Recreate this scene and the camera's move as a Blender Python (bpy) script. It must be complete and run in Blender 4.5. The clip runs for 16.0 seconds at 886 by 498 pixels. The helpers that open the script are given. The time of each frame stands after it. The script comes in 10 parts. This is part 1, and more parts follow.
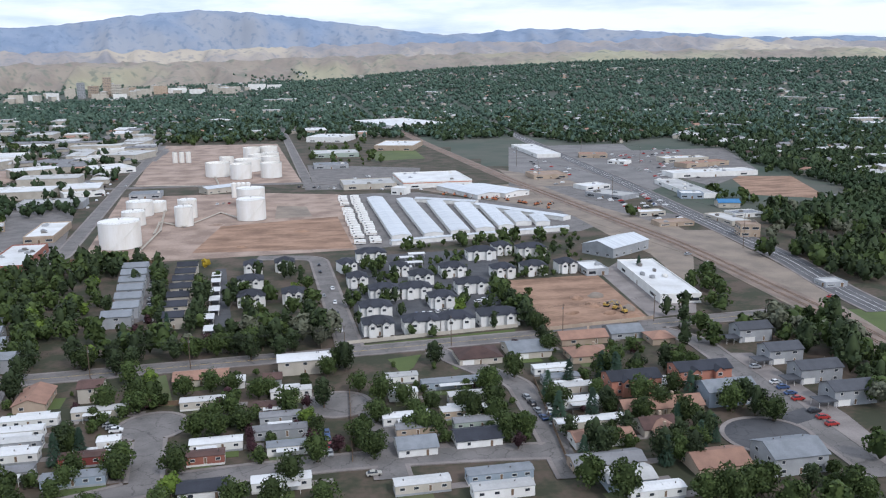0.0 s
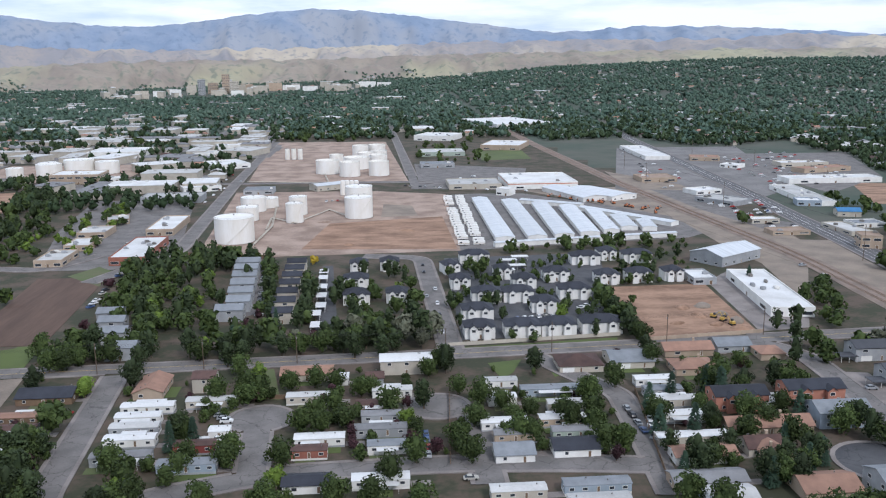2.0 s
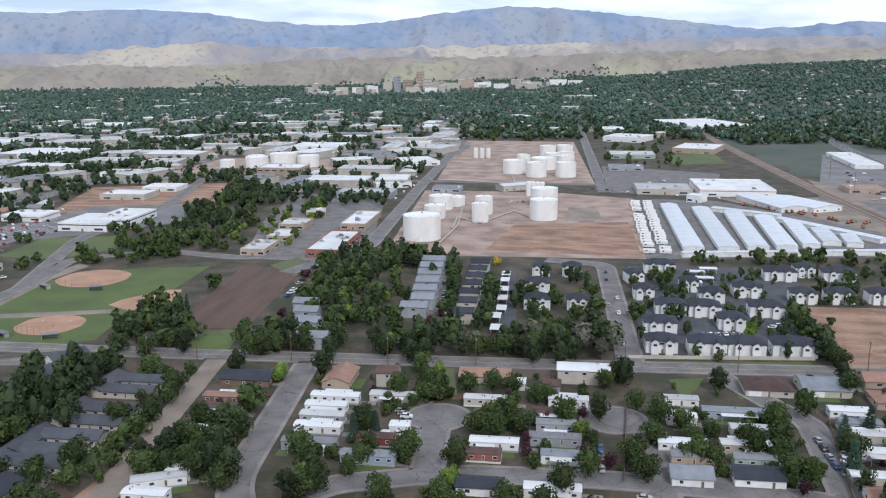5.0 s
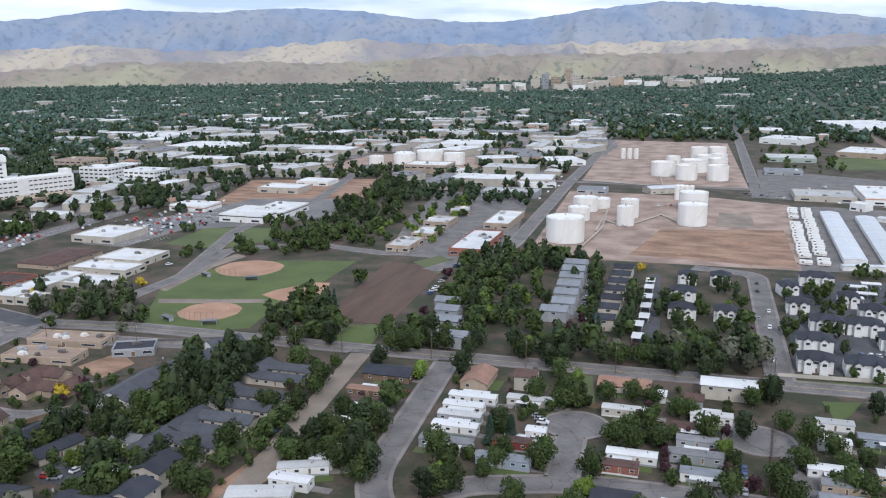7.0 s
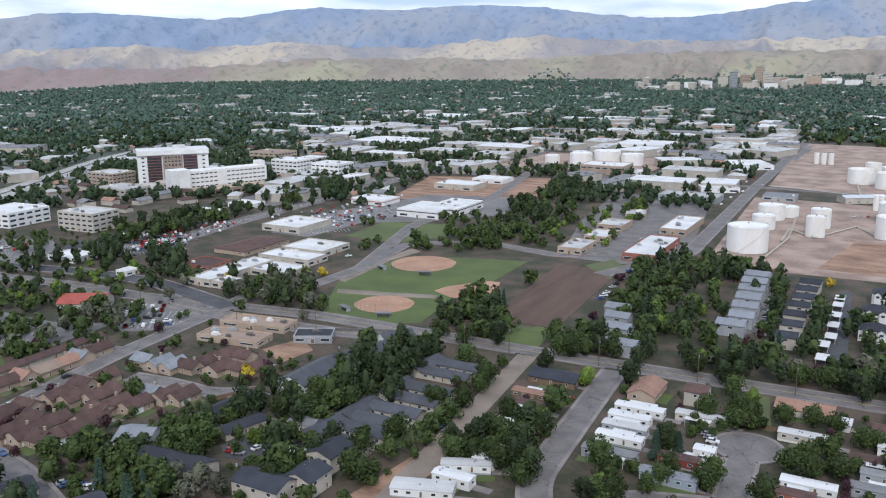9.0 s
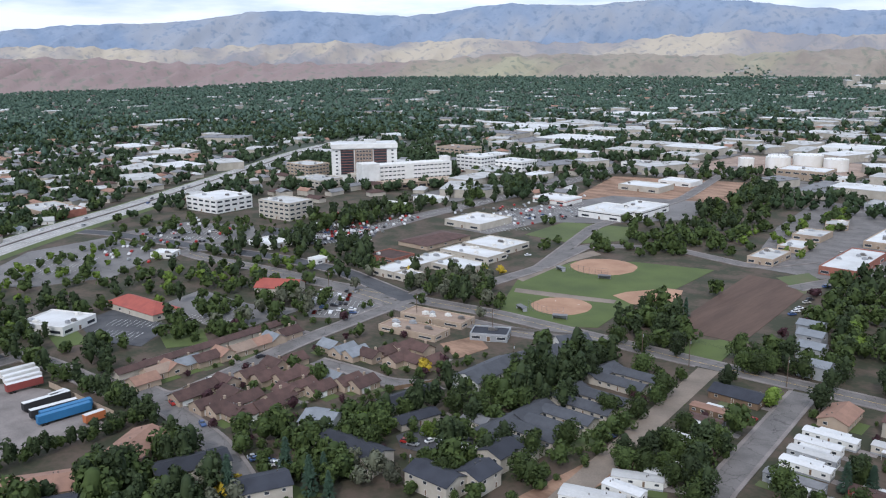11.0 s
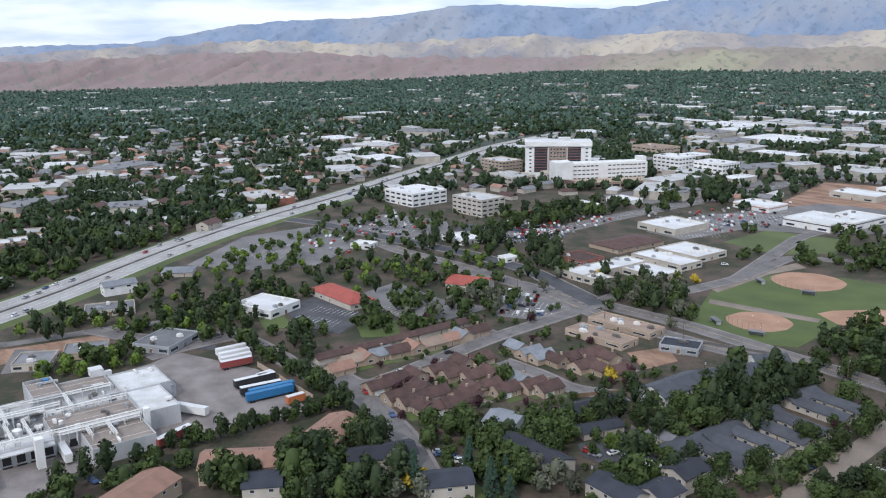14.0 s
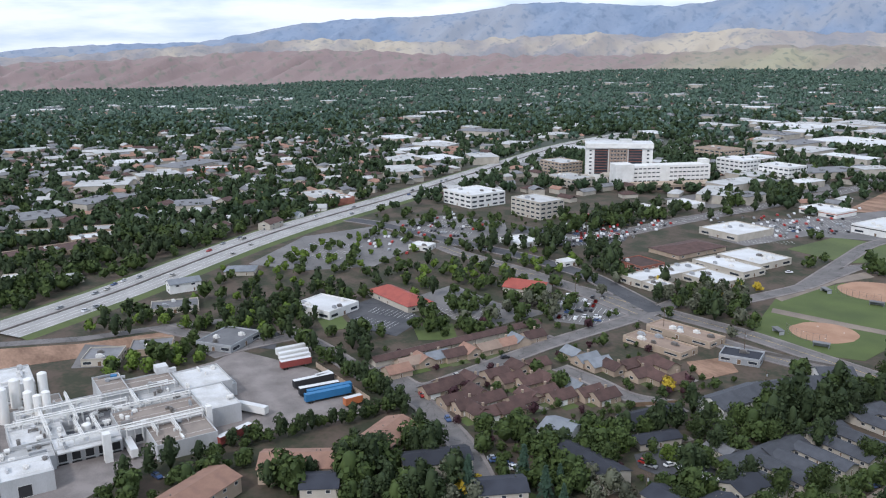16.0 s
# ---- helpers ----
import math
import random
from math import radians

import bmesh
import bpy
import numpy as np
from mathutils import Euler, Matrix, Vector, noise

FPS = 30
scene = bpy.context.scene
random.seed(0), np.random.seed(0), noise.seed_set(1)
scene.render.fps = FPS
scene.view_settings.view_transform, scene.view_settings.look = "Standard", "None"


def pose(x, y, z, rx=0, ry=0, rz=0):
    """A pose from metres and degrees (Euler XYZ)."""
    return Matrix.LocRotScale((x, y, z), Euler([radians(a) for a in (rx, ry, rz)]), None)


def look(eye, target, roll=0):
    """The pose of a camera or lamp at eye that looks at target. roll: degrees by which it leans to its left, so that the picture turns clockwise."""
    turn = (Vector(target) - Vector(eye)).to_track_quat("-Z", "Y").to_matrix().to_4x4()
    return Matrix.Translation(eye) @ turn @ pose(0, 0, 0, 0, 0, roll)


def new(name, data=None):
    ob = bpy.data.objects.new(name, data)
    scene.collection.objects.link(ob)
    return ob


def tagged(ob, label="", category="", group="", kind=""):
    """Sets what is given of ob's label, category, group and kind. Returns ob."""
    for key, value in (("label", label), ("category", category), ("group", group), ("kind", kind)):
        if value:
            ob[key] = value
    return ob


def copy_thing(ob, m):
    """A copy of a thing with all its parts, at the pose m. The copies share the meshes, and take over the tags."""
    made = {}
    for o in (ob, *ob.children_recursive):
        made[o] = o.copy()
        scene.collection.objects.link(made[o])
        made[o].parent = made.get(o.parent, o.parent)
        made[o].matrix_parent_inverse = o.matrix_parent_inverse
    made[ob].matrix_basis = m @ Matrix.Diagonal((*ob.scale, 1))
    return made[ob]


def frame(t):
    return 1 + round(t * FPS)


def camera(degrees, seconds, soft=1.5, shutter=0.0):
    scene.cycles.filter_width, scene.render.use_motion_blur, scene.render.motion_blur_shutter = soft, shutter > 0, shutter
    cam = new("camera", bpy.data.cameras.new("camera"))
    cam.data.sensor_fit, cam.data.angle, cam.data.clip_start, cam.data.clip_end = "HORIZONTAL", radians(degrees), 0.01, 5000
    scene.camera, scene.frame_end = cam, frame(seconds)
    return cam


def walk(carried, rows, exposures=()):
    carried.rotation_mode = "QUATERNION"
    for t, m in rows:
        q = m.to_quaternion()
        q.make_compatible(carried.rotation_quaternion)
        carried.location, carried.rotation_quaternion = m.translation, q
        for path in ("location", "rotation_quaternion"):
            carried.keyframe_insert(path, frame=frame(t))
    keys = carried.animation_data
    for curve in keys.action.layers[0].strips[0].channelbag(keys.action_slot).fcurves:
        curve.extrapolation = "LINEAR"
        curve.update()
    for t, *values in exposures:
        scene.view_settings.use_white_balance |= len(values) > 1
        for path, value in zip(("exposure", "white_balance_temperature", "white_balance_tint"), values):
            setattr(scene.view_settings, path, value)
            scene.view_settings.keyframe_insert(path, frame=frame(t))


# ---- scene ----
cam = camera(54.54, 16.0, 1.15)
PATH = [
    (0.0, pose(-0.00, 0.00, 115.00, 77.74, 0, -11.40) @ pose(0, 0, 0, 0, 0, -0.59)),
    (0.5, pose(0.21, -0.01, 115.69, 77.73, 0, -11.40) @ pose(0, 0, 0, 0, 0, -0.61)),
    (1.0, pose(0.05, -0.54, 116.66, 77.69, 0, -9.73) @ pose(0, 0, 0, 0, 0, -0.58)),
    (1.5, pose(0.02, -0.71, 117.37, 77.68, 0, -6.91) @ pose(0, 0, 0, 0, 0, -0.51)),
    (2.0, pose(-0.04, -1.31, 118.27, 77.62, 0, -4.35) @ pose(0, 0, 0, 0, 0, -0.49)),
    (2.5, pose(-0.10, -1.61, 119.09, 77.60, 0, -2.02) @ pose(0, 0, 0, 0, 0, -0.50)),
    (3.0, pose(-0.11, -2.05, 119.95, 77.56, 0, 0.07) @ pose(0, 0, 0, 0, 0, -0.46)),
    (3.5, pose(-0.21, -2.23, 120.59, 77.52, 0, 1.87) @ pose(0, 0, 0, 0, 0, -0.42)),
    (4.0, pose(-0.20, -2.53, 121.27, 77.52, 0, 3.85) @ pose(0, 0, 0, 0, 0, -0.42)),
    (6.5, pose(-0.27, -3.25, 124.86, 77.36, 0, 15.10) @ pose(0, 0, 0, 0, 0, -0.39)),
    (7.0, pose(-0.31, -3.57, 125.73, 77.31, 0, 17.72) @ pose(0, 0, 0, 0, 0, -0.43)),
    (7.5, pose(-0.33, -3.82, 126.56, 77.26, 0, 20.39) @ pose(0, 0, 0, 0, 0, -0.40)),
    (8.0, pose(-0.10, -4.01, 127.31, 77.21, 0, 23.12) @ pose(0, 0, 0, 0, 0, -0.44)),
    (8.5, pose(0.00, -4.26, 128.07, 77.18, 0, 26.21) @ pose(0, 0, 0, 0, 0, -0.42)),
    (9.0, pose(0.22, -4.38, 128.91, 77.12, 0, 29.43) @ pose(0, 0, 0, 0, 0, -0.41)),
    (11.5, pose(0.15, -5.08, 132.61, 76.83, 0, 44.48) @ pose(0, 0, 0, 0, 0, -0.45)),
    (12.0, pose(0.45, -5.61, 133.69, 76.77, 0, 47.23) @ pose(0, 0, 0, 0, 0, -0.51)),
    (12.5, pose(0.87, -6.15, 134.56, 76.75, 0, 49.86) @ pose(0, 0, 0, 0, 0, -0.56)),
    (13.0, pose(0.90, -6.25, 135.39, 76.64, 0, 52.11) @ pose(0, 0, 0, 0, 0, -0.57)),
    (13.5, pose(0.69, -6.64, 136.27, 76.57, 0, 53.41) @ pose(0, 0, 0, 0, 0, -0.55)),
    (14.0, pose(0.44, -6.63, 136.99, 76.51, 0, 54.46) @ pose(0, 0, 0, 0, 0, -0.58)),
    (14.5, pose(0.68, -6.73, 137.99, 76.47, 0, 55.60) @ pose(0, 0, 0, 0, 0, -0.60)),
    (15.0, pose(0.88, -7.07, 138.78, 76.45, 0, 56.57) @ pose(0, 0, 0, 0, 0, -0.59)),
    (15.5, pose(1.07, -7.26, 139.83, 76.40, 0, 57.57) @ pose(0, 0, 0, 0, 0, -0.66)),
    (16.0, pose(1.00, -7.02, 140.32, 76.40, 0, 58.42) @ pose(0, 0, 0, 0, 0, -0.65)),
]
walk(cam, PATH, exposures=((0.0, 0.0, 6100, 14), (16.0, 0.0, 6100, 14)))

# ---- daylight: bright broken overcast ----
SUN_EL, SUN_AZ = radians(44), radians(155)
world = bpy.data.worlds.new("sky")
scene.world = world
world.use_nodes = True
wn, wl = world.node_tree.nodes, world.node_tree.links
wn.clear()
w_out = wn.new("ShaderNodeOutputWorld")
w_bg = wn.new("ShaderNodeBackground")
w_sky = wn.new("ShaderNodeTexSky")
w_sky.sky_type, w_sky.sun_disc = "NISHITA", False
w_sky.sun_elevation, w_sky.sun_rotation = SUN_EL, SUN_AZ
w_tc = wn.new("ShaderNodeTexCoord")
w_map = wn.new("ShaderNodeMapping")
w_map.inputs["Scale"].default_value = (2.6, 2.6, 15.0)
w_noise = wn.new("ShaderNodeTexNoise")
w_noise.inputs["Scale"].default_value, w_noise.inputs["Detail"].default_value = 1.6, 7.0
w_noise.inputs["Roughness"].default_value = 0.55
w_ramp = wn.new("ShaderNodeValToRGB")
w_ramp.color_ramp.elements[0].position, w_ramp.color_ramp.elements[1].position = 0.36, 0.56
w_ramp.color_ramp.elements[0].color = (5.6, 7.2, 9.0, 1)
w_ramp.color_ramp.elements[1].color = (10.2, 11.0, 11.9, 1)
w_mix = wn.new("ShaderNodeMix")
w_mix.data_type = "RGBA"
w_mix.inputs["Factor"].default_value = 0.82
wl.new(w_tc.outputs["Generated"], w_map.inputs["Vector"])
wl.new(w_map.outputs["Vector"], w_noise.inputs["Vector"])
wl.new(w_noise.outputs["Fac"], w_ramp.inputs["Fac"])
wl.new(w_sky.outputs["Color"], w_mix.inputs["A"])
wl.new(w_ramp.outputs["Color"], w_mix.inputs["B"])
wl.new(w_mix.outputs["Result"], w_bg.inputs["Color"])
w_bg.inputs["Strength"].default_value = 0.108
wl.new(w_bg.outputs["Background"], w_out.inputs["Surface"])

sun = new("sun", bpy.data.lights.new("sun", "SUN"))
sun.data.energy, sun.data.angle, sun.data.color = 1.9, radians(7), (1.0, 0.97, 0.93)
sun.matrix_basis = look((math.sin(SUN_AZ) * 100, math.cos(SUN_AZ) * 100, math.tan(SUN_EL) * 100), (0, 0, 0))

# ---- materials ----
def mat(name, col, col2=None, rough=0.85, scale=0.6, fine=9.0, bump=0.15, metal=0.0, vary=0.0, amount=1.0, stretch=(1, 1, 1), space="Object", lo=0.35, hi=0.68):
    """Two scales of noise between col and col2, a fine bump, and an optional shift of brightness from object to object."""
    m = bpy.data.materials.new(name)
    m.use_nodes = True
    n, l = m.node_tree.nodes, m.node_tree.links
    b = n["Principled BSDF"]
    b.inputs["Roughness"].default_value, b.inputs["Metallic"].default_value = rough, metal
    col2 = col2 or tuple(c * 0.7 for c in col)
    tc, mp = n.new("ShaderNodeTexCoord"), n.new("ShaderNodeMapping")
    mp.inputs["Scale"].default_value = stretch
    l.new(tc.outputs[space], mp.inputs["Vector"])
    n1, n2 = n.new("ShaderNodeTexNoise"), n.new("ShaderNodeTexNoise")
    n1.inputs["Scale"].default_value, n1.inputs["Detail"].default_value = scale, 5
    n2.inputs["Scale"].default_value, n2.inputs["Detail"].default_value = fine, 3
    for q in (n1, n2):
        l.new(mp.outputs["Vector"], q.inputs["Vector"])
    add = n.new("ShaderNodeMath")
    add.operation = "MULTIPLY_ADD"
    l.new(n2.outputs["Fac"], add.inputs[0])
    add.inputs[1].default_value = 0.35
    l.new(n1.outputs["Fac"], add.inputs[2])
    rg = n.new("ShaderNodeMapRange")
    rg.inputs["From Min"].default_value, rg.inputs["From Max"].default_value = lo + 0.17, hi + 0.17
    rg.inputs["To Max"].default_value = amount
    l.new(add.outputs[0], rg.inputs["Value"])
    mx = n.new("ShaderNodeMix")
    mx.data_type = "RGBA"
    mx.inputs["A"].default_value, mx.inputs["B"].default_value = (*col, 1), (*col2, 1)
    l.new(rg.outputs["Result"], mx.inputs["Factor"])
    out = mx.outputs["Result"]
    if vary:
        oi, hs, mr = n.new("ShaderNodeObjectInfo"), n.new("ShaderNodeHueSaturation"), n.new("ShaderNodeMapRange")
        mr.inputs["To Min"].default_value, mr.inputs["To Max"].default_value = 1 - vary, 1 + vary
        l.new(oi.outputs["Random"], mr.inputs["Value"])
        l.new(mr.outputs["Result"], hs.inputs["Value"])
        l.new(out, hs.inputs["Color"])
        out = hs.outputs["Color"]
    l.new(out, b.inputs["Base Color"])
    if bump:
        bp = n.new("ShaderNodeBump")
        bp.inputs["Strength"].default_value, bp.inputs["Distance"].default_value = bump, 0.1
        l.new(n2.outputs["Fac"], bp.inputs["Height"])
        l.new(bp.outputs["Normal"], b.inputs["Normal"])
    return m


def leaf_mat(name, col, col2, big=0.0):
    """Leaves: shade differs from leaf clump to leaf clump, from tree to tree, and over the land."""
    m = bpy.data.materials.new(name)
    m.use_nodes = True
    n, l = m.node_tree.nodes, m.node_tree.links
    b = n["Principled BSDF"]
    b.inputs["Roughness"].default_value = 0.75
    b.inputs["Specular IOR Level"].default_value = 0.2
    geo, oi, tc = n.new("ShaderNodeNewGeometry"), n.new("ShaderNodeObjectInfo"), n.new("ShaderNodeTexCoord")
    no = n.new("ShaderNodeTexNoise")
    no.inputs["Scale"].default_value, no.inputs["Detail"].default_value = big or 0.35, 2
    l.new(tc.outputs["Object"], no.inputs["Vector"])
    a1, a2 = n.new("ShaderNodeMath"), n.new("ShaderNodeMath")
    a1.operation = a2.operation = "MULTIPLY_ADD"
    l.new(geo.outputs["Random Per Island"], a1.inputs[0])
    a1.inputs[1].default_value = 0.45
    l.new(no.outputs["Fac"], a2.inputs[0])
    a2.inputs[1].default_value = 1.6 if big else 0.6
    l.new(a2.outputs[0], a1.inputs[2])
    a2.inputs[2].default_value = -0.55 if big else -0.05
    mx, hs, mr = n.new("ShaderNodeMix"), n.new("ShaderNodeHueSaturation"), n.new("ShaderNodeMapRange")
    mx.data_type = "RGBA"
    mx.inputs["A"].default_value, mx.inputs["B"].default_value = (*col, 1), (*col2, 1)
    l.new(a1.outputs[0], mx.inputs["Factor"])
    mr.inputs["To Min"].default_value, mr.inputs["To Max"].default_value = 0.65, 1.35
    l.new(oi.outputs["Random"], mr.inputs["Value"])
    l.new(mr.outputs["Result"], hs.inputs["Value"])
    l.new(mx.outputs["Result"], hs.inputs["Color"])
    l.new(hs.outputs["Color"], b.inputs["Base Color"])
    return m


M = {
    "asphalt": mat("asphalt", (0.18, 0.165, 0.157), (0.125, 0.116, 0.11), 0.9, 0.1, 2.0, lo=0.38, hi=0.62),
    "asphalt_dark": mat("asphalt_dark", (0.055, 0.056, 0.062), (0.085, 0.085, 0.09), 0.9, 0.1, 3.0),
    "concrete": mat("concrete", (0.255, 0.225, 0.21), (0.155, 0.135, 0.125), 0.9, 0.1, 2.0),
    "gravel": mat("gravel", (0.265, 0.215, 0.17), (0.165, 0.135, 0.11), 0.95, 0.06, 1.5, 0.4),
    "lot": mat("lot", (0.2, 0.188, 0.182), (0.13, 0.124, 0.12), 0.9, 0.035, 0.8),
    "dirt": mat("dirt", (0.34, 0.21, 0.14), (0.17, 0.098, 0.062), 0.95, 0.09, 0.7, 0.5, lo=0.36, hi=0.66, stretch=(0.45, 1, 1)),
    "dirt_pale": mat("dirt_pale", (0.37, 0.275, 0.22), (0.22, 0.155, 0.12), 0.95, 0.05, 0.7, 0.4, lo=0.38, hi=0.64),
    "plough": mat("plough", (0.115, 0.07, 0.05), (0.075, 0.045, 0.033), 0.95, 0.15, 1.0, 0.6, stretch=(1, 0.12, 1)),
    "clay": mat("clay", (0.4, 0.24, 0.155), (0.31, 0.175, 0.11), 0.95, 0.08, 2.0),
    "turf": mat("turf", (0.09, 0.12, 0.032), (0.064, 0.088, 0.025), 0.95, 0.05, 2.0, 0.3),
    "grass": mat("grass", (0.075, 0.11, 0.035), (0.11, 0.11, 0.055), 0.95, 0.07, 1.2, 0.4),
    "meadow": mat("meadow", (0.1, 0.125, 0.04), (0.065, 0.085, 0.03), 0.95, 0.03, 0.5, 0.5),
    "ballast": mat("ballast", (0.24, 0.18, 0.145), (0.15, 0.115, 0.095), 0.95, 0.1, 2.5, 0.5),
    "steel": mat("steel", (0.3, 0.28, 0.26), None, 0.5, 1, 8, 0.05, 0.8),
    "white_paint": mat("white_paint", (0.78, 0.77, 0.74), (0.66, 0.64, 0.6), 0.5, 0.12, 3, 0.03),
    "tank_white": mat("tank_white", (0.8, 0.79, 0.76), (0.70, 0.67, 0.61), 0.45, 0.1, 1.5, 0.02, stretch=(1, 1, 0.15)),
    "rust": mat("rust", (0.3, 0.19, 0.12), (0.2, 0.12, 0.08), 0.8, 0.5, 4),
    "wall_white": mat("wall_white", (0.76, 0.75, 0.72), (0.64, 0.625, 0.59), 0.8, 0.2, 4, vary=0.06),
    "wall_cream": mat("wall_cream", (0.5, 0.455, 0.385), (0.4, 0.36, 0.3), 0.85, 0.2, 4, vary=0.1),
    "wall_tan": mat("wall_tan", (0.42, 0.33, 0.25), (0.34, 0.26, 0.19), 0.85, 0.2, 4, vary=0.12),
    "wall_grey": mat("wall_grey", (0.36, 0.37, 0.38), (0.27, 0.28, 0.29), 0.85, 0.2, 4, vary=0.15),
    "wall_blue": mat("wall_blue", (0.33, 0.38, 0.44), (0.25, 0.3, 0.35), 0.8, 0.2, 4),
    "wall_green": mat("wall_green", (0.36, 0.42, 0.36), (0.28, 0.33, 0.28), 0.8, 0.2, 4),
    "wall_red": mat("wall_red", (0.28, 0.06, 0.05), (0.2, 0.045, 0.04), 0.8, 0.2, 4),
    "brick": mat("brick", (0.33, 0.13, 0.09), (0.24, 0.09, 0.065), 0.9, 0.3, 6),
    "pink": mat("pink", (0.45, 0.2, 0.14), (0.36, 0.16, 0.11), 0.9, 0.3, 6),
    "roof_white": mat("roof_white", (0.64, 0.64, 0.635), (0.46, 0.45, 0.43), 0.6, 0.08, 1.2, 0.05, vary=0.06, lo=0.4, hi=0.8),
    "roof_pale": mat("roof_pale", (0.47, 0.465, 0.455), (0.34, 0.335, 0.32), 0.7, 0.1, 1.5, 0.05, vary=0.15),
    "roof_metal": mat("roof_metal", (0.62, 0.64, 0.66), (0.5, 0.52, 0.54), 0.45, 0.15, 3.0, 0.05, 0.2, vary=0.08, stretch=(4, 0.3, 1)),
    "roof_grey": mat("roof_grey", (0.2, 0.2, 0.205), (0.145, 0.145, 0.15), 0.9, 0.2, 2.5, 0.3, vary=0.2),
    "roof_dark": mat("roof_dark", (0.033, 0.036, 0.047), (0.02, 0.022, 0.03), 0.9, 0.2, 2.5, 0.3, vary=0.2),
    "roof_slate": mat("roof_slate", (0.23, 0.245, 0.265), (0.17, 0.185, 0.2), 0.9, 0.25, 2.5, 0.3, vary=0.1),
    "roof_gravel": mat("roof_gravel", (0.28, 0.235, 0.2), (0.21, 0.175, 0.15), 0.95, 0.15, 2.5, 0.2),
    "roof_dusk": mat("roof_dusk", (0.075, 0.079, 0.09), (0.052, 0.055, 0.064), 0.9, 0.25, 2.5, 0.3, vary=0.15),
    "roof_brown": mat("roof_brown", (0.1, 0.056, 0.047), (0.062, 0.035, 0.03), 0.9, 0.25, 2.5, 0.3, vary=0.2),
    "roof_terra": mat("roof_terra", (0.31, 0.178, 0.126), (0.235, 0.135, 0.098), 0.9, 0.25, 2.5, 0.3, vary=0.12),
    "roof_tan": mat("roof_tan", (0.32, 0.235, 0.18), (0.25, 0.18, 0.135), 0.9, 0.2, 2.5, 0.3, vary=0.1),
    "roof_red": mat("roof_red", (0.36, 0.085, 0.06), (0.27, 0.065, 0.05), 0.8, 0.25, 2.5, 0.2),
    "trim": mat("trim", (0.7, 0.68, 0.64), None, 0.7, 0.5, 5, amount=0.4),
    "glass": mat("glass", (0.03, 0.035, 0.045), (0.05, 0.06, 0.07), 0.12, 0.3, 2, 0),
    "dark": mat("dark", (0.03, 0.03, 0.032), None, 0.8, 0.5, 5),
    "wood": mat("wood", (0.2, 0.13, 0.08), (0.13, 0.085, 0.055), 0.85, 0.4, 6),
    "pole_wood": mat("pole_wood", (0.13, 0.09, 0.065), None, 0.9, 0.6, 6),
    "bark": mat("bark", (0.12, 0.09, 0.065), None, 0.95, 0.6, 6),
    "rubber": mat("rubber", (0.02, 0.02, 0.02), None, 0.9),
    "yellow": mat("yellow", (0.5, 0.33, 0.08), None, 0.5, 0.5, 5, amount=0.4),
    "orange": mat("orange", (0.5, 0.16, 0.06), None, 0.5, 0.5, 5, amount=0.4),
    "blue_box": mat("blue_box", (0.03, 0.17, 0.36), None, 0.55, 0.3, 4, amount=0.5),
    "leaf": leaf_mat("leaf", (0.013, 0.025, 0.008), (0.077, 0.107, 0.03)),
    "leaf_dark": leaf_mat("leaf_dark", (0.009, 0.017, 0.008), (0.049, 0.068, 0.026)),
    "leaf_bright": leaf_mat("leaf_bright", (0.07, 0.12, 0.02), (0.16, 0.22, 0.04)),
    "leaf_yellow": leaf_mat("leaf_yellow", (0.24, 0.17, 0.02), (0.42, 0.31, 0.03)),
    "leaf_purple": leaf_mat("leaf_purple", (0.03, 0.014, 0.017), (0.065, 0.03, 0.035)),
    "leaf_grey": leaf_mat("leaf_grey", (0.05, 0.056, 0.036), (0.115, 0.118, 0.08)),
    "needle": leaf_mat("needle", (0.02, 0.042, 0.026), (0.05, 0.085, 0.055)),
    # tree green with distance haze mixed into the colour, paler and bluer
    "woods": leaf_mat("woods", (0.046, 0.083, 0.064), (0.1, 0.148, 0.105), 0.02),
}
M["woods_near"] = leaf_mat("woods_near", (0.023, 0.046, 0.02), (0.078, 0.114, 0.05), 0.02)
M["avenue"] = mat("avenue", (0.115, 0.112, 0.115), (0.085, 0.083, 0.086), 0.9, 0.08, 1.5)
M["works_wall"] = mat("works_wall", (0.5, 0.5, 0.5), (0.38, 0.38, 0.375), 0.7, 0.15, 3, 0.05, stretch=(1, 1, 0.3))
M["works_roof"] = mat("works_roof", (0.64, 0.64, 0.635), (0.45, 0.44, 0.42), 0.7, 0.12, 1.5, 0.05)
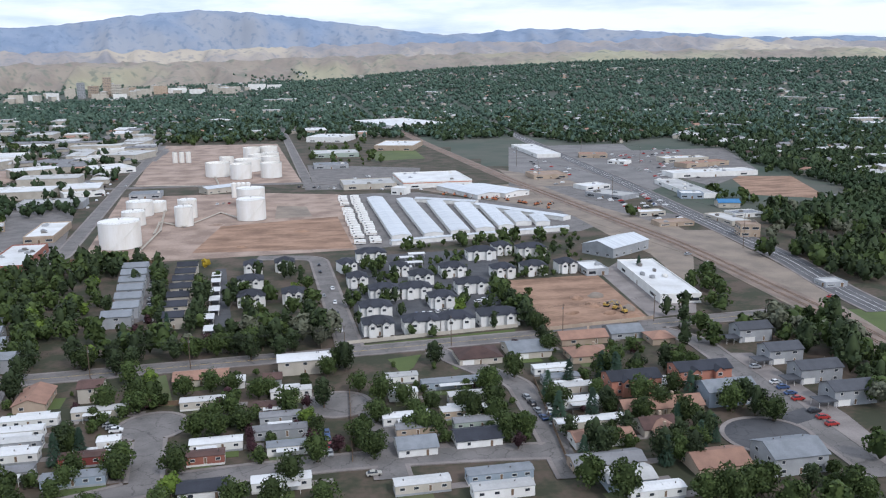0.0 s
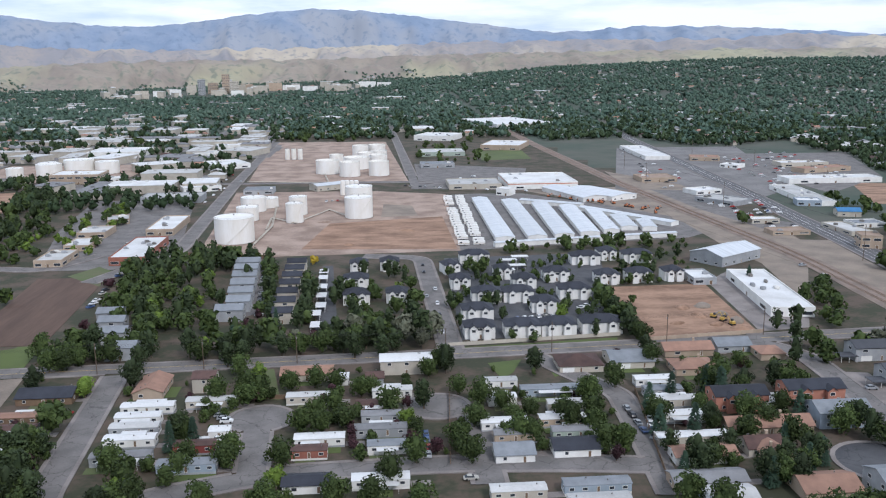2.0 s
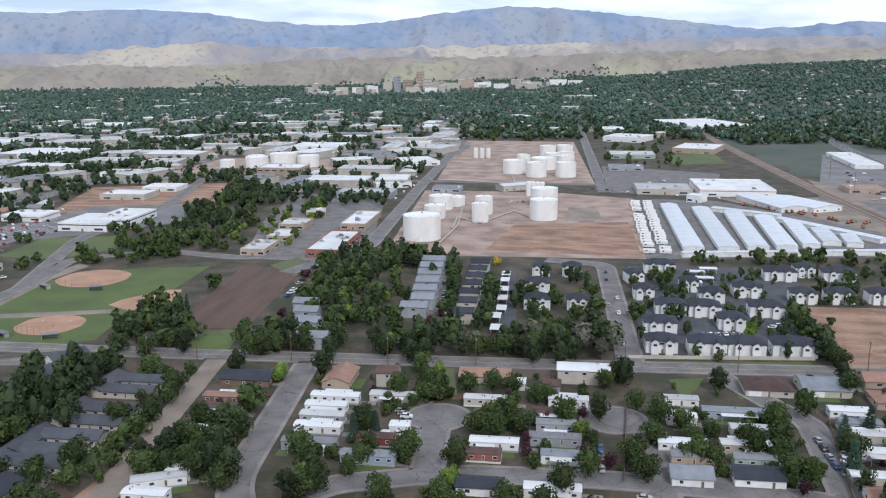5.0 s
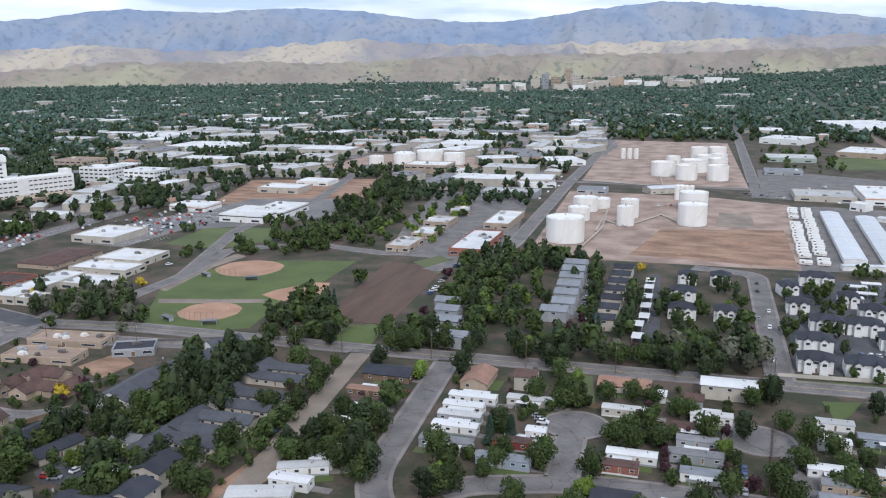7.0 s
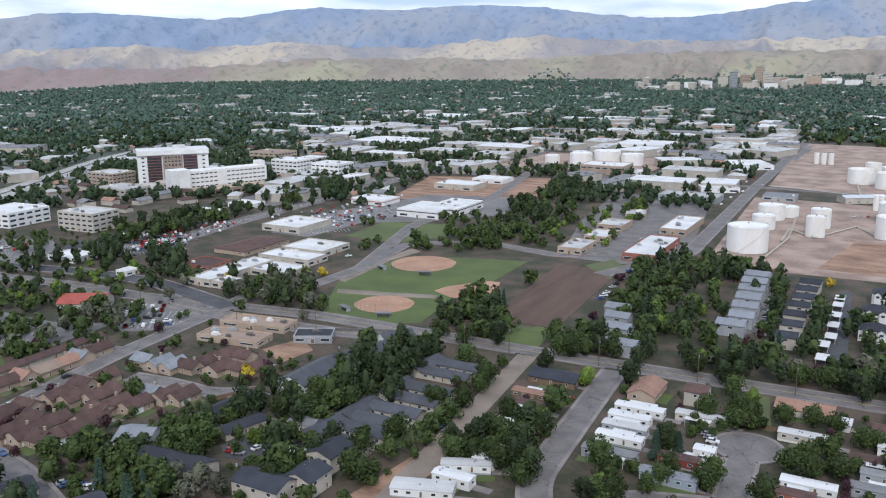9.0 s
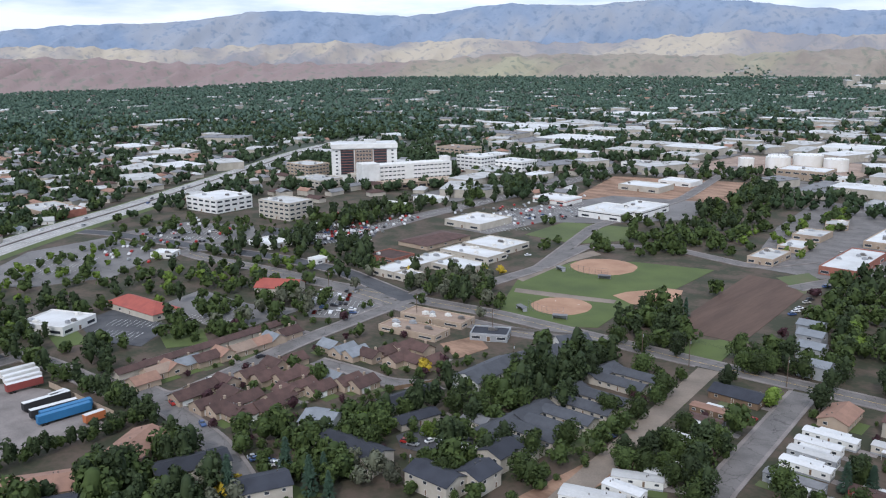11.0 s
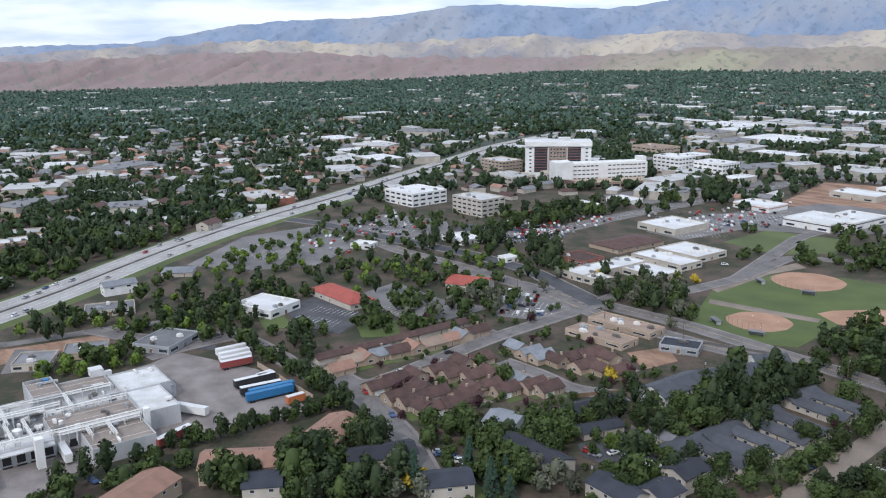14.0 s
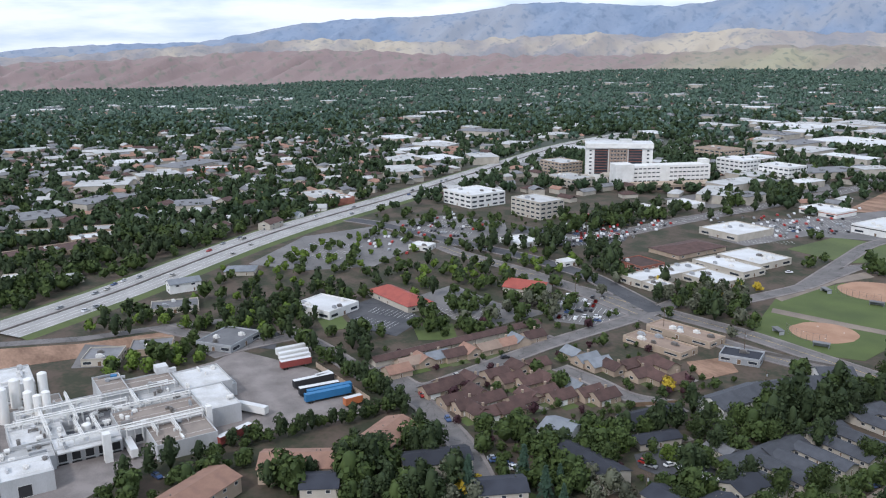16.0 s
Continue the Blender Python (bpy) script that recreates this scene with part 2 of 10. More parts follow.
for key, size, dark in (("asphalt", 0.11, 0.55), ("asphalt_dark", 0.14, 0.6), ("lot", 0.07, 0.7)):
    # sealed cracks: a dark network over the paving
    n, l = M[key].node_tree.nodes, M[key].node_tree.links
    b = n["Principled BSDF"]
    vo, no, mp, tc = n.new("ShaderNodeTexVoronoi"), n.new("ShaderNodeTexNoise"), n.new("ShaderNodeMapRange"), n.new("ShaderNodeTexCoord")
    vo.feature = "DISTANCE_TO_EDGE"
    vo.inputs["Scale"].default_value = size
    no.inputs["Scale"].default_value, no.inputs["Detail"].default_value = 0.35, 4
    mw = n.new("ShaderNodeVectorMath")
    mw.operation, mw.inputs[1].default_value = "MULTIPLY_ADD", (5, 5, 0)
    l.new(tc.outputs["Object"], no.inputs["Vector"])
    l.new(no.outputs["Color"], mw.inputs[0])
    l.new(tc.outputs["Object"], mw.inputs[2])
    l.new(mw.outputs[0], vo.inputs["Vector"])
    mp.inputs["From Max"].default_value, mp.inputs["To Min"].default_value = 0.022, dark
    l.new(vo.outputs["Distance"], mp.inputs["Value"])
    hs = n.new("ShaderNodeHueSaturation")
    l.new(b.inputs["Base Color"].links[0].from_socket, hs.inputs["Color"])
    l.new(mp.outputs["Result"], hs.inputs["Value"])
    l.new(hs.outputs["Color"], b.inputs["Base Color"])
for i, c in enumerate([(0.7, 0.7, 0.7), (0.3, 0.31, 0.32), (0.03, 0.03, 0.035), (0.35, 0.03, 0.025), (0.05, 0.09, 0.2), (0.42, 0.4, 0.36)]):
    M["car%d" % i] = mat("car_paint_" + ("white", "silver", "black", "red", "blue", "beige")[i], c, tuple(v * 0.9 for v in c), 0.3, 0.5, 4, 0)

# ---- builders ----
def pydata(name, verts, faces, mats, idx=None, smooth=False):
    me = bpy.data.meshes.new(name)
    me.from_pydata(verts, [], faces)
    for m in mats if isinstance(mats, (list, tuple)) else [mats]:
        me.materials.append(M[m] if isinstance(m, str) else m)
    if idx is not None:
        me.polygons.foreach_set("material_index", idx)
    if smooth:
        me.polygons.foreach_set("use_smooth", [True] * len(me.polygons))
    me.update()
    return me


def empty(name, x, y, rot=0, z=0.0):
    ob = new(name)
    ob.empty_display_size = 0.5
    ob.matrix_basis = pose(x, y, z, 0, 0, rot)
    return ob


def part(name, me, parent, label="", m=None):
    """Links a mesh as one object under a thing or a part."""
    ob = new(name, me)
    ob.parent = parent
    if m is not None:
        ob.matrix_basis = m
    if label:
        tagged(ob, label)
    return ob


BOX_F = [(0, 3, 2, 1), (4, 5, 6, 7), (0, 1, 5, 4), (1, 2, 6, 5), (2, 3, 7, 6), (3, 0, 4, 7)]


def solid(boxes):
    """Vertices and faces of boxes (cx, cy, z0, sx, sy, sz)."""
    v, f = [], []
    for cx, cy, z0, sx, sy, sz in boxes:
        k = len(v)
        for z in (z0, z0 + sz):
            v += [(cx - sx / 2, cy - sy / 2, z), (cx + sx / 2, cy - sy / 2, z), (cx + sx / 2, cy + sy / 2, z), (cx - sx / 2, cy + sy / 2, z)]
        f += [tuple(i + k for i in q) for q in BOX_F]
    return v, f


def box_mesh(name, boxes, m):
    v, f = solid(boxes)
    return pydata(name, v, f, m)


def cyl(cx, cy, z0, r, h, n=16, r2=None, cap=True):
    r2 = r if r2 is None else r2
    v = [(cx + math.cos(2 * math.pi * i / n) * q, cy + math.sin(2 * math.pi * i / n) * q, z) for q, z in ((r, z0), (r2, z0 + h)) for i in range(n)]
    f = [(i, (i + 1) % n, n + (i + 1) % n, n + i) for i in range(n)]
    if cap:
        f += [tuple(range(n - 1, -1, -1)), tuple(range(n, 2 * n))]
    return v, f


def rod(a, b, r, n=6):
    """A round bar from a to b."""
    a, b = Vector(a), Vector(b)
    d = (b - a).normalized()
    s = d.orthogonal().normalized()
    t = d.cross(s)
    v = [tuple(p + (s * math.cos(2 * math.pi * i / n) + t * math.sin(2 * math.pi * i / n)) * r) for p in (a, b) for i in range(n)]
    f = [(i, (i + 1) % n, n + (i + 1) % n, n + i) for i in range(n)] + [tuple(range(n - 1, -1, -1)), tuple(range(n, 2 * n))]
    return v, f


def joined(name, pieces, m, smooth=False):
    v, f = [], []
    for pv, pf in pieces:
        k = len(v)
        v += pv
        f += [tuple(i + k for i in q) for q in pf]
    return pydata(name, v, f, m, None, smooth)


# where nothing may grow: a raster of 3 m cells
OX, OY, OC = -1500, -150, 3.0
occ = np.zeros((1000, 1000), bool)


street = np.zeros((1000, 1000), bool)


def mark(poly, grid=None):
    p = np.array(poly, float)
    x0, y0 = np.maximum(((p.min(0) - (OX, OY)) / OC).astype(int) - 1, 0)
    x1, y1 = np.minimum(((p.max(0) - (OX, OY)) / OC).astype(int) + 2, 999)
    if x1 <= x0 or y1 <= y0:
        return
    gx, gy = np.meshgrid(OX + (np.arange(x0, x1) + 0.5) * OC, OY + (np.arange(y0, y1) + 0.5) * OC, indexing="ij")
    inside = np.zeros(gx.shape, bool)
    for (ax, ay), (bx, by) in zip(p, np.roll(p, -1, 0)):
        c = (ay > gy) != (by > gy)
        inside ^= c & (gx < (bx - ax) * (gy - ay) / (by - ay + 1e-9) + ax)
    grid = occ if grid is None else grid
    grid[x0:x1, y0:y1] |= inside


def free(x, y):
    i, j = int((x - OX) / OC), int((y - OY) / OC)
    return not (0 <= i < 1000 and 0 <= j < 1000 and occ[i, j])


def off_street(x, y, s=1.0):
    """Whether no street runs just north of a planting place (gardens back onto the streets there)."""
    d = math.hypot(x, y)
    for k in (4, 8, 12) if d < 430 else ():
        i, j = int((x * (1 + k * s / d) - OX) / OC), int((y * (1 + k * s / d) - OY) / OC)
        if 0 <= i < 1000 and 0 <= j < 1000 and street[i, j]:
            return False
    return True


LAY = [0, 0]


def slab(name, poly, m, z=0.06, label="", keep=True):
    """A thin raised sheet of ground with skirts down to the soil."""
    LAY[0] += 1
    z += 0.0015 * (LAY[0] % 90)
    n = len(poly)
    v = [(x, y, z) for x, y in poly] + [(x, y, -0.3) for x, y in poly]
    f = [tuple(range(n))] + [(i, i + n, (i + 1) % n + n, (i + 1) % n) for i in range(n)]
    me = pydata(name, v, f, m)
    ob = new(name, me)
    if me.polygons[0].normal.z < 0:
        me.flip_normals()
    tagged(ob, label or name.replace("_", " "), name.replace("_", " "), kind="structure")
    if keep:
        mark(poly)
    return ob


def ribbon(pts, w, off=0.0):
    """The two edges of a band of width w along pts, shifted sideways by off."""
    p = [Vector((*q, 0)) for q in pts]
    left, right = [], []
    for i, q in enumerate(p):
        d = (p[min(i + 1, len(p) - 1)] - p[max(i - 1, 0)]).normalized()
        s = Vector((-d.y, d.x, 0))
        left.append(tuple((q + s * (off + w / 2))[:2]))
        right.append(tuple((q + s * (off - w / 2))[:2]))
    return left, right


def dense(pts, step=12):
    """Round off a line's bends."""
    if len(pts) < 3:
        return pts
    p = [Vector((*q, 0)) for q in pts]
    out = [pts[0]]
    for i in range(1, len(p) - 1):
        a, b, c = p[i - 1], p[i], p[i + 1]
        r = min(step, (b - a).length * 0.45, (c - b).length * 0.45)
        s, e = b + (a - b).normalized() * r, b + (c - b).normalized() * r
        for k in range(7):
            t = k / 6
            out.append(tuple(((1 - t) ** 2 * s + 2 * t * (1 - t) * b + t * t * e)[:2]))
    return out + [pts[-1]]


def road(pts, w, m="asphalt", z=0.05, label="worn grey asphalt street", kerb=True, walk_m=None, lines=0, name="road"):
    pts = dense(pts)
    LAY[1] += 1
    z = 0.2 + 0.004 * LAY[1]
    l, r = ribbon(pts, w)
    n = len(l)
    v = [(x, y, z) for x, y in l + r]
    f = [(i, n + i, n + i + 1, i + 1) for i in range(n - 1)]
    ob = tagged(new(name, pydata(name, v, f, m)), label, "road", kind="structure")
    mark(l + r[::-1])
    mark(l + r[::-1], street)
    ROADS.append((pts, w, z, kerb, lines))
    return ob


ROADS = []


def finer(pts, step=3.0):
    out = []
    for (x0, y0), (x1, y1) in zip(pts, pts[1:]):
        k = max(1, int(math.hypot(x1 - x0, y1 - y0) / step))
        out += [(x0 + (x1 - x0) * i / k, y0 + (y1 - y0) * i / k) for i in range(k)]
    return out + [pts[-1]]


def finish_roads():
    """Kerbs, and painted lines, left open where streets meet."""
    near = [(np.array(finer(p)), w) for p, w, *_ in ROADS]
    for k, (pts, w, z, kerb, lines) in enumerate(ROADS):
        fine = finer(pts, 4.0)
        if max(math.hypot(*q) for q in fine) > 1300:
            fine = pts
        n = len(fine)

        def strip(name, sw, off, top, low, m, label, margin):
            a, b = ribbon(fine, sw, off)
            v, f = [(x, y, top) for x, y in a + b], []
            if low is not None:
                v += [(x, y, low) for x, y in a + b]
            for i in range(n - 1):
                c = np.array([(a[i][0] + b[i + 1][0]) / 2, (a[i][1] + b[i + 1][1]) / 2])
                if any(j != k and np.min(np.abs(q - c).sum(1)) < 60 and np.min(np.hypot(*(q - c).T)) < ow / 2 + margin for j, (q, ow) in enumerate(near)):
                    continue
                if any(math.hypot(c[0] - dx, c[1] - dy) < dr for dx, dy, dr in DISCS):
                    continue
                f.append((i, n + i, n + i + 1, i + 1))
                if low is not None:
                    f += [(i, i + 1, 2 * n + i + 1, 2 * n + i), (n + i, 3 * n + i, 3 * n + i + 1, n + i + 1)]
            if f:
                tagged(new(name, pydata(name, v, f, m)), label, name.replace("_", " "), kind="structure")

        if kerb:
            for side in (1, -1):
                strip("kerb", 1.4, side * (w / 2 + 0.7), z + 0.11, -0.1, "concrete", "pale concrete kerb along the street", 0.6)
        if lines == 1:
            for o in (0.16, -0.16):
                strip("lane_marking", 0.14, o, z + 0.008, None, "yellow", "yellow centre line on the street", 0.0)
        elif lines == 2:
            for o in (w / 4, -w / 4, 0.2, -0.2):
                strip("lane_marking", 0.16, o, z + 0.008, None, "white_paint", "white lane lines on the avenue", 0.0)


DISCS = []


def plot(x, y, L, W, rot, seed):
    """A drive and a strip of lawn beside a home."""
    rnd = random.Random(seed)
    c, s = math.cos(radians(rot)), math.sin(radians(rot))
    for name, m, label, a, b, sl, sw in (("driveway", "concrete", "pale concrete driveway beside a home", L / 2 + 3.2, rnd.uniform(-0.2, 0.2) * W, 6.0, 3.2), ("lawn", "turf" if rnd.random() < 0.5 else "grass", "small lawn beside a home", rnd.uniform(-0.2, 0.2) * L, -W / 2 - 2.2, L * rnd.uniform(0.5, 0.9), 4.0)):
        if rnd.random() < 0.85:
            slab(name, corners(x + c * a - s * b, y + s * a + c * b, sl, sw, rot, 0), m, 0.03, label, False)


# ---- buildings ----
WIN = {}


def window_mesh(w, h, kind="window"):
    """A frame with a sunk pane (or a panelled door), facing -y, standing 4 cm proud of the wall."""
    key = (round(w, 1), round(h, 1), kind)
    if key not in WIN:
        t = 0.1
        v = [(-w / 2, 0.02, 0), (w / 2, 0.02, 0), (w / 2, 0.02, h), (-w / 2, 0.02, h)]
        v += [(a, -0.06, b) for a, _, b in v[:4]]
        v += [(a * (1 - 2 * t / w), -0.06, t + b * (1 - 2 * t / h)) for a, _, b in v[:4]]
        v += [(a, -0.01, b) for a, _, b in v[8:12]]
        f = [(k + i, k + (i + 1) % 4, k + 4 + (i + 1) % 4, k + 4 + i) for k in (0, 4, 8) for i in range(4)] + [(12, 13, 14, 15)]
        WIN[key] = pydata(kind, v, f, ["trim", {"window": "glass", "door": "wood", "garage_door": "wall_white", "dock_door": "dark"}[kind]], [0] * 12 + [1])
    return WIN[key]


def put_openings(root, L, W, side, items):
    """items: (kind, s along the wall from its middle, sill z, w, h); side 0 front -y, 1 right, 2 back, 3 left."""
    if root.parent is None and root.location.length > 260:
        # far walls turned to the north are blank
        a = root.matrix_basis.to_euler().z + (-math.pi / 2, 0, math.pi / 2, math.pi)[side]
        if math.cos(a) * root.location.x + math.sin(a) * root.location.y > 0.2 * root.location.length:
            return
    for kind, s, z, w, h in items:
        if side == 0:
            m = pose(s, -W / 2, z)
        elif side == 2:
            m = pose(-s, W / 2, z, 0, 0, 180)
        elif side == 1:
            m = pose(L / 2, s, z, 0, 0, 90)
        else:
            m = pose(-L / 2, -s, z, 0, 0, -90)
        part(kind, window_mesh(w, h, kind), root, m=m)


def corners(x, y, L, W, rot, grow=1.0):
    c, s = math.cos(radians(rot)), math.sin(radians(rot))
    return [(x + c * a - s * b, y + s * a + c * b) for a, b in ((-L / 2 - grow, -W / 2 - grow), (L / 2 + grow, -W / 2 - grow), (L / 2 + grow, W / 2 + grow), (-L / 2 - grow, W / 2 + grow))]


def gable_roof(L, W, h, rise, over=0.45, t=0.18, hip=False):
    """A roof of two (gable) or four (hip) thick slopes, ridge along x, eaves at h."""
    a, b = L / 2 + over, W / 2 + over
    dz = -over * rise / (W / 2)
    r = max(a - b, 0.2) if hip else a
    v = []
    for k in (0, t):
        v += [(-a, -b, h + dz + k), (a, -b, h + dz + k), (a, b, h + dz + k), (-a, b, h + dz + k), (-r, 0, h + rise + k), (r, 0, h + rise + k)]
    f = [(6, 7, 11, 10), (8, 9, 10, 11), (1, 0, 4, 5), (3, 2, 5, 4), (0, 1, 7, 6), (2, 3, 9, 8)]
    if hip:
        f += [(7, 8, 11), (9, 6, 10), (2, 1, 5), (0, 3, 4), (1, 2, 8, 7), (3, 0, 6, 9)]
    else:
        f += [(1, 5, 11, 7), (5, 2, 8, 11), (3, 4, 10, 9), (4, 0, 6, 10)]
    return v, f


def gable_wall(L, W, h, rise, hip=False):
    v, f = solid([(0, 0, -0.3, L, W, h + 0.3)])
    if not hip:
        k = len(v)
        v += [(-L / 2, -W / 2, h), (-L / 2, W / 2, h), (-L / 2, 0, h + rise), (L / 2, -W / 2, h), (L / 2, W / 2, h), (L / 2, 0, h + rise)]
        f += [(k, k + 2, k + 1), (k + 3, k + 4, k + 5), (k, k + 3, k + 5, k + 2), (k + 1, k + 2, k + 5, k + 4)]
    return v, f


def house(x, y, L, W, rot=0, h=2.8, rise=1.6, wall="wall_cream", roof="roof_brown", hip=False, storeys=1, name="house", label="", garage=0, seed=0, chimney=0, group="", skylights=0, z=0.0, porch=0):
    """A house with pitched roof; L runs along its ridge."""
    rnd = random.Random(int(x * 7 + y * 13) + seed)
    root = empty(name, x, y, rot, z)
    tagged(root, label or "%s with %s pitched roof" % (name.replace("_", " "), roof.replace("roof_", "")), name.replace("_", " "), group)
    H = h * storeys
    part("wall", pydata("wall", *gable_wall(L, W, H, rise, hip), wall), root)
    part("roof", pydata("roof", *gable_roof(L, W, H, rise, hip=hip), roof), root)
    for side, ln in ((0, L), (1, W), (2, L), (3, W)):
        far = math.hypot(x, y) > 330
        n = max(1, int(ln / (7.0 if far else 5.0)))
        it = []
        if (far and side == 2) or (far and name == 'garage_block'):
            continue
        for st in range(storeys):
            for i in range(n):
                s = (i + 0.5) / n * ln - ln / 2 + rnd.uniform(-0.3, 0.3)
                if st == 0 and side == 0 and i == n // 2:
                    it.append(("door", s, 0.1, 1.0, 2.1))
                elif st == 0 and garage and side == garage - 1 and i == 0 and ln > 6:
                    it.append(("garage_door", s + 0.8, 0.02, 4.6, 2.2))
                elif rnd.random() < 0.8:
                    it.append(("window", s, h * st + 1.0, (2.2 if far else rnd.choice((1.2, 1.6))), 1.2))
        put_openings(root, L, W, side, it)
    if chimney:
        part("chimney", box_mesh("chimney", [(L * 0.18, W * 0.14, H + rise * 0.4, 0.8, 0.7, rise * 0.6 + 0.9), (L * 0.18, W * 0.14, H + rise + 0.85, 0.95, 0.85, 0.12)], "wall_tan"), root)
    for i in range(rnd.randint(1, 3) if math.hypot(x, y) < 330 else 0):
        vx, vy = rnd.uniform(-0.4, 0.4) * L, rnd.uniform(0.1, 0.3) * W
        part("roof_vent", joined("roof_vent", [cyl(vx, vy, H + rise * (1 - 2 * vy / W) - 0.1, 0.18, 0.8, 8)], "steel"), root)
    for i in range(porch):
        # projecting gabled bay on the front
        s = ((i + 0.5) / porch - 0.5) * L * 0.9
        bay = part("gabled_bay", pydata("gabled_bay", *gable_wall(3.4, 3.2, H - 0.1, 1.3), wall), root, m=pose(s, -W / 2 - 0.2, 0, 0, 0, 90))
        part("bay_roof", pydata("bay_roof", *gable_roof(3.6, 3.2, H - 0.1, 1.3, 0.3), roof), bay)
        part("window", window_mesh(1.8, 1.3), bay, m=pose(-1.7, 0, h + 0.8 if storeys > 1 else 0.9, 0, 0, -90))
    for i in range(skylights):
        s = ((i + 0.5) / skylights - 0.5) * L * 0.85
        vy = -W * 0.22
        ang = math.degrees(math.atan2(rise, W / 2))
        part("skylight", box_mesh("skylight", [(0, 0, 0, 0.9, 1.3, 0.2)], "roof_white"), root, m=pose(s, vy, H + rise * (1 + 2 * vy / W) + 0.2, ang))
    mark(corners(x, y, L, W, rot))
    if math.hypot(x, y) < 400 and storeys == 1:
        plot(x, y, L, W, rot, int(x + y))
    return root


def mobile_home(x, y, L, W=4.6, rot=0, wall="wall_white", roof="roof_white", awning=0, label=""):
    """A single-wide home: skirted box, low ribbed metal roof, strip windows, an awning on posts at one side."""
    rnd = random.Random(int(x * 11 + y * 5))
    root = empty("mobile_home", x, y, rot)
    tagged(root, label or "%s single-wide mobile home with low %s roof" % (wall.replace("wall_", ""), roof.replace("roof_", "")), "mobile home", "mobile homes in the park")
    h, rise = 3.1, 0.45
    part("wall", pydata("wall", *gable_wall(L, W, h, rise), wall), root)
    part("skirting", box_mesh("skirting", [(0, 0, -0.2, L + 0.06, W + 0.06, 0.85)], "wall_grey" if rnd.random() < 0.5 else "trim"), root)
    part("roof", pydata("roof", *gable_roof(L, W, h, rise, 0.2, 0.1), roof), root)
    n = int(L / 0.9)
    tagged(part("roof_seam", joined("roof_seam", [solid([((i + 0.5) / n * L - L / 2, 0, h + rise + 0.02, 0.07, W * 0.3, 0.1)]) for i in range(0, n, 2)], roof), root), kind="stuff")
    for side, ln in ((0, L), (2, L), (1, W), (3, W)):
        k = max(1, int(ln / 3.4))
        it = [("door" if (i == k // 2 and side in (0, 2)) else "window", (i + 0.5) / k * ln - ln / 2, 0.7 if (i == k // 2 and side in (0, 2)) else 1.5, 0.9 if (i == k // 2 and side in (0, 2)) else 1.5, 2.0 if (i == k // 2 and side in (0, 2)) else 1.0) for i in range(k)]
        put_openings(root, L + 0.02, W + 0.02, side, it if side != 2 else it[::2])
    if awning:
        s = 1 if awning > 0 else -1
        aw, al = 2.8, L * rnd.uniform(0.4, 0.7)
        part("awning", box_mesh("awning", [(0, s * (W / 2 + aw / 2 + 0.2), 2.65, al, aw, 0.1)], "roof_white"), root)
        for q in (-0.48, 0, 0.48):
            part("awning_post", box_mesh("awning_post", [(q * al, s * (W / 2 + aw), 0, 0.1, 0.1, 2.66)], "trim"), root)
    for i in range(2):
        part("roof_vent", joined("roof_vent", [cyl(rnd.uniform(-0.4, 0.4) * L, rnd.uniform(-0.2, 0.2) * W, h + rise * 0.7, 0.18, 0.6, 8)], "steel"), root)
    mark(corners(x, y, L, W, rot, 0.6))
    plot(x, y, L, W, rot, int(x * 3 + y))
    return root


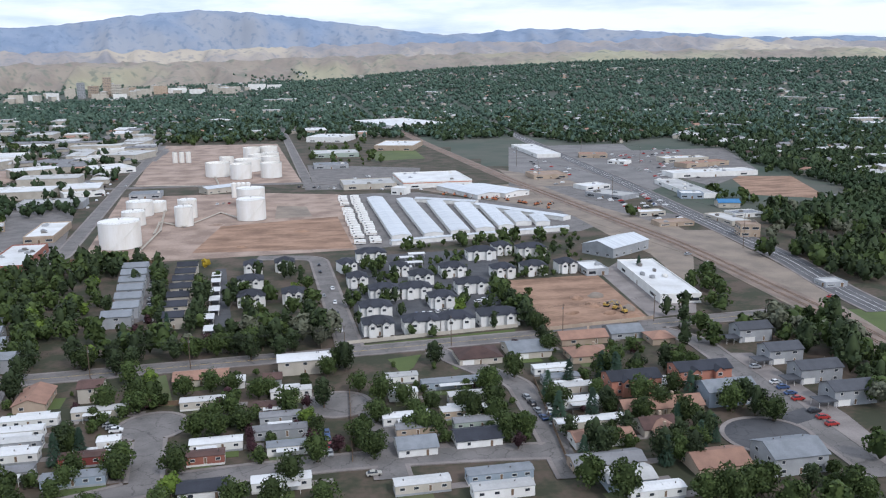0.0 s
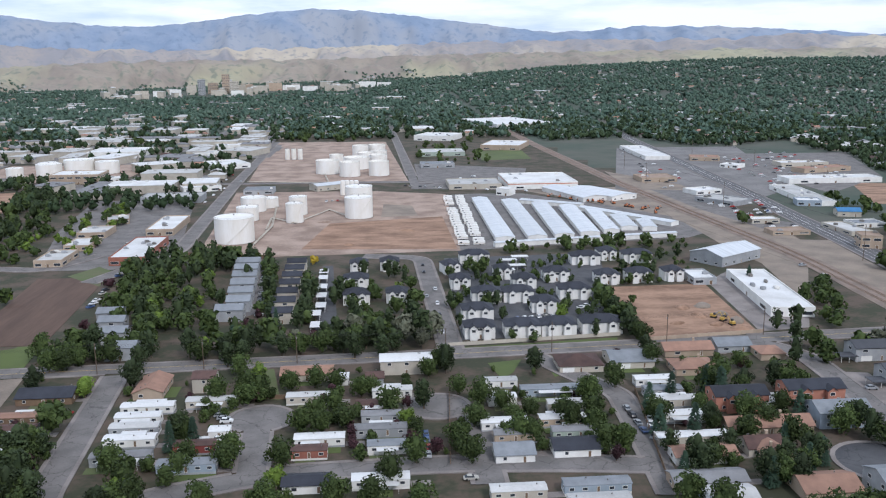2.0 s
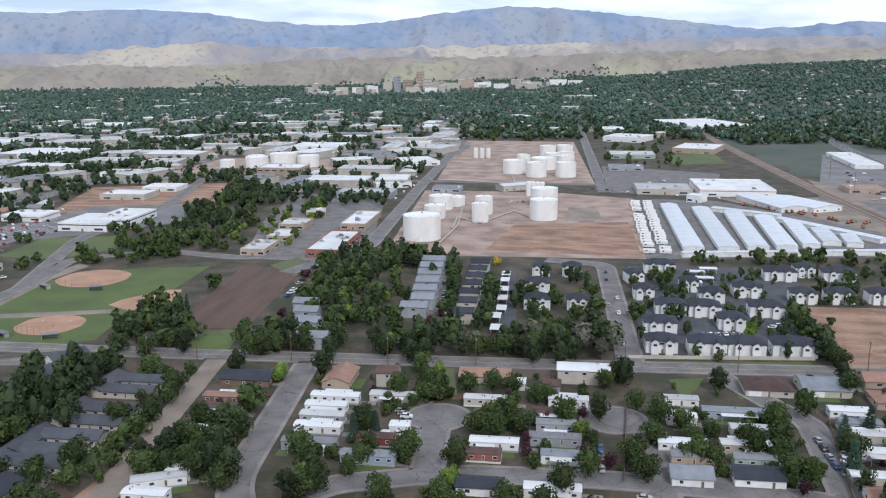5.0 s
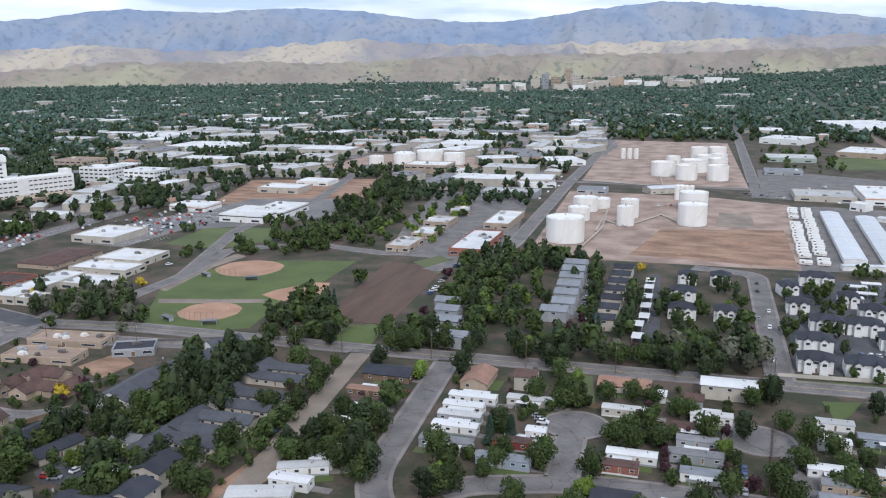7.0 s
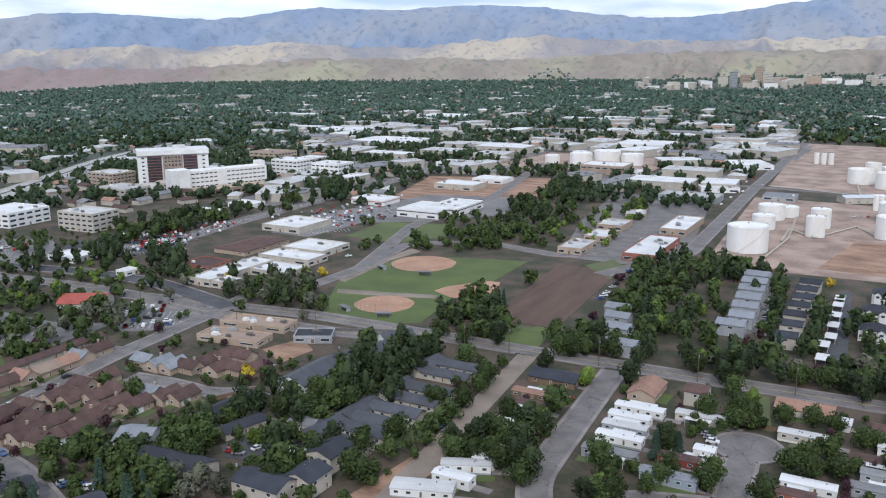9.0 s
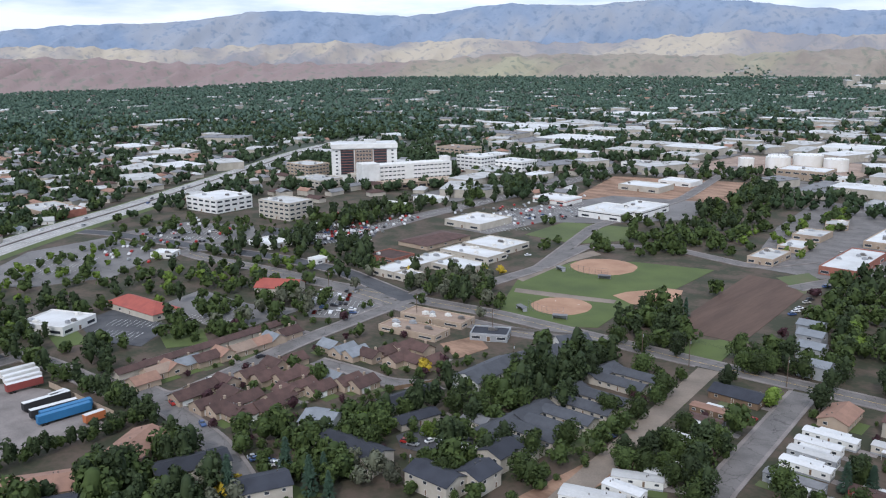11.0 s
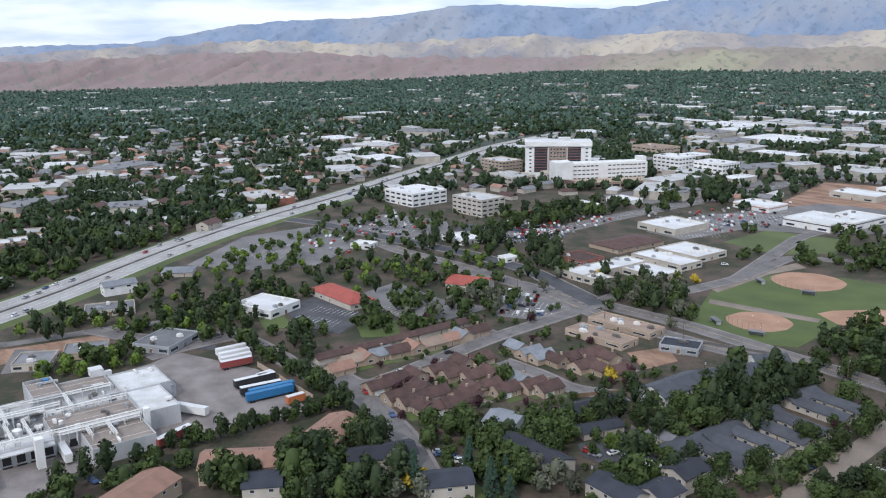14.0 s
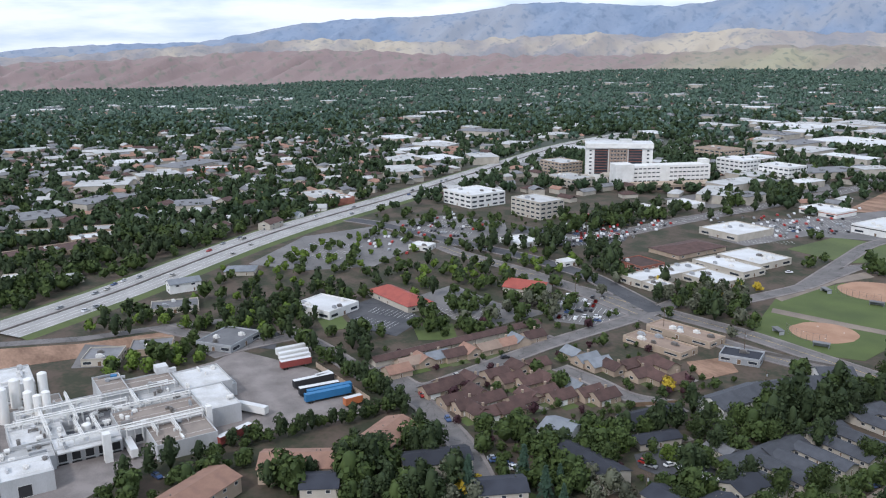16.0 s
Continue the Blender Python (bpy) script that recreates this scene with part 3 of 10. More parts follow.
def flat_building(x, y, L, W, rot=0, h=6, wall="wall_cream", roof="roof_white", storeys=1, name="warehouse", label="", units=3, docks=0, band=None, windows=True, group="", z=0.0, step=4.5):
    """A flat roofed block: parapet round a sunk deck, roof plant, rows of windows, doors."""
    rnd = random.Random(int(x * 3 + y * 17))
    h = (h * 0.7 if storeys == 1 else h) + (int(abs(x) * 7 + abs(y) * 3) % 23) * 0.025
    root = empty(name, x, y, rot, z)
    tagged(root, label or "%s flat-roofed %s with roof plant" % (wall.replace("wall_", ""), name.replace("_", " ")), name.replace("_", " "), group)
    t = 0.35
    part("wall", box_mesh("wall", [(0, 0, -0.3, L, W, h - 0.2)], wall), root)
    part("parapet", box_mesh("parapet", [(0, -W / 2 + t / 2, h - 0.5, L, t, 0.9), (0, W / 2 - t / 2, h - 0.5, L, t, 0.9), (-L / 2 + t / 2, 0, h - 0.5, t, W - 2 * t, 0.9), (L / 2 - t / 2, 0, h - 0.5, t, W - 2 * t, 0.9)], wall), root)
    part("roof", box_mesh("roof", [(0, 0, h - 0.5, L - 2 * t - 0.01, W - 2 * t - 0.01, 0.3)], roof), root)
    if band:
        part("band", box_mesh("band", [(0, 0, h - 1.6, L + 0.1, W + 0.1, 0.7)], band), root, "coloured fascia band")
    for i in range(min(units, 5)):
        sx, sy = rnd.uniform(1.6, 3.2), rnd.uniform(1.4, 2.6)
        part("roof_unit", box_mesh("roof_unit", [(0, 0, 0, sx, sy, 1.3), (0, 0, 1.3, sx * 0.6, sy * 0.6, 0.25), (sx * 0.7, 0, 0.1, sx * 0.4, sy * 0.5, 0.6)], rnd.choice(("wall_grey", "steel", "trim"))), root, m=pose(rnd.uniform(-0.4, 0.4) * L, rnd.uniform(-0.38, 0.38) * W, h - 0.2))
    if windows:
        fh = h / storeys
        for side, ln in ((0, L), (1, W), (2, L), (3, W)):
            n = max(1, min(6 if storeys > 1 else 3, int(ln / step)))
            if side == 2 or (storeys == 1 and side != 0 and math.hypot(x, y) > 600):
                continue
            it = []
            for st in range(storeys):
                for i in range(n):
                    s = (i + 0.5) / n * ln - ln / 2
                    if st == 0 and docks and side == (docks - 1):
                        it.append(("dock_door", s, 0.3, 3.2, 3.4))
                    elif st == 0 and i == n // 2:
                        it.append(("door", s, 0.0, 1.8, 2.4))
                    else:
                        it.append(("window", s, st * fh + 1.0, min(ln / n * 0.7, 7.0), min(fh - 1.9, 1.7)))
            put_openings(root, L, W, side, it)
    mark(corners(x, y, L, W, rot, 1.5))
    return root


def oil_tank(x, y, r, h, roof="cone", label="", mouth="tank_white"):
    """A welded steel tank: shell courses, sunk or coned roof, rim rail, spiral stair, foot ring."""
    root = empty("storage_tank", x, y)
    tagged(root, label or "white steel oil storage tank on a bare earth yard", "storage tank", "tank farm")
    n = 40
    part("shell", joined("shell", [cyl(0, 0, 0, r, h, n, cap=False)], "tank_white", True), root)
    k = max(3, int(h / 2.4))
    for i in range(1, k):
        part("weld_ring", joined("weld_ring", [cyl(0, 0, h * i / k, r + 0.03, 0.07, n)], "tank_white"), root)
    if roof == "cone":
        part("roof", joined("roof", [cyl(0, 0, h, r + 0.12, r * 0.09, n, 0.4)], "tank_white"), root)
        part("roof_vent", joined("roof_vent", [cyl(0, 0, h + r * 0.09, 0.5, 0.7, 10)], "steel"), root)
    else:
        part("floating_roof", joined("floating_roof", [cyl(0, 0, h * 0.78, r - 0.1, 0.15, n)], mouth), root, "sunk floating roof")
        part("rim", joined("rim", [(cyl(0, 0, h - 0.15, r + 0.25, 0.15, n, cap=False))], "tank_white"), root)
    rail = []
    for i in range(n):
        a = 2 * math.pi * i / n
        rail.append(rod((math.cos(a) * r, math.sin(a) * r, h), (math.cos(a) * r, math.sin(a) * r, h + 1.0), 0.035, 4))
        b = 2 * math.pi * (i + 1) / n
        for z in (0.55, 1.0):
            rail.append(rod((math.cos(a) * r, math.sin(a) * r, h + z), (math.cos(b) * r, math.sin(b) * r, h + z), 0.03, 4))
    part("rim_rail", joined("rim_rail", rail, "steel"), root)
    m = int(h / 0.45)
    sv, sf = [], []
    for i in range(m + 1):
        q = -1.9 + 1.5 * i / m
        for z in (h * i / m, h * min(i + 1, m) / m):
            sv += [(math.cos(q) * (r + 0.04), math.sin(q) * (r + 0.04), z), (math.cos(q) * (r + 0.6), math.sin(q) * (r + 0.6), z), (math.cos(q) * (r + 0.6), math.sin(q) * (r + 0.6), z + 0.25)]
    for i in range(2 * m + 1):
        k = 3 * i
        sf += [(k, k + 1, k + 4, k + 3), (k + 1, k + 2, k + 5, k + 4)]
    part("stair", pydata("stair", sv, sf, "tank_white"), root)
    part("foot_ring", joined("foot_ring", [cyl(0, 0, -0.2, r + 0.7, 0.4, n)], "gravel"), root)
    mark([(x + (r + 2) * math.cos(a), y + (r + 2) * math.sin(a)) for a in np.linspace(0, 6.28, 12)])
    return root


# ---- trees ----
def crown_arrays(seed, r, h, n, leaf, lobes=8, base=0.28):
    """Leaf clumps on uneven lobes: vertices (4 a clump) of a crown of radius r on a tree of height h."""
    g = np.random.RandomState(seed)
    c = g.normal(size=(lobes, 3))
    c /= np.linalg.norm(c, axis=1)[:, None]
    mid, half = h * (1 + base) / 2, h * (1 - base) / 2
    c = c * np.array([r, r, half]) * g.uniform(0.3, 0.78, (lobes, 1)) + (0, 0, mid)
    lr = g.uniform(0.3, 0.55, lobes) * min(r, half)
    k = g.randint(0, lobes, n)
    d = g.normal(size=(n, 3))
    d[:, 2] += 0.35
    d /= np.linalg.norm(d, axis=1)[:, None]
    p = c[k] + d * (lr[k] * g.uniform(0.75, 1.12, n))[:, None]
    nn = d + g.normal(size=(n, 3)) * 0.45
    nn /= np.linalg.norm(nn, axis=1)[:, None]
    s = np.cross(nn, g.normal(size=(n, 3)))
    s /= np.linalg.norm(s, axis=1)[:, None]
    t = np.cross(nn, s)
    w = (leaf * g.uniform(0.6, 1.35, n))[:, None]
    return np.stack([p - s * w, p - t * w * 0.8, p + s * w, p + t * w * 0.8], 1).reshape(-1, 3)


def small_blob(seed, r, h, base=0.1):
    """A cheap shaded lump for far crowns."""
    g = np.random.RandomState(seed)
    v = [(0, 0, h * 0.94)] + [(math.cos(i * 1.257) * r * g.uniform(0.6, 0.9), math.sin(i * 1.257) * r * g.uniform(0.6, 0.9), h * g.uniform(0.35, 0.6)) for i in range(5)] + [(0, 0, h * base)]
    f = [(0, 1 + i, 1 + (i + 1) % 5) for i in range(5)] + [(6, 1 + (i + 1) % 5, 1 + i) for i in range(5)]
    return np.array(v), np.array(f)


def blob_arrays(seed, r, h, base=0.28):
    """The shaded inside of a crown: a rough lump."""
    g = np.random.RandomState(seed)
    v = [(0, 0, h * base)]
    for z, q in ((0.25, 0.75), (0.55, 0.85), (0.82, 0.55)):
        for i in range(6):
            a = i * math.pi / 3 + z
            k = q * r * 0.62 * g.uniform(0.75, 1.05)
            v.append((math.cos(a) * k, math.sin(a) * k, h * (base + (1 - base) * z)))
    v.append((0, 0, h * 0.93))
    f = []
    for i in range(6):
        j = (i + 1) % 6
        f += [(0, 1 + j, 1 + i), (19, 13 + i, 13 + j)]
        for b in (1, 7):
            f += [(b + i, b + j, b + 6 + j), (b + i, b + 6 + j, b + 6 + i)]
    return np.array(v), np.array(f)


def conifer_arrays(seed, r, h, n, leaf):
    g = np.random.RandomState(seed)
    z = h * (0.08 + 0.9 * g.uniform(0, 1, n) ** 1.3)
    q = r * (1 - z / h) * g.uniform(0.65, 1.1, n) * (1 + 0.18 * np.sin(z / h * 40)) + 0.1
    a = g.uniform(0, 2 * math.pi, n)
    p = np.stack([np.cos(a) * q, np.sin(a) * q, z], 1)
    d = np.stack([np.cos(a), np.sin(a), -0.35 + 0 * a], 1)
    s = np.stack([-np.sin(a), np.cos(a), 0 * a], 1)
    w = (leaf * g.uniform(0.6, 1.2, n))[:, None]
    return np.stack([p - s * w * 0.6, p - d * w * 0.5, p + s * w * 0.6, p + d * w * 1.2], 1).reshape(-1, 3)


def quad_mesh(name, quads, m, tris=None):
    """One mesh from many loose quads (and triangles, given as vertices and faces)."""
    n = len(quads) // 4
    vs, nt = quads, 0
    lt = np.arange(4 * n)
    if tris is not None:
        tv, tf = tris
        vs = np.concatenate([quads, tv])
        lt = np.concatenate([lt, (tf + 4 * n).ravel()])
        nt = len(tf)
    me = bpy.data.meshes.new(name)
    me.vertices.add(len(vs))
    me.vertices.foreach_set("co", np.asarray(vs, np.float32).ravel())
    me.loops.add(len(lt))
    me.loops.foreach_set("vertex_index", lt.astype(np.int32))
    me.polygons.add(n + nt)
    me.polygons.foreach_set("loop_start", np.concatenate([np.arange(n) * 4, 4 * n + np.arange(nt) * 3]).astype(np.int32))
    me.materials.append(M[m])
    me.update(calc_edges=True)
    return me


KINDS = {  # kind: material, crown radius and height, base of the crown, words
    "broad": ("leaf", 4.9, 9.0, 0.08, "full green leafy tree with rounded crown"),
    "tall": ("leaf_dark", 3.7, 12.0, 0.06, "tall dark green leafy tree with narrow crown"),
    "bright": ("leaf_bright", 3.8, 7.3, 0.1, "yellow-green leafy tree with rounded crown"),
    "yellow": ("leaf_yellow", 3.7, 6.8, 0.1, "tree with golden yellow leaves"),
    "purple": ("leaf_purple", 2.8, 5.6, 0.1, "small dark purple-leaved plum tree"),
    "grey": ("leaf_grey", 3.8, 9.0, 0.22, "pale grey-green thinly leaved tree"),
    "small": ("leaf", 2.3, 4.5, 0.08, "small green tree in a garden"),
    "conifer": ("needle", 2.4, 11.0, 0.05, "dark blue-green conifer with drooping boughs"),
}
tree_models, TREE_N = {}, [0]
loose = {}  # material: list of arrays, for trees past counting


def trunk_mesh(h, r, base, seed):
    g = random.Random(seed)
    top = h * (base + 0.35)
    ps = [cyl(0, 0, -0.2, r, h * base + 0.6, 7, r * 0.75)]
    for i in range(4):
        a = i * 1.6 + g.random()
        ps.append(rod((0, 0, h * base), (math.cos(a) * h * 0.13, math.sin(a) * h * 0.13, top), r * 0.4, 5))
    return joined("trunk", ps, "bark")


def tree_model(kind, v):
    m, r, h, base, words = KINDS[kind]
    if (kind, v) not in tree_models:
        sd = sorted(KINDS).index(kind) * 10 + v
        if kind == "conifer":
            q, tr = conifer_arrays(sd, r, h, 420, 0.75), None
        else:
            q = crown_arrays(sd, r, h, 1150 if r > 3 else 520, 0.38 if r > 3 else 0.32, 16, base)
            tr = blob_arrays(sd, r, h, base)
        tree_models[kind, v] = (quad_mesh("crown", q, m, tr), trunk_mesh(h, 0.035 * h, base, sd))
    return tree_models[kind, v]


def tree(x, y, kind="broad", s=1.0, thing=None, z=0.0):
    """A tree: a thing of its own up to 300 of them, else added to the woods past counting."""
    if -131 < x < -98 and 150 < y < 218 or 195 < y < 322 and abs(x + 82 + (y - 195) * 0.165) < 6.5:
        return  # the streets stay open to the sky
    rnd = random.Random(int(x * 31 + y * 57))
    m, r, h, base, words = KINDS[kind]
    v, a, s2 = rnd.randrange(4), rnd.uniform(0, 360), s * rnd.uniform(0.9, 1.12)
    if thing is None:
        thing = TREE_N[0] < 300 and (abs(x - 10) < 150 and 180 < y < 345 or -300 < x < -100 and 60 < y < 330)
    if thing:
        TREE_N[0] += 1
        root = empty("tree", x, y, a, z)
        root.scale = (s, s, s2)
        tagged(root, words, "tree", "trees of the neighbourhood")
        cr, tk = tree_model(kind, v)
        part("trunk", tk, root)
        part("crown", cr, root)
    else:
        d = math.hypot(x, y)
        n, lf = (380, 0.58) if d < 330 else (190, 0.82) if d < 480 else (70, 1.25) if d < 900 else (22, 2.0)
        if kind == "conifer":
            q = conifer_arrays(v, r, h, n, lf)
        else:
            q = crown_arrays(v + 50, r, h, n, lf * (r / 4.2), 8, base)
        c, sn = math.cos(a), math.sin(a)
        q = (q * (s, s, s2)) @ np.array([[c, sn, 0], [-sn, c, 0], [0, 0, 1]]) + (x, y, z)
        bv, bf = (blob_arrays if d < 480 else small_blob)(v, r * s, h * s2, base)
        loose.setdefault(m, []).append((q, bv + (x, y, z), bf))


def trees(kind, s, *at):
    for x, y in at:
        tree(x, y, kind, s)


def grove(x0, y0, x1, y1, n, kinds="broad tall", s=1.0, seed=1, gap=5.0, half=None):
    """Trees scattered over a rectangle wherever the ground is free."""
    rnd = random.Random(int(x0 * 3 + y0 * 7 + x1 + y1) + seed)
    ks, got = kinds.split(), []
    for _ in range(n * 6):
        if len(got) >= n:
            break
        x, y = rnd.uniform(x0, x1), rnd.uniform(y0, y1)
        if free(x, y) and off_street(x, y, s) and all((x - a) ** 2 + (y - b) ** 2 > gap * gap for a, b in got):
            got.append((x, y))
            tree(x, y, rnd.choice(ks), s * rnd.uniform(0.75, 1.2))


def tree_row(x0, y0, x1, y1, n, kinds="broad", s=1.0, jit=1.0):
    rnd = random.Random(int(x0 + y0 * 3 + x1 * 5))
    ks = kinds.split()
    for i in range(n):
        t = (i + 0.5) / n
        tree(x0 + (x1 - x0) * t + rnd.uniform(-jit, jit), y0 + (y1 - y0) * t + rnd.uniform(-jit, jit), rnd.choice(ks), s * rnd.uniform(0.8, 1.2))


# ---- vehicles ----
car_models = {}


def car(x, y, rot, col=None):
    rnd = random.Random(int(x * 13 + y * 29))
    col = rnd.choice((0, 0, 1, 1, 2, 3, 4, 5)) if col is None else col
    kind = rnd.choice(("car", "suv"))
    if math.hypot(x, y) > 420:
        kind += " "
    if (col, kind) not in car_models:
        root = empty("parked_car", 0, 0)
        tagged(root, "%s %s parked beside the kerb" % (("white", "silver", "black", "red", "blue", "beige")[col], "sports utility car" if kind[0] == "s" else "saloon car"), "car", "parked cars")
        e = 0.25 if kind[0] == "s" else 0
        prof = [(-2.2, 0.35), (2.2, 0.35), (2.25, 0.7), (2.05, 0.85 + e * 0.4), (1.0, 0.95 + e), (-1.9, 0.98 + e), (-2.2, 0.8)]
        top = [(0.95, 0.95 + e), (0.35, 1.42 + e), (-1.25 - e, 1.45 + e), (-1.85 - e * 0.4, 0.98 + e)]
        def ext(p, w0, w1):
            k = len(p)
            v = [(a, -(w0 if b < 0.97 + e else w1), b) for a, b in p] + [(a, (w0 if b < 0.97 + e else w1), b) for a, b in p]
            return v, [tuple(range(k)), tuple(range(2 * k - 1, k - 1, -1))] + [(i, i + k, (i + 1) % k + k, (i + 1) % k) for i in range(k)]
        part("body", pydata("body", *ext(prof, 0.9, 0.88), "car%d" % col), root)
        part("cabin_glass", pydata("cabin_glass", *ext(top, 0.84, 0.7), "glass"), root)
        part("roof_panel", box_mesh("roof_panel", [(-0.45 - e / 2, 0, 1.42 + e, 1.5 + e, 1.36, 0.06)], "car%d" % col), root)
        for wx in (-1.35, 1.4) if kind[-1] != " " else ():
            for wy in (-0.82, 0.82):
                part("wheel", joined("wheel", [rod((wx, wy - 0.1, 0.33), (wx, wy + 0.1, 0.33), 0.33, 12)], "rubber"), root)
        car_models[col, kind] = root
        root.matrix_basis = pose(x, y, 0.2, 0, 0, rot)
        return root
    return copy_thing(car_models[col, kind], pose(x, y, 0.2, 0, 0, rot))


def car_row(x0, y0, x1, y1, n, rot, fill=1.0):
    rnd = random.Random(int(x0 * 5 + y0 + n))
    for i in range(n):
        if rnd.random() < fill:
            t = (i + 0.5) / n
            car(x0 + (x1 - x0) * t, y0 + (y1 - y0) * t, rot + rnd.uniform(-3, 3))


def power_pole(x, y, h=14, rot=0):
    root = empty("utility_pole", x, y, rot)
    tagged(root, "brown wooden utility pole with crossarm", "utility pole", "utility poles")
    part("pole", joined("pole", [cyl(0, 0, -0.3, 0.2, h + 0.3, 8, 0.13)], "pole_wood"), root)
    part("crossarm", box_mesh("crossarm", [(0, 0, h - 0.9, 2.6, 0.14, 0.16)], "pole_wood"), root)
    part("transformer", joined("transformer", [cyl(0.35, 0, h - 2.6, 0.28, 0.9, 10)], "wall_grey"), root)
    return root


def wires(pts, h=14, offs=(-1.15, 0, 1.15), rot=0):
    ps = []
    c, s = math.cos(radians(rot)), math.sin(radians(rot))
    for (x0, y0), (x1, y1) in zip(pts, pts[1:]):
        for o in offs:
            last = None
            for i in range(9):
                t = i / 8
                p = (x0 + (x1 - x0) * t + o * c, y0 + (y1 - y0) * t + o * s, h - 0.5 - 1.2 * 4 * t * (1 - t))
                if last:
                    ps.append(rod(last, p, 0.022, 3))
                last = p
    tagged(new("overhead_wires", joined("overhead_wires", ps, "dark")), "thin black overhead power wires between poles", "wires", kind="structure")


# ---- land ----
def bump1(t):
    t = np.clip(t, 0, 1)
    return t * t * (3 - 2 * t)


def land_z(x, y):
    """Flat town, rising gently far off: least to the north-west, most to the right of the valley."""
    r, az = np.hypot(x, y), np.degrees(np.arctan2(-x, y))
    far = np.interp(az, EDGE_AZ, EDGE_Z)
    return far * bump1((r - 1500) / 2250)


# height of the town's far edge, by bearing
EDGE_AZ = [-180, -60, -38, -23, -11.5, -3.7, 5.8, 15, 31, 47, 58, 66, 72, 85, 120, 180]
EDGE_Z = [100, 110, 112, 112, 84, 43, 27, 10, 10, 14, -16, -22, -33, -30, -20, 60]
rs = np.concatenate([[0], np.linspace(60, 1500, 20), np.linspace(1600, 4900, 45)])
an = np.radians(np.linspace(0, 360, 181)[:-1])
gx, gy = rs[:, None] * -np.sin(an), rs[:, None] * np.cos(an)
gz = land_z(gx, gy)
gv = np.stack([gx, gy, gz], -1).reshape(-1, 3)
gf = [(i * 180 + j, i * 180 + (j + 1) % 180, (i + 1) * 180 + (j + 1) % 180, (i + 1) * 180 + j) for i in range(len(rs) - 1) for j in range(180)]
M["soil"] = mat("soil", (0.092, 0.066, 0.048), (0.034, 0.037, 0.018), 0.95, 0.06, 0.45, 0.4, lo=0.38, hi=0.6)
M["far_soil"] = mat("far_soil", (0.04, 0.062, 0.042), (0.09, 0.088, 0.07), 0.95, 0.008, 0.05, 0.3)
fc = np.array([gv[list(q)].mean(0) for q in gf])
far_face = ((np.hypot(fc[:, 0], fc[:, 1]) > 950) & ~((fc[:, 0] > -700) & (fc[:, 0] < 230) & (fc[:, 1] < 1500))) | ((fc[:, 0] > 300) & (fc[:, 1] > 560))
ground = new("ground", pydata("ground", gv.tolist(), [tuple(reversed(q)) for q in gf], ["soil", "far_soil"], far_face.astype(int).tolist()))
if ground.data.polygons[400].normal.z < 0:
    ground.data.flip_normals()
tagged(ground, "flat valley floor of dry grass and soil", "ground", kind="structure")

# mountains: low brown foothills, paler grass hills behind them, and a forested ridge coloured blue with haze, by
# bearing
RIDGE = [0.4, 0.95, 0.79, 1.08, 1.28, 1.39, 1.0, 1.51, 1.89, 2.24, 1.95, 1.34, 1.41, 1.92, 2.06, 1.69, 2.05, 1.28, 1.54, 1.74, 1.07, 1.07, 0.88, 0.04, 0.08, -0.02, -0.46, 0.0, 0.0]
maz = np.linspace(-75, 125, 1000)
mel = np.zeros_like(maz)
for k, a in enumerate(RIDGE):
    mel += a * np.exp(-((maz - (-42 + 5 * k)) / 4.2) ** 2)
mel = np.where(maz < -38, 1.2, np.where(maz > 88, -0.2, mel))
eye_z = np.interp(maz, [-40, 85], [115, 138])
front_el = np.interp(maz, [-75, -23, -15.8, -11.5, -4.8, 2, 9, 15, 19, 26, 31, 38, 44.5, 48.6, 52.8, 58, 63, 67.7, 71.6, 77, 85, 125], [0.5, 0.55, 0.5, 0.45, 0.35, 0.1, 0.05, 0.0, -0.2, -0.5, -0.3, -0.35, -0.8, -0.95, -0.84, -0.8, -0.44, -0.39, -0.5, -0.77, -1.0, -1.0])
mid_el = np.interp(maz, [-75, -38, -30, -26, -21, -15.8, -8.9, -4, 1, 6, 13, 19, 23, 27, 31.5, 36, 38.7, 41.4, 45.7, 48.3, 52.8, 58, 66.8, 72, 77, 82, 125], [0.9, 0.97, 1.3, 1.4, 1.1, 1.2, 1.15, 1.05, 0.9, 0.75, 0.65, 0.75, 1.05, 0.75, 0.35, 0.4, 0.7, 0.53, 0.28, 0.5, 0.33, 0.05, 0.3, 0.05, -0.2, -0.6, -0.8])
mid_el = np.minimum(mid_el, mel - 0.18)


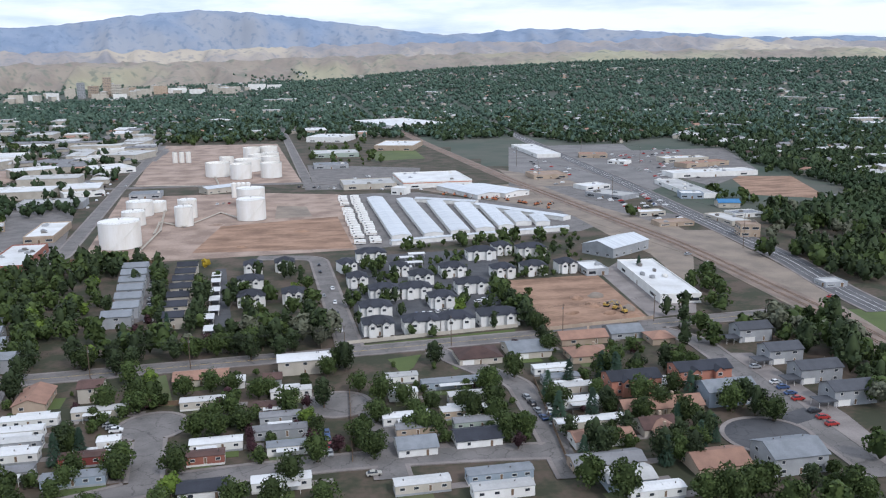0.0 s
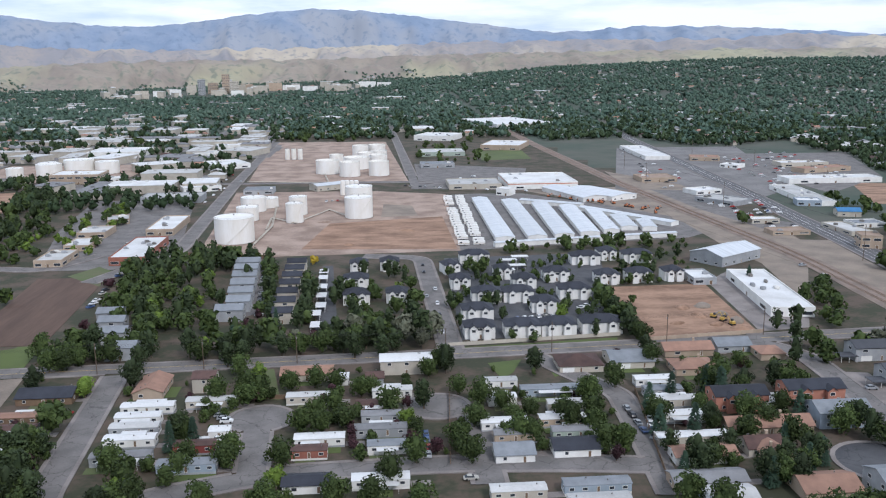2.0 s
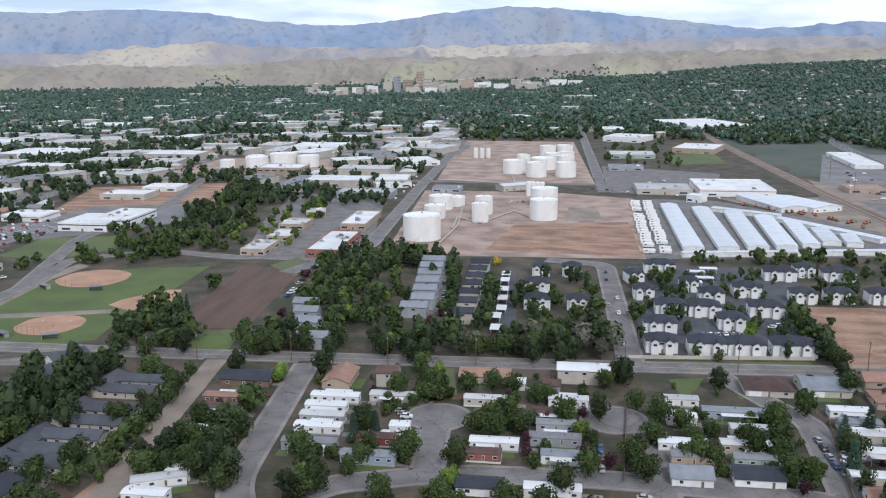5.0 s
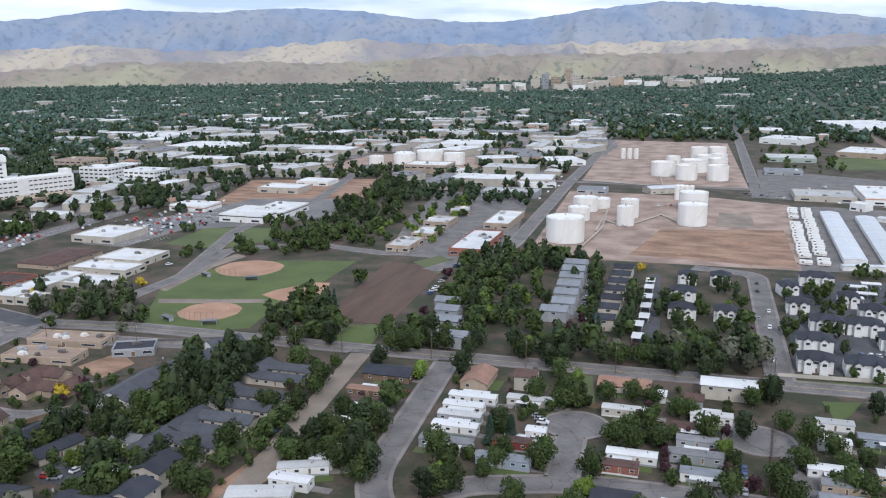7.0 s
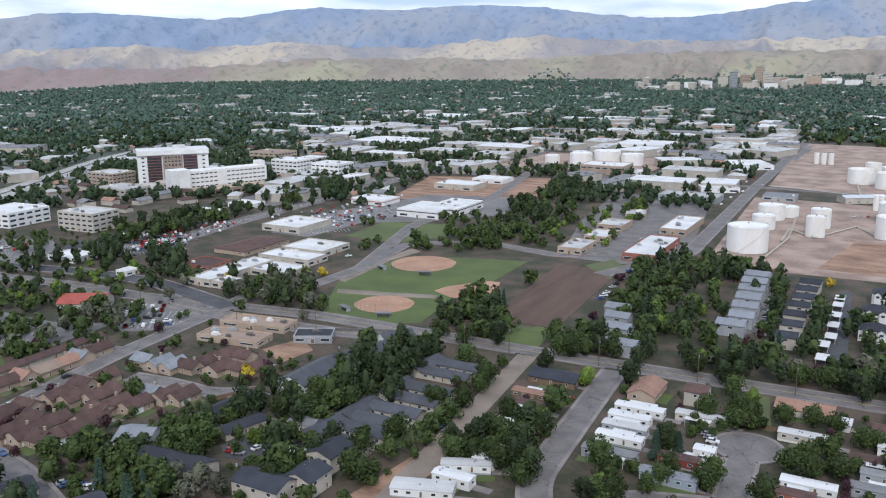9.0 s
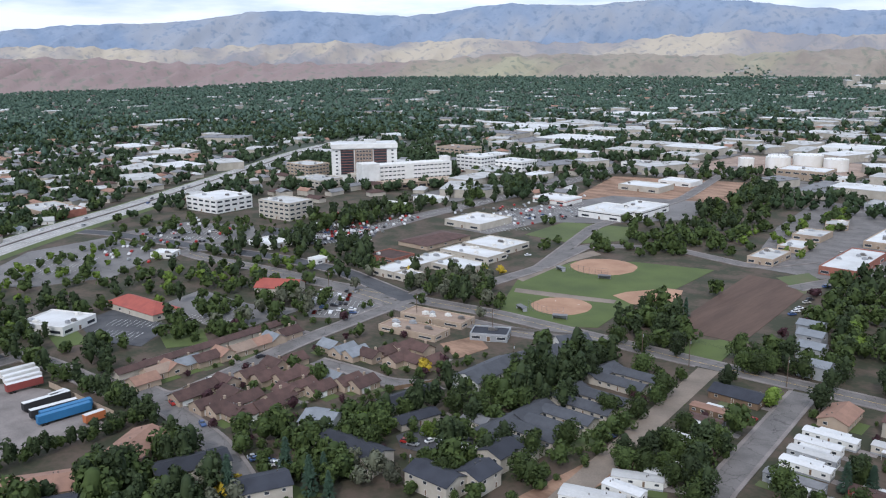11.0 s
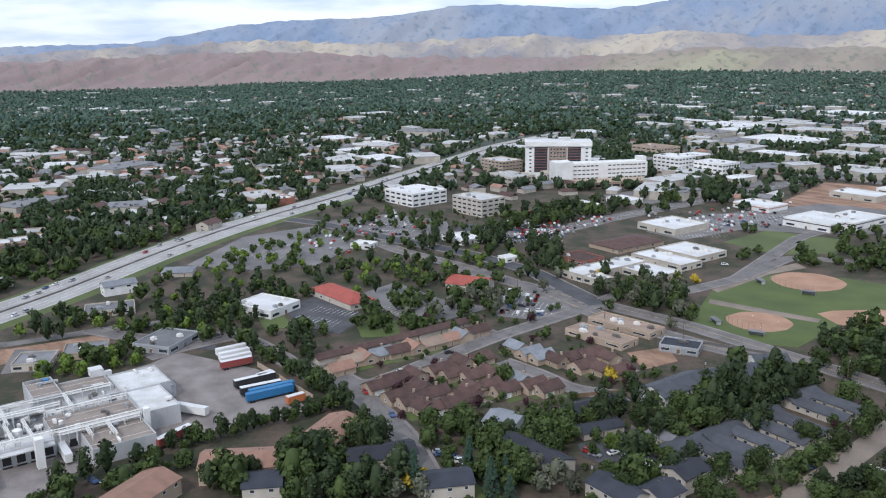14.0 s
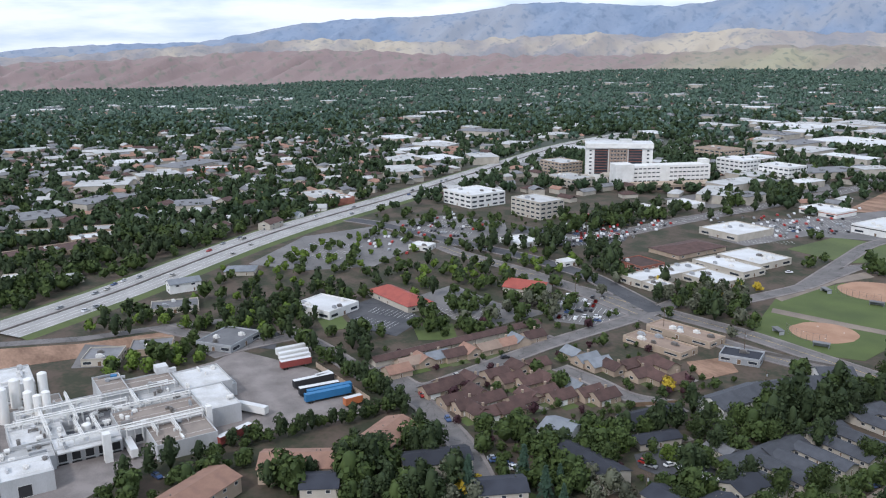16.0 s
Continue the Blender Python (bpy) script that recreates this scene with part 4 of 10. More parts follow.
def hill_range(r0, r1, crest, spurs, seed, roll, cut):
    """Heights of one range, from its foot at r0 to its crest at r1 and a little down behind, cut by gullies that run downhill."""
    rr = np.concatenate([np.linspace(r0, r1, 26), [r1 + 40, r1 + 110]])
    z = np.zeros((len(rr), len(maz)))
    for j, a in enumerate(maz):
        sx, cy = -math.sin(radians(a)), math.cos(radians(a))
        base = float(land_z(np.array(sx * r0), np.array(cy * r0))) - 8
        top = crest[j] + roll * noise.fractal(Vector((a * 0.9, seed, 0)), 0.8, 2.2, 5)
        for i, r in enumerate(rr):
            t = min(1.0, (r - r0) / (r1 - r0))
            arc = radians(a) * r
            wob = 60 * noise.noise(Vector((arc / 300, r / 300, seed)))
            spur = noise.ridged_multi_fractal(Vector(((arc + wob) / spurs, r / (spurs * 3.2), seed)), 0.85, 2.1, 5, 0.9, 2.0) - 1.0
            soft = noise.fractal(Vector((arc / 380, r / 380, seed + 5)), 1.0, 2.0, 3)
            env = (t * (1 - t) * 4) ** 0.8
            z[i, j] = base + (top - base) * (0.72 * t ** 0.8 + 0.28 * bump1(t)) + env * (top - base) * (cut * spur + 0.22 * soft)
            if i > 25:
                z[i, j] = top - (r - r1) * 0.5
    return rr, z


def hill_mat(name, cols, cover, west=None):
    """Dry grass, bare soil and brush over a slope: three colours in broad patches, the third painting in pale sunlit
    grass, and darker brush in flecks.
    """
    m = mat(name, cols[0], cols[1], 0.95, 0.006, 0.05, 0.5, lo=0.4, hi=0.6)
    n, l = m.node_tree.nodes, m.node_tree.links
    no, fl, r1, r2, m1, m2, tc = [n.new("ShaderNode" + k) for k in ("TexNoise", "TexNoise", "MapRange", "MapRange", "Mix", "Mix", "TexCoord")]
    no.inputs["Scale"].default_value, no.inputs["Detail"].default_value = 0.0022, 4
    fl.inputs["Scale"].default_value, fl.inputs["Detail"].default_value = 0.03, 6
    for q in (no, fl):
        l.new(tc.outputs["Object"], q.inputs["Vector"])
    m1.data_type = m2.data_type = "RGBA"
    r1.inputs["From Min"].default_value, r1.inputs["From Max"].default_value = 0.48, 0.62
    r2.inputs["From Min"].default_value, r2.inputs["From Max"].default_value = 0.54, 0.66
    r2.inputs["To Max"].default_value = cover
    l.new(no.outputs["Fac"], r1.inputs["Value"])
    l.new(fl.outputs["Fac"], r2.inputs["Value"])
    l.new(r1.outputs["Result"], m1.inputs["Factor"])
    l.new(r2.outputs["Result"], m2.inputs["Factor"])
    b = n["Principled BSDF"]
    l.new(b.inputs["Base Color"].links[0].from_socket, m1.inputs["A"])
    # cols[2]: sunlight on the grass, put into the colour as pale patches
    m1.inputs["B"].default_value, m2.inputs["B"].default_value = (*cols[2], 1), (*cols[3], 1)
    ground = m1.outputs["Result"]
    if west:
        # another soil on the western hills
        sx, r3, m3 = n.new("ShaderNodeSeparateXYZ"), n.new("ShaderNodeMapRange"), n.new("ShaderNodeMix")
        m3.data_type = "RGBA"
        r3.inputs["From Min"].default_value, r3.inputs["From Max"].default_value = -2300, -3000
        l.new(tc.outputs["Object"], sx.inputs["Vector"])
        l.new(sx.outputs["X"], r3.inputs["Value"])
        l.new(r3.outputs["Result"], m3.inputs["Factor"])
        l.new(ground, m3.inputs["A"])
        m3.inputs["B"].default_value = (*west, 1)
        ground = m3.outputs["Result"]
    l.new(ground, m2.inputs["A"])
    l.new(m2.outputs["Result"], b.inputs["Base Color"])
    return m


nm = len(maz)
ranges = {}
for name, r0, r1, el, spurs, seed, roll, cut, m, label in (
        ("foothills", 3690, 4020, front_el, 150, 2.0, 14, 0.36, hill_mat("foothill_grass", ((0.29, 0.25, 0.205), (0.24, 0.205, 0.175), (0.33, 0.31, 0.215), (0.17, 0.185, 0.145)), 0.8, (0.265, 0.2, 0.19)), "low brown foothills of dry grass"),
        # haze painted into the two back ranges: greyer hills, then a bluer ridge
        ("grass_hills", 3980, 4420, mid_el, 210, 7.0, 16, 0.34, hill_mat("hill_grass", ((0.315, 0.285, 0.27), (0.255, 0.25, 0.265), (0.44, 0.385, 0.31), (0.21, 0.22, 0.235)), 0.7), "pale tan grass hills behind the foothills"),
        ("mountain_ridge", 4380, 4800, mel, 260, 11.0, 8, 0.2, hill_mat("ridge_forest_haze", ((0.23, 0.285, 0.375), (0.19, 0.25, 0.345), (0.28, 0.305, 0.35), (0.15, 0.205, 0.285)), 0.7), "forested mountain ridge with blue-grey haze in its colour")):
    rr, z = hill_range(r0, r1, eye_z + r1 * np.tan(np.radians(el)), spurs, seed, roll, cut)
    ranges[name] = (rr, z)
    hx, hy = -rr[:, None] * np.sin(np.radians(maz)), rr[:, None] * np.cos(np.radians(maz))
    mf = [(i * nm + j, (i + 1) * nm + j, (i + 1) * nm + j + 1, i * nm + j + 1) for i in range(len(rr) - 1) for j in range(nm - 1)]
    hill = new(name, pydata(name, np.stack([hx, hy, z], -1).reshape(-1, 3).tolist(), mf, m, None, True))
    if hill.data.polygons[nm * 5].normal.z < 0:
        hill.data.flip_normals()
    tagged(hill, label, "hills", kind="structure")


def foothill_z(x, y):
    """Height of the foothills' slope at a place."""
    r, a = math.hypot(x, y), math.degrees(math.atan2(-x, y))
    rr, z = ranges["foothills"]
    i, j = int(np.clip(np.searchsorted(rr, r) - 1, 0, 24)), int(np.clip((a + 75) / 200 * 999, 0, 998))
    t = (r - rr[i]) / (rr[i + 1] - rr[i])
    return float(z[i, j] * (1 - t) + z[i + 1, j] * t)


# ---- builders of single kinds ----
def disc(name, x, y, r, m, label):
    n = 28
    DISCS.append((x, y, r + 0.5))
    slab(name, [(x + r * math.cos(2 * math.pi * i / n), y + r * math.sin(2 * math.pi * i / n)) for i in range(n)], m, 0.2, label)
    mark([(x + r * math.cos(a), y + r * math.sin(a)) for a in np.linspace(0, 6.1, 16)], street)
    near = [np.array(finer(p)) for p, *_ in ROADS]
    v, f = [], []
    for i in range(n):
        a = 2 * math.pi * i / n
        v += [(x + q * math.cos(a), y + q * math.sin(a), z) for q, z in ((r, 0.0), (r, 0.33), (r + 1.5, 0.33), (r + 1.5, 0.0))]
    for i in range(n):
        a = 2 * math.pi * (i + 0.5) / n
        if any(np.min(np.hypot(q[:, 0] - x - r * math.cos(a), q[:, 1] - y - r * math.sin(a))) < 4.6 for q in near):
            continue
        k, j = 4 * i, 4 * ((i + 1) % n)
        f += [(k + t, j + t, j + t + 1, k + t + 1) for t in range(3)]
    tagged(new("kerb", pydata("kerb", v, f, "concrete")), "pale concrete kerb round the turning circle", "kerb", kind="structure")


def railway(pts):
    """Two tracks on a ballast bed."""
    pts = dense(pts, 40)
    l, r = ribbon(pts, 15)
    n = len(l)
    tagged(new("railway_bed", pydata("railway_bed", [(x, y, 0.35) for x, y in l + r], [(i, n + i, n + i + 1, i + 1) for i in range(n - 1)], "ballast")), "brown ballast bed of a double railway", "railway", kind="structure")
    mark(l + r[::-1])
    for o in (-3.6, -2.1, 2.1, 3.6):
        a, b = ribbon(pts, 0.16, o)
        v = [(x, y, 0.55) for x, y in a + b] + [(x, y, 0.35) for x, y in a + b]
        f = []
        for i in range(n - 1):
            f += [(i, n + i, n + i + 1, i + 1), (i, i + 1, 2 * n + i + 1, 2 * n + i), (n + i, 3 * n + i, 3 * n + i + 1, n + i + 1)]
        tagged(new("rail", pydata("rail", v, f, "rust")), "rusty steel rail", "rail", kind="structure")
    sl = []
    for (x0, y0), (x1, y1) in zip(pts, pts[1:]):
        d = math.hypot(x1 - x0, y1 - y0)
        for k in range(int(d / 1.4)):
            t = (k + 0.5) / int(d / 1.4)
            x, y = x0 + (x1 - x0) * t, y0 + (y1 - y0) * t
            if y > 750 or len(sl) > 2400:
                continue
            c, s = (x1 - x0) / d, (y1 - y0) / d
            for o in (-2.85, 2.85):
                cx, cy = x - s * o, y + c * o
                sl.append(([(cx + c * a - s * b, cy + s * a + c * b, z) for z in (0.34, 0.44) for a, b in ((-0.13, -1.3), (0.13, -1.3), (0.13, 1.3), (-0.13, 1.3))], BOX_F))
    tagged(new("railway_sleepers", joined("railway_sleepers", sl, "sleeper")), "dark timber sleepers under the rails", "sleepers", kind="stuff")


def silo(x, y, r, h):
    root = tagged(empty("silo", x, y), "white upright steel silo", "silo", "silos")
    part("shell", joined("shell", [cyl(0, 0, 0, r, h, 18, cap=False)], "tank_white", True), root)
    part("dome", joined("dome", [cyl(0, 0, h, r, r * 0.25, 18, r * 0.6), cyl(0, 0, h + r * 0.25, r * 0.6, r * 0.12, 18, 0.1)], "tank_white"), root)
    part("foot_ring", joined("foot_ring", [cyl(0, 0, -0.2, r + 0.2, 0.5, 18)], "concrete"), root)


def pipe_run(pts, z=1.0):
    root = tagged(empty("pipe_run", *pts[0]), "pale steel pipes on low supports between the tanks", "pipes")
    x0, y0 = pts[0]
    for o in (-0.5, 0.1, 0.6):
        ps = [rod((ax - x0 + o, ay - y0 + o * 0.6, z), (bx - x0 + o, by - y0 + o * 0.6, z), 0.22, 6) for (ax, ay), (bx, by) in zip(pts, pts[1:])]
        part("pipe", joined("pipe", ps, "wall_cream"), root)
    for ax, ay in pts:
        part("pipe_support", box_mesh("pipe_support", [(ax - x0, ay - y0, 0, 1.8, 0.4, z)], "concrete"), root)


def storage_row(x, y, L, W, rot):
    """A self-storage row: low gable of ribbed white metal, roll-up doors along both sides."""
    root = tagged(empty("storage_row", x, y, rot), "long white self-storage row with ribbed metal roof", "storage building", "self-storage rows")
    h, rise = 3.0, max(0.5, W * 0.07)
    part("wall", pydata("wall", *gable_wall(L, W, h, rise), "wall_white"), root)
    part("roof", pydata("roof", *gable_roof(L, W, h, rise, 0.25, 0.12), "roof_metal"), root)
    n = int(L / 3)
    ang = math.atan2(rise, W / 2)
    rib = joined("roof_ribs", [([(a, b * c, h + 0.12 + rise * (1 - abs(b)) + z + (-0.25 * rise / (W / 2) if abs(b) == 1 else 0)) for z in (0.0, 0.1) for a, b, c in ((i / n * L - L / 2 - 0.05, 0, s * (W / 2 + 0.25)), (i / n * L - L / 2 + 0.05, 0, s), (i / n * L - L / 2 + 0.05, s, W / 2 + 0.25), (i / n * L - L / 2 - 0.05, s, W / 2 + 0.25))], BOX_F) for i in range(1, n) for s in (-1, 1)], "roof_metal")
    tagged(part("roof_ribs", rib, root), kind="stuff")
    for side in (0, 2):
        k = max(2, min(14, int(L / 6)))
        put_openings(root, L, W, side, [("garage_door", (i + 0.5) / k * L - L / 2, 0, 3.0, 2.4) for i in range(k)])
    mark(corners(x, y, L, W, rot))


van_models = []


def caravan_row(x0, y0, x1, y1, n):
    rnd = random.Random(5)
    rot = math.degrees(math.atan2(y1 - y0, x1 - x0)) + 90
    for i in range(n):
        for o in (-5, 5):
            t = (i + 0.5) / n
            x, y = x0 + (x1 - x0) * t + o, y0 + (y1 - y0) * t
            if not van_models:
                root = tagged(empty("caravan", 0, 0), "white parked touring caravan", "caravan", "parked caravans")
                part("body", box_mesh("body", [(0, 0, 0.5, 7.5, 2.4, 2.3), (0.2, 0, 2.8, 6.8, 2.2, 0.25)], "white_paint"), root)
                part("stripe", box_mesh("stripe", [(0, 0, 1.1, 7.53, 2.43, 0.3)], "wall_tan"), root, "tan side stripe")
                part("roof_unit", box_mesh("roof_unit", [(0.5, 0, 3.05, 1.0, 0.8, 0.3)], "trim"), root)
                for w in (-1.19, 1.19):
                    part("wheel", joined("wheel", [rod((-0.6, w - 0.1, 0.36), (-0.6, w + 0.1, 0.36), 0.36, 10)], "rubber"), root)
                    part("window", box_mesh("window", [(1.8, w, 1.6, 1.3, 0.06, 0.7)], "glass"), root)
                part("hitch", box_mesh("hitch", [(4.3, 0, 0.5, 1.3, 0.15, 0.15)], "dark"), root)
                van_models.append(root)
                root.matrix_basis = pose(x, y, 0.15, 0, 0, rot)
            elif rnd.random() < 0.85:
                copy_thing(van_models[0], pose(x + rnd.uniform(-0.6, 0.6), y, 0.15, 0, 0, rot + rnd.uniform(-3, 3)))


def carport(x, y, L, W, rot, m="roof_white"):
    root = tagged(empty("carport", x, y, rot), "flat %s metal carport roof on posts" % ("white" if m == "roof_white" else "dark"), "carport", "carports")
    part("roof", box_mesh("roof", [(0, 0, 2.6, L, W, 0.14), (0, -W / 2, 2.5, L, 0.08, 0.28), (0, W / 2, 2.5, L, 0.08, 0.28)], m), root)
    for a in (-0.46, 0, 0.46):
        for b in (-0.42, 0.42):
            part("post", box_mesh("post", [(a * L, b * W, 0, 0.12, 0.12, 2.6)], "trim"), root)
    mark(corners(x, y, L, W, rot, 0))


def court_home(x, y, L, W):
    """Low grey wings round a small paved court open to the street."""
    root = tagged(empty("court_home", x, y), "low U-shaped grey-roofed homes round a small court", "house", "courtyard homes")
    h, rise = 2.8, 1.5
    for cx, cy, ln, wd, rt in ((-L / 2 + 4, 0, W, 8, 90), (2, W / 2 - 4, L - 10, 7.6, 0), (2, -W / 2 + 4, L - 10, 7.6, 0)):
        m = pose(cx, cy, 0, 0, 0, rt)
        wing = part("wing", pydata("wing", *gable_wall(ln, wd, h, rise), "wall_cream"), root, m=m)
        part("roof", pydata("roof", *gable_roof(ln, wd, h, rise, 0.5), "roof_dusk"), wing)
        for side, w in ((0, ln), (2, ln), (1, wd)):
            k = max(1, int(w / 4))
            put_openings(wing, ln, wd, side, [("door" if i == k // 2 else "window", (i + 0.5) / k * w - w / 2, 0.1 if i == k // 2 else 1.0, 1.0 if i == k // 2 else 1.6, 2.1 if i == k // 2 else 1.2) for i in range(k)])
    part("court_paving", box_mesh("court_paving", [(5, 0, -0.1, L - 12, 5, 0.2)], "concrete"), root)
    mark(corners(x, y, L, W, 0))


def infield(ends, r, label):
    (x0, y0), (x1, y1) = ends
    cx, cy = (x0 + x1) / 2, (y0 + y1) / 2
    r = math.hypot(x1 - x0, y1 - y0) / 2
    n = 32
    slab("infield", [(cx + r * math.cos(2 * math.pi * i / n) * (1.0 + 0.03 * math.sin(5 * i)), cy + r * math.sin(2 * math.pi * i / n)) for i in range(n)], "clay", 0.11, "raked orange-brown clay baseball infield")
    for a in (0.9, 2.5, 4.0, 5.4):
        b = tagged(empty("base_plate", cx + r * 0.6 * math.cos(a), cy + r * 0.6 * math.sin(a), 45, 0.1), "white square base on the infield", "base plate", "base plates")
        part("plate", box_mesh("plate", [(0, 0, 0, 0.6, 0.6, 0.08)], "white_paint"), b)
    root = tagged(empty("backstop_fence", cx, cy), "tall grey chain-link backstop behind home plate", "fence")
    for i in range(9):
        a = -2.2 + i * 0.16
        part("post", joined("post", [cyl(r * 1.15 * math.cos(a), r * 1.15 * math.sin(a), 0, 0.06, 5, 6)], "steel"), root)
        if i < 8:
            for z in (0.5, 1.5, 2.5, 3.5, 4.9):
                part("wire_rail", joined("wire_rail", [rod((r * 1.15 * math.cos(a), r * 1.15 * math.sin(a), z), (r * 1.15 * math.cos(a + 0.16), r * 1.15 * math.sin(a + 0.16), z), 0.03, 4)], "steel"), root)
    for s in (-1, 1):
        d = tagged(empty("dugout", cx + s * r * 0.75, cy - r * 1.2, 25 * s), "small grey-roofed players' dugout", "dugout", "dugouts")
        part("wall", box_mesh("wall", [(0, 1.2, 0, 7, 0.2, 2.2), (-3.4, 0, 0, 0.2, 2.4, 2.2), (3.4, 0, 0, 0.2, 2.4, 2.2)], "wall_grey"), d)
        part("roof", box_mesh("roof", [(0, 0, 2.2, 7.6, 3.2, 0.15)], "roof_grey"), d)


def highway(pts):
    pts = dense(pts, 60)
    for off, w in ((8.3, 15.6), (-8.3, 15.6)):
        l, r = ribbon(pts, w, off)
        n = len(l)
        tagged(new("highway", pydata("highway", [(x, y, 0.9) for x, y in l + r], [(i, n + i, n + i + 1, i + 1) for i in range(n - 1)], "highway")), "pale concrete motorway carriageway", "highway", kind="structure")
        lines = []
        for o in (w / 2 - 0.9, 1.9, -1.9, -w / 2 + 0.9):
            a, b = ribbon(pts, 0.22, off + o)
            lines.append(([(x, y, 0.915) for x, y in a + b], [(i, n + i, n + i + 1, i + 1) for i in range(n - 1)]))
        tagged(new("lane_marking", joined("lane_marking", lines, "white_paint")), "white lane lines on the motorway", "lane marking", kind="structure")
    l, r = ribbon(pts, 44)
    m1, m2 = ribbon(pts, 33)
    n = len(l)
    v = [(x, y, 0.0) for x, y in l] + [(x, y, 0.86) for x, y in m1] + [(x, y, 0.86) for x, y in m2] + [(x, y, 0.0) for x, y in r]
    f = [(k * n + i, (k + 1) * n + i, (k + 1) * n + i + 1, k * n + i + 1) for k in range(3) for i in range(n - 1)]
    tagged(new("highway_bank", pydata("highway_bank", v, f, "meadow")), "low grassy embankment under the motorway", "embankment", kind="structure")
    mark(l + r[::-1])
    a, b = ribbon(pts, 0.6)
    v = [(x, y, 0.8) for x, y in a + b] + [(x, y, 1.75) for x, y in a + b]
    f = []
    for i in range(n - 1):
        f += [(i, i + 1, 2 * n + i + 1, 2 * n + i), (n + i, n + i + 1, 3 * n + i + 1, 3 * n + i), (2 * n + i, 2 * n + i + 1, 3 * n + i + 1, 3 * n + i)]
    tagged(new("median_barrier", pydata("median_barrier", v, f, "concrete")), "low concrete barrier between the carriageways", "barrier", kind="structure")
    rnd = random.Random(3)
    for i in range(60):
        t = rnd.uniform(0.02, 0.8) * (n - 1)
        k = int(t)
        (x0, y0), (x1, y1) = pts[k], pts[k + 1]
        d = math.hypot(x1 - x0, y1 - y0)
        o = rnd.choice((-12.5, -8.5, -4.5, 4.5, 8.5, 12.5))
        q = t - k
        if i < 26:
            c = car(x0 + (x1 - x0) * q - (y1 - y0) / d * o, y0 + (y1 - y0) * q + (x1 - x0) / d * o, math.degrees(math.atan2(y1 - y0, x1 - x0)) + (180 if o > 0 else 0))
            c.location.z = 0.92


M["sleeper"] = mat("sleeper", (0.2, 0.16, 0.135), (0.14, 0.11, 0.09), 0.95, 0.5, 4)
M["highway"] = mat("highway", (0.37, 0.355, 0.34), (0.28, 0.27, 0.255), 0.9, 0.06, 1.0)


def hospital(x, y, rot, L):
    """White tower with dark glass bays and a tan window bay, a round podium, and a long lower wing."""
    root = tagged(empty("hospital", x, y, rot), "large white hospital tower with dark glass bays", "hospital")
    W, H = 26, 38
    part("tower", box_mesh("tower", [(0, W / 2, -0.3, L, W, H), (0, W / 2 - 1, H - 4, L + 1.2, W + 2, 4.6)], "wall_white"), root)
    part("roof", box_mesh("roof", [(0, W / 2, H + 0.6, L - 1, W - 1, 0.15), (L * 0.1, W / 2, H + 0.7, 12, 8, 3)], "roof_white"), root)
    for s in (-0.27, 0.24):
        bay = part("glass_bay", box_mesh("glass_bay", [(s * L, -0.2, 8, L * 0.2, 0.7, H - 13)], "glass"), root, "dark bronze glass curtain wall")
        for i in range(9):
            part("mullion", box_mesh("mullion", [(s * L, -0.6, 8 + (H - 13) * (i + 0.5) / 9, L * 0.2, 0.14, 0.5)], "brick"), bay)
    bay = part("window_bay", box_mesh("window_bay", [(-0.015 * L, -1.0, 4, L * 0.27, 2.2, H - 9)], "roof_tan"), root, "tan central bay with square windows")
    for i in range(7):
        for k in range(5):
            part("window", window_mesh(2.2, 2.0), bay, m=pose(-0.015 * L + (k - 2) * L * 0.048, -2.1, 8 + i * 3.7))
    for s in (-0.43, 0.43):
        for i in range(8):
            part("window", window_mesh(2.4, 1.6), root, m=pose(s * L, 0, 4 + i * 3.8))
    part("podium", joined("podium", [cyl(-0.02 * L, -2, 0, 17, 9, 32), cyl(-0.02 * L, -2, 9, 15, 0.6, 32)], "wall_cream"), root, "rounded tan podium")
    for i in range(12):
        a = -2.9 + i * 0.25
        part("window", window_mesh(2.6, 1.5), root, m=pose(-0.02 * L + 17.02 * math.cos(a), -2 + 17.02 * math.sin(a), 5.5, 0, 0, math.degrees(a) + 90))
    part("low_wing", box_mesh("low_wing", [(-L * 0.72, -4, -0.3, L * 0.55, 14, 7), (-L * 0.72, -4, 6.7, L * 0.52, 12, 0.6)], "wall_cream"), root)
    for i in range(7):
        part("window", window_mesh(2.4, 1.4), root, m=pose(-L * 0.95 + i * L * 0.075, -11, 3))
    wing = part("wing", box_mesh("wing", [(0, 8, -0.3, 96, 16, 21), (-40, 7, 0, 18, 18, 23), (45, 10, 0, 8, 10, 25), (0, 8, 20.7, 94, 14, 0.5)], "wall_white"), root, m=pose(L * 0.62, -28, 0, 0, 0, 16))
    for st in range(4):
        for i in range(17):
            if i in (6, 7):
                continue
            part("window", window_mesh(3.4, 1.3), wing, m=pose(-28 + i * 4.5, 0, 5.5 + st * 4.0))
    part("canopy", box_mesh("canopy", [(5, -14, 0, 80, 22, 5.5), (5, -14, 5.5, 81, 23, 0.6)], "wall_tan"), wing, "long low parking deck")
    # dark panels on the solid face stand in for the shade of openings
    for i in range(9):
        part("deck_opening", box_mesh("deck_opening", [(-30 + i * 8.6, -25.05, 1.4, 7.0, 0.3, 2.4)], "dark"), wing)
    mark(corners(x, y, L + 60, 50, rot))
    mark(corners(x + 60, y + 40, 100, 40, rot + 16))


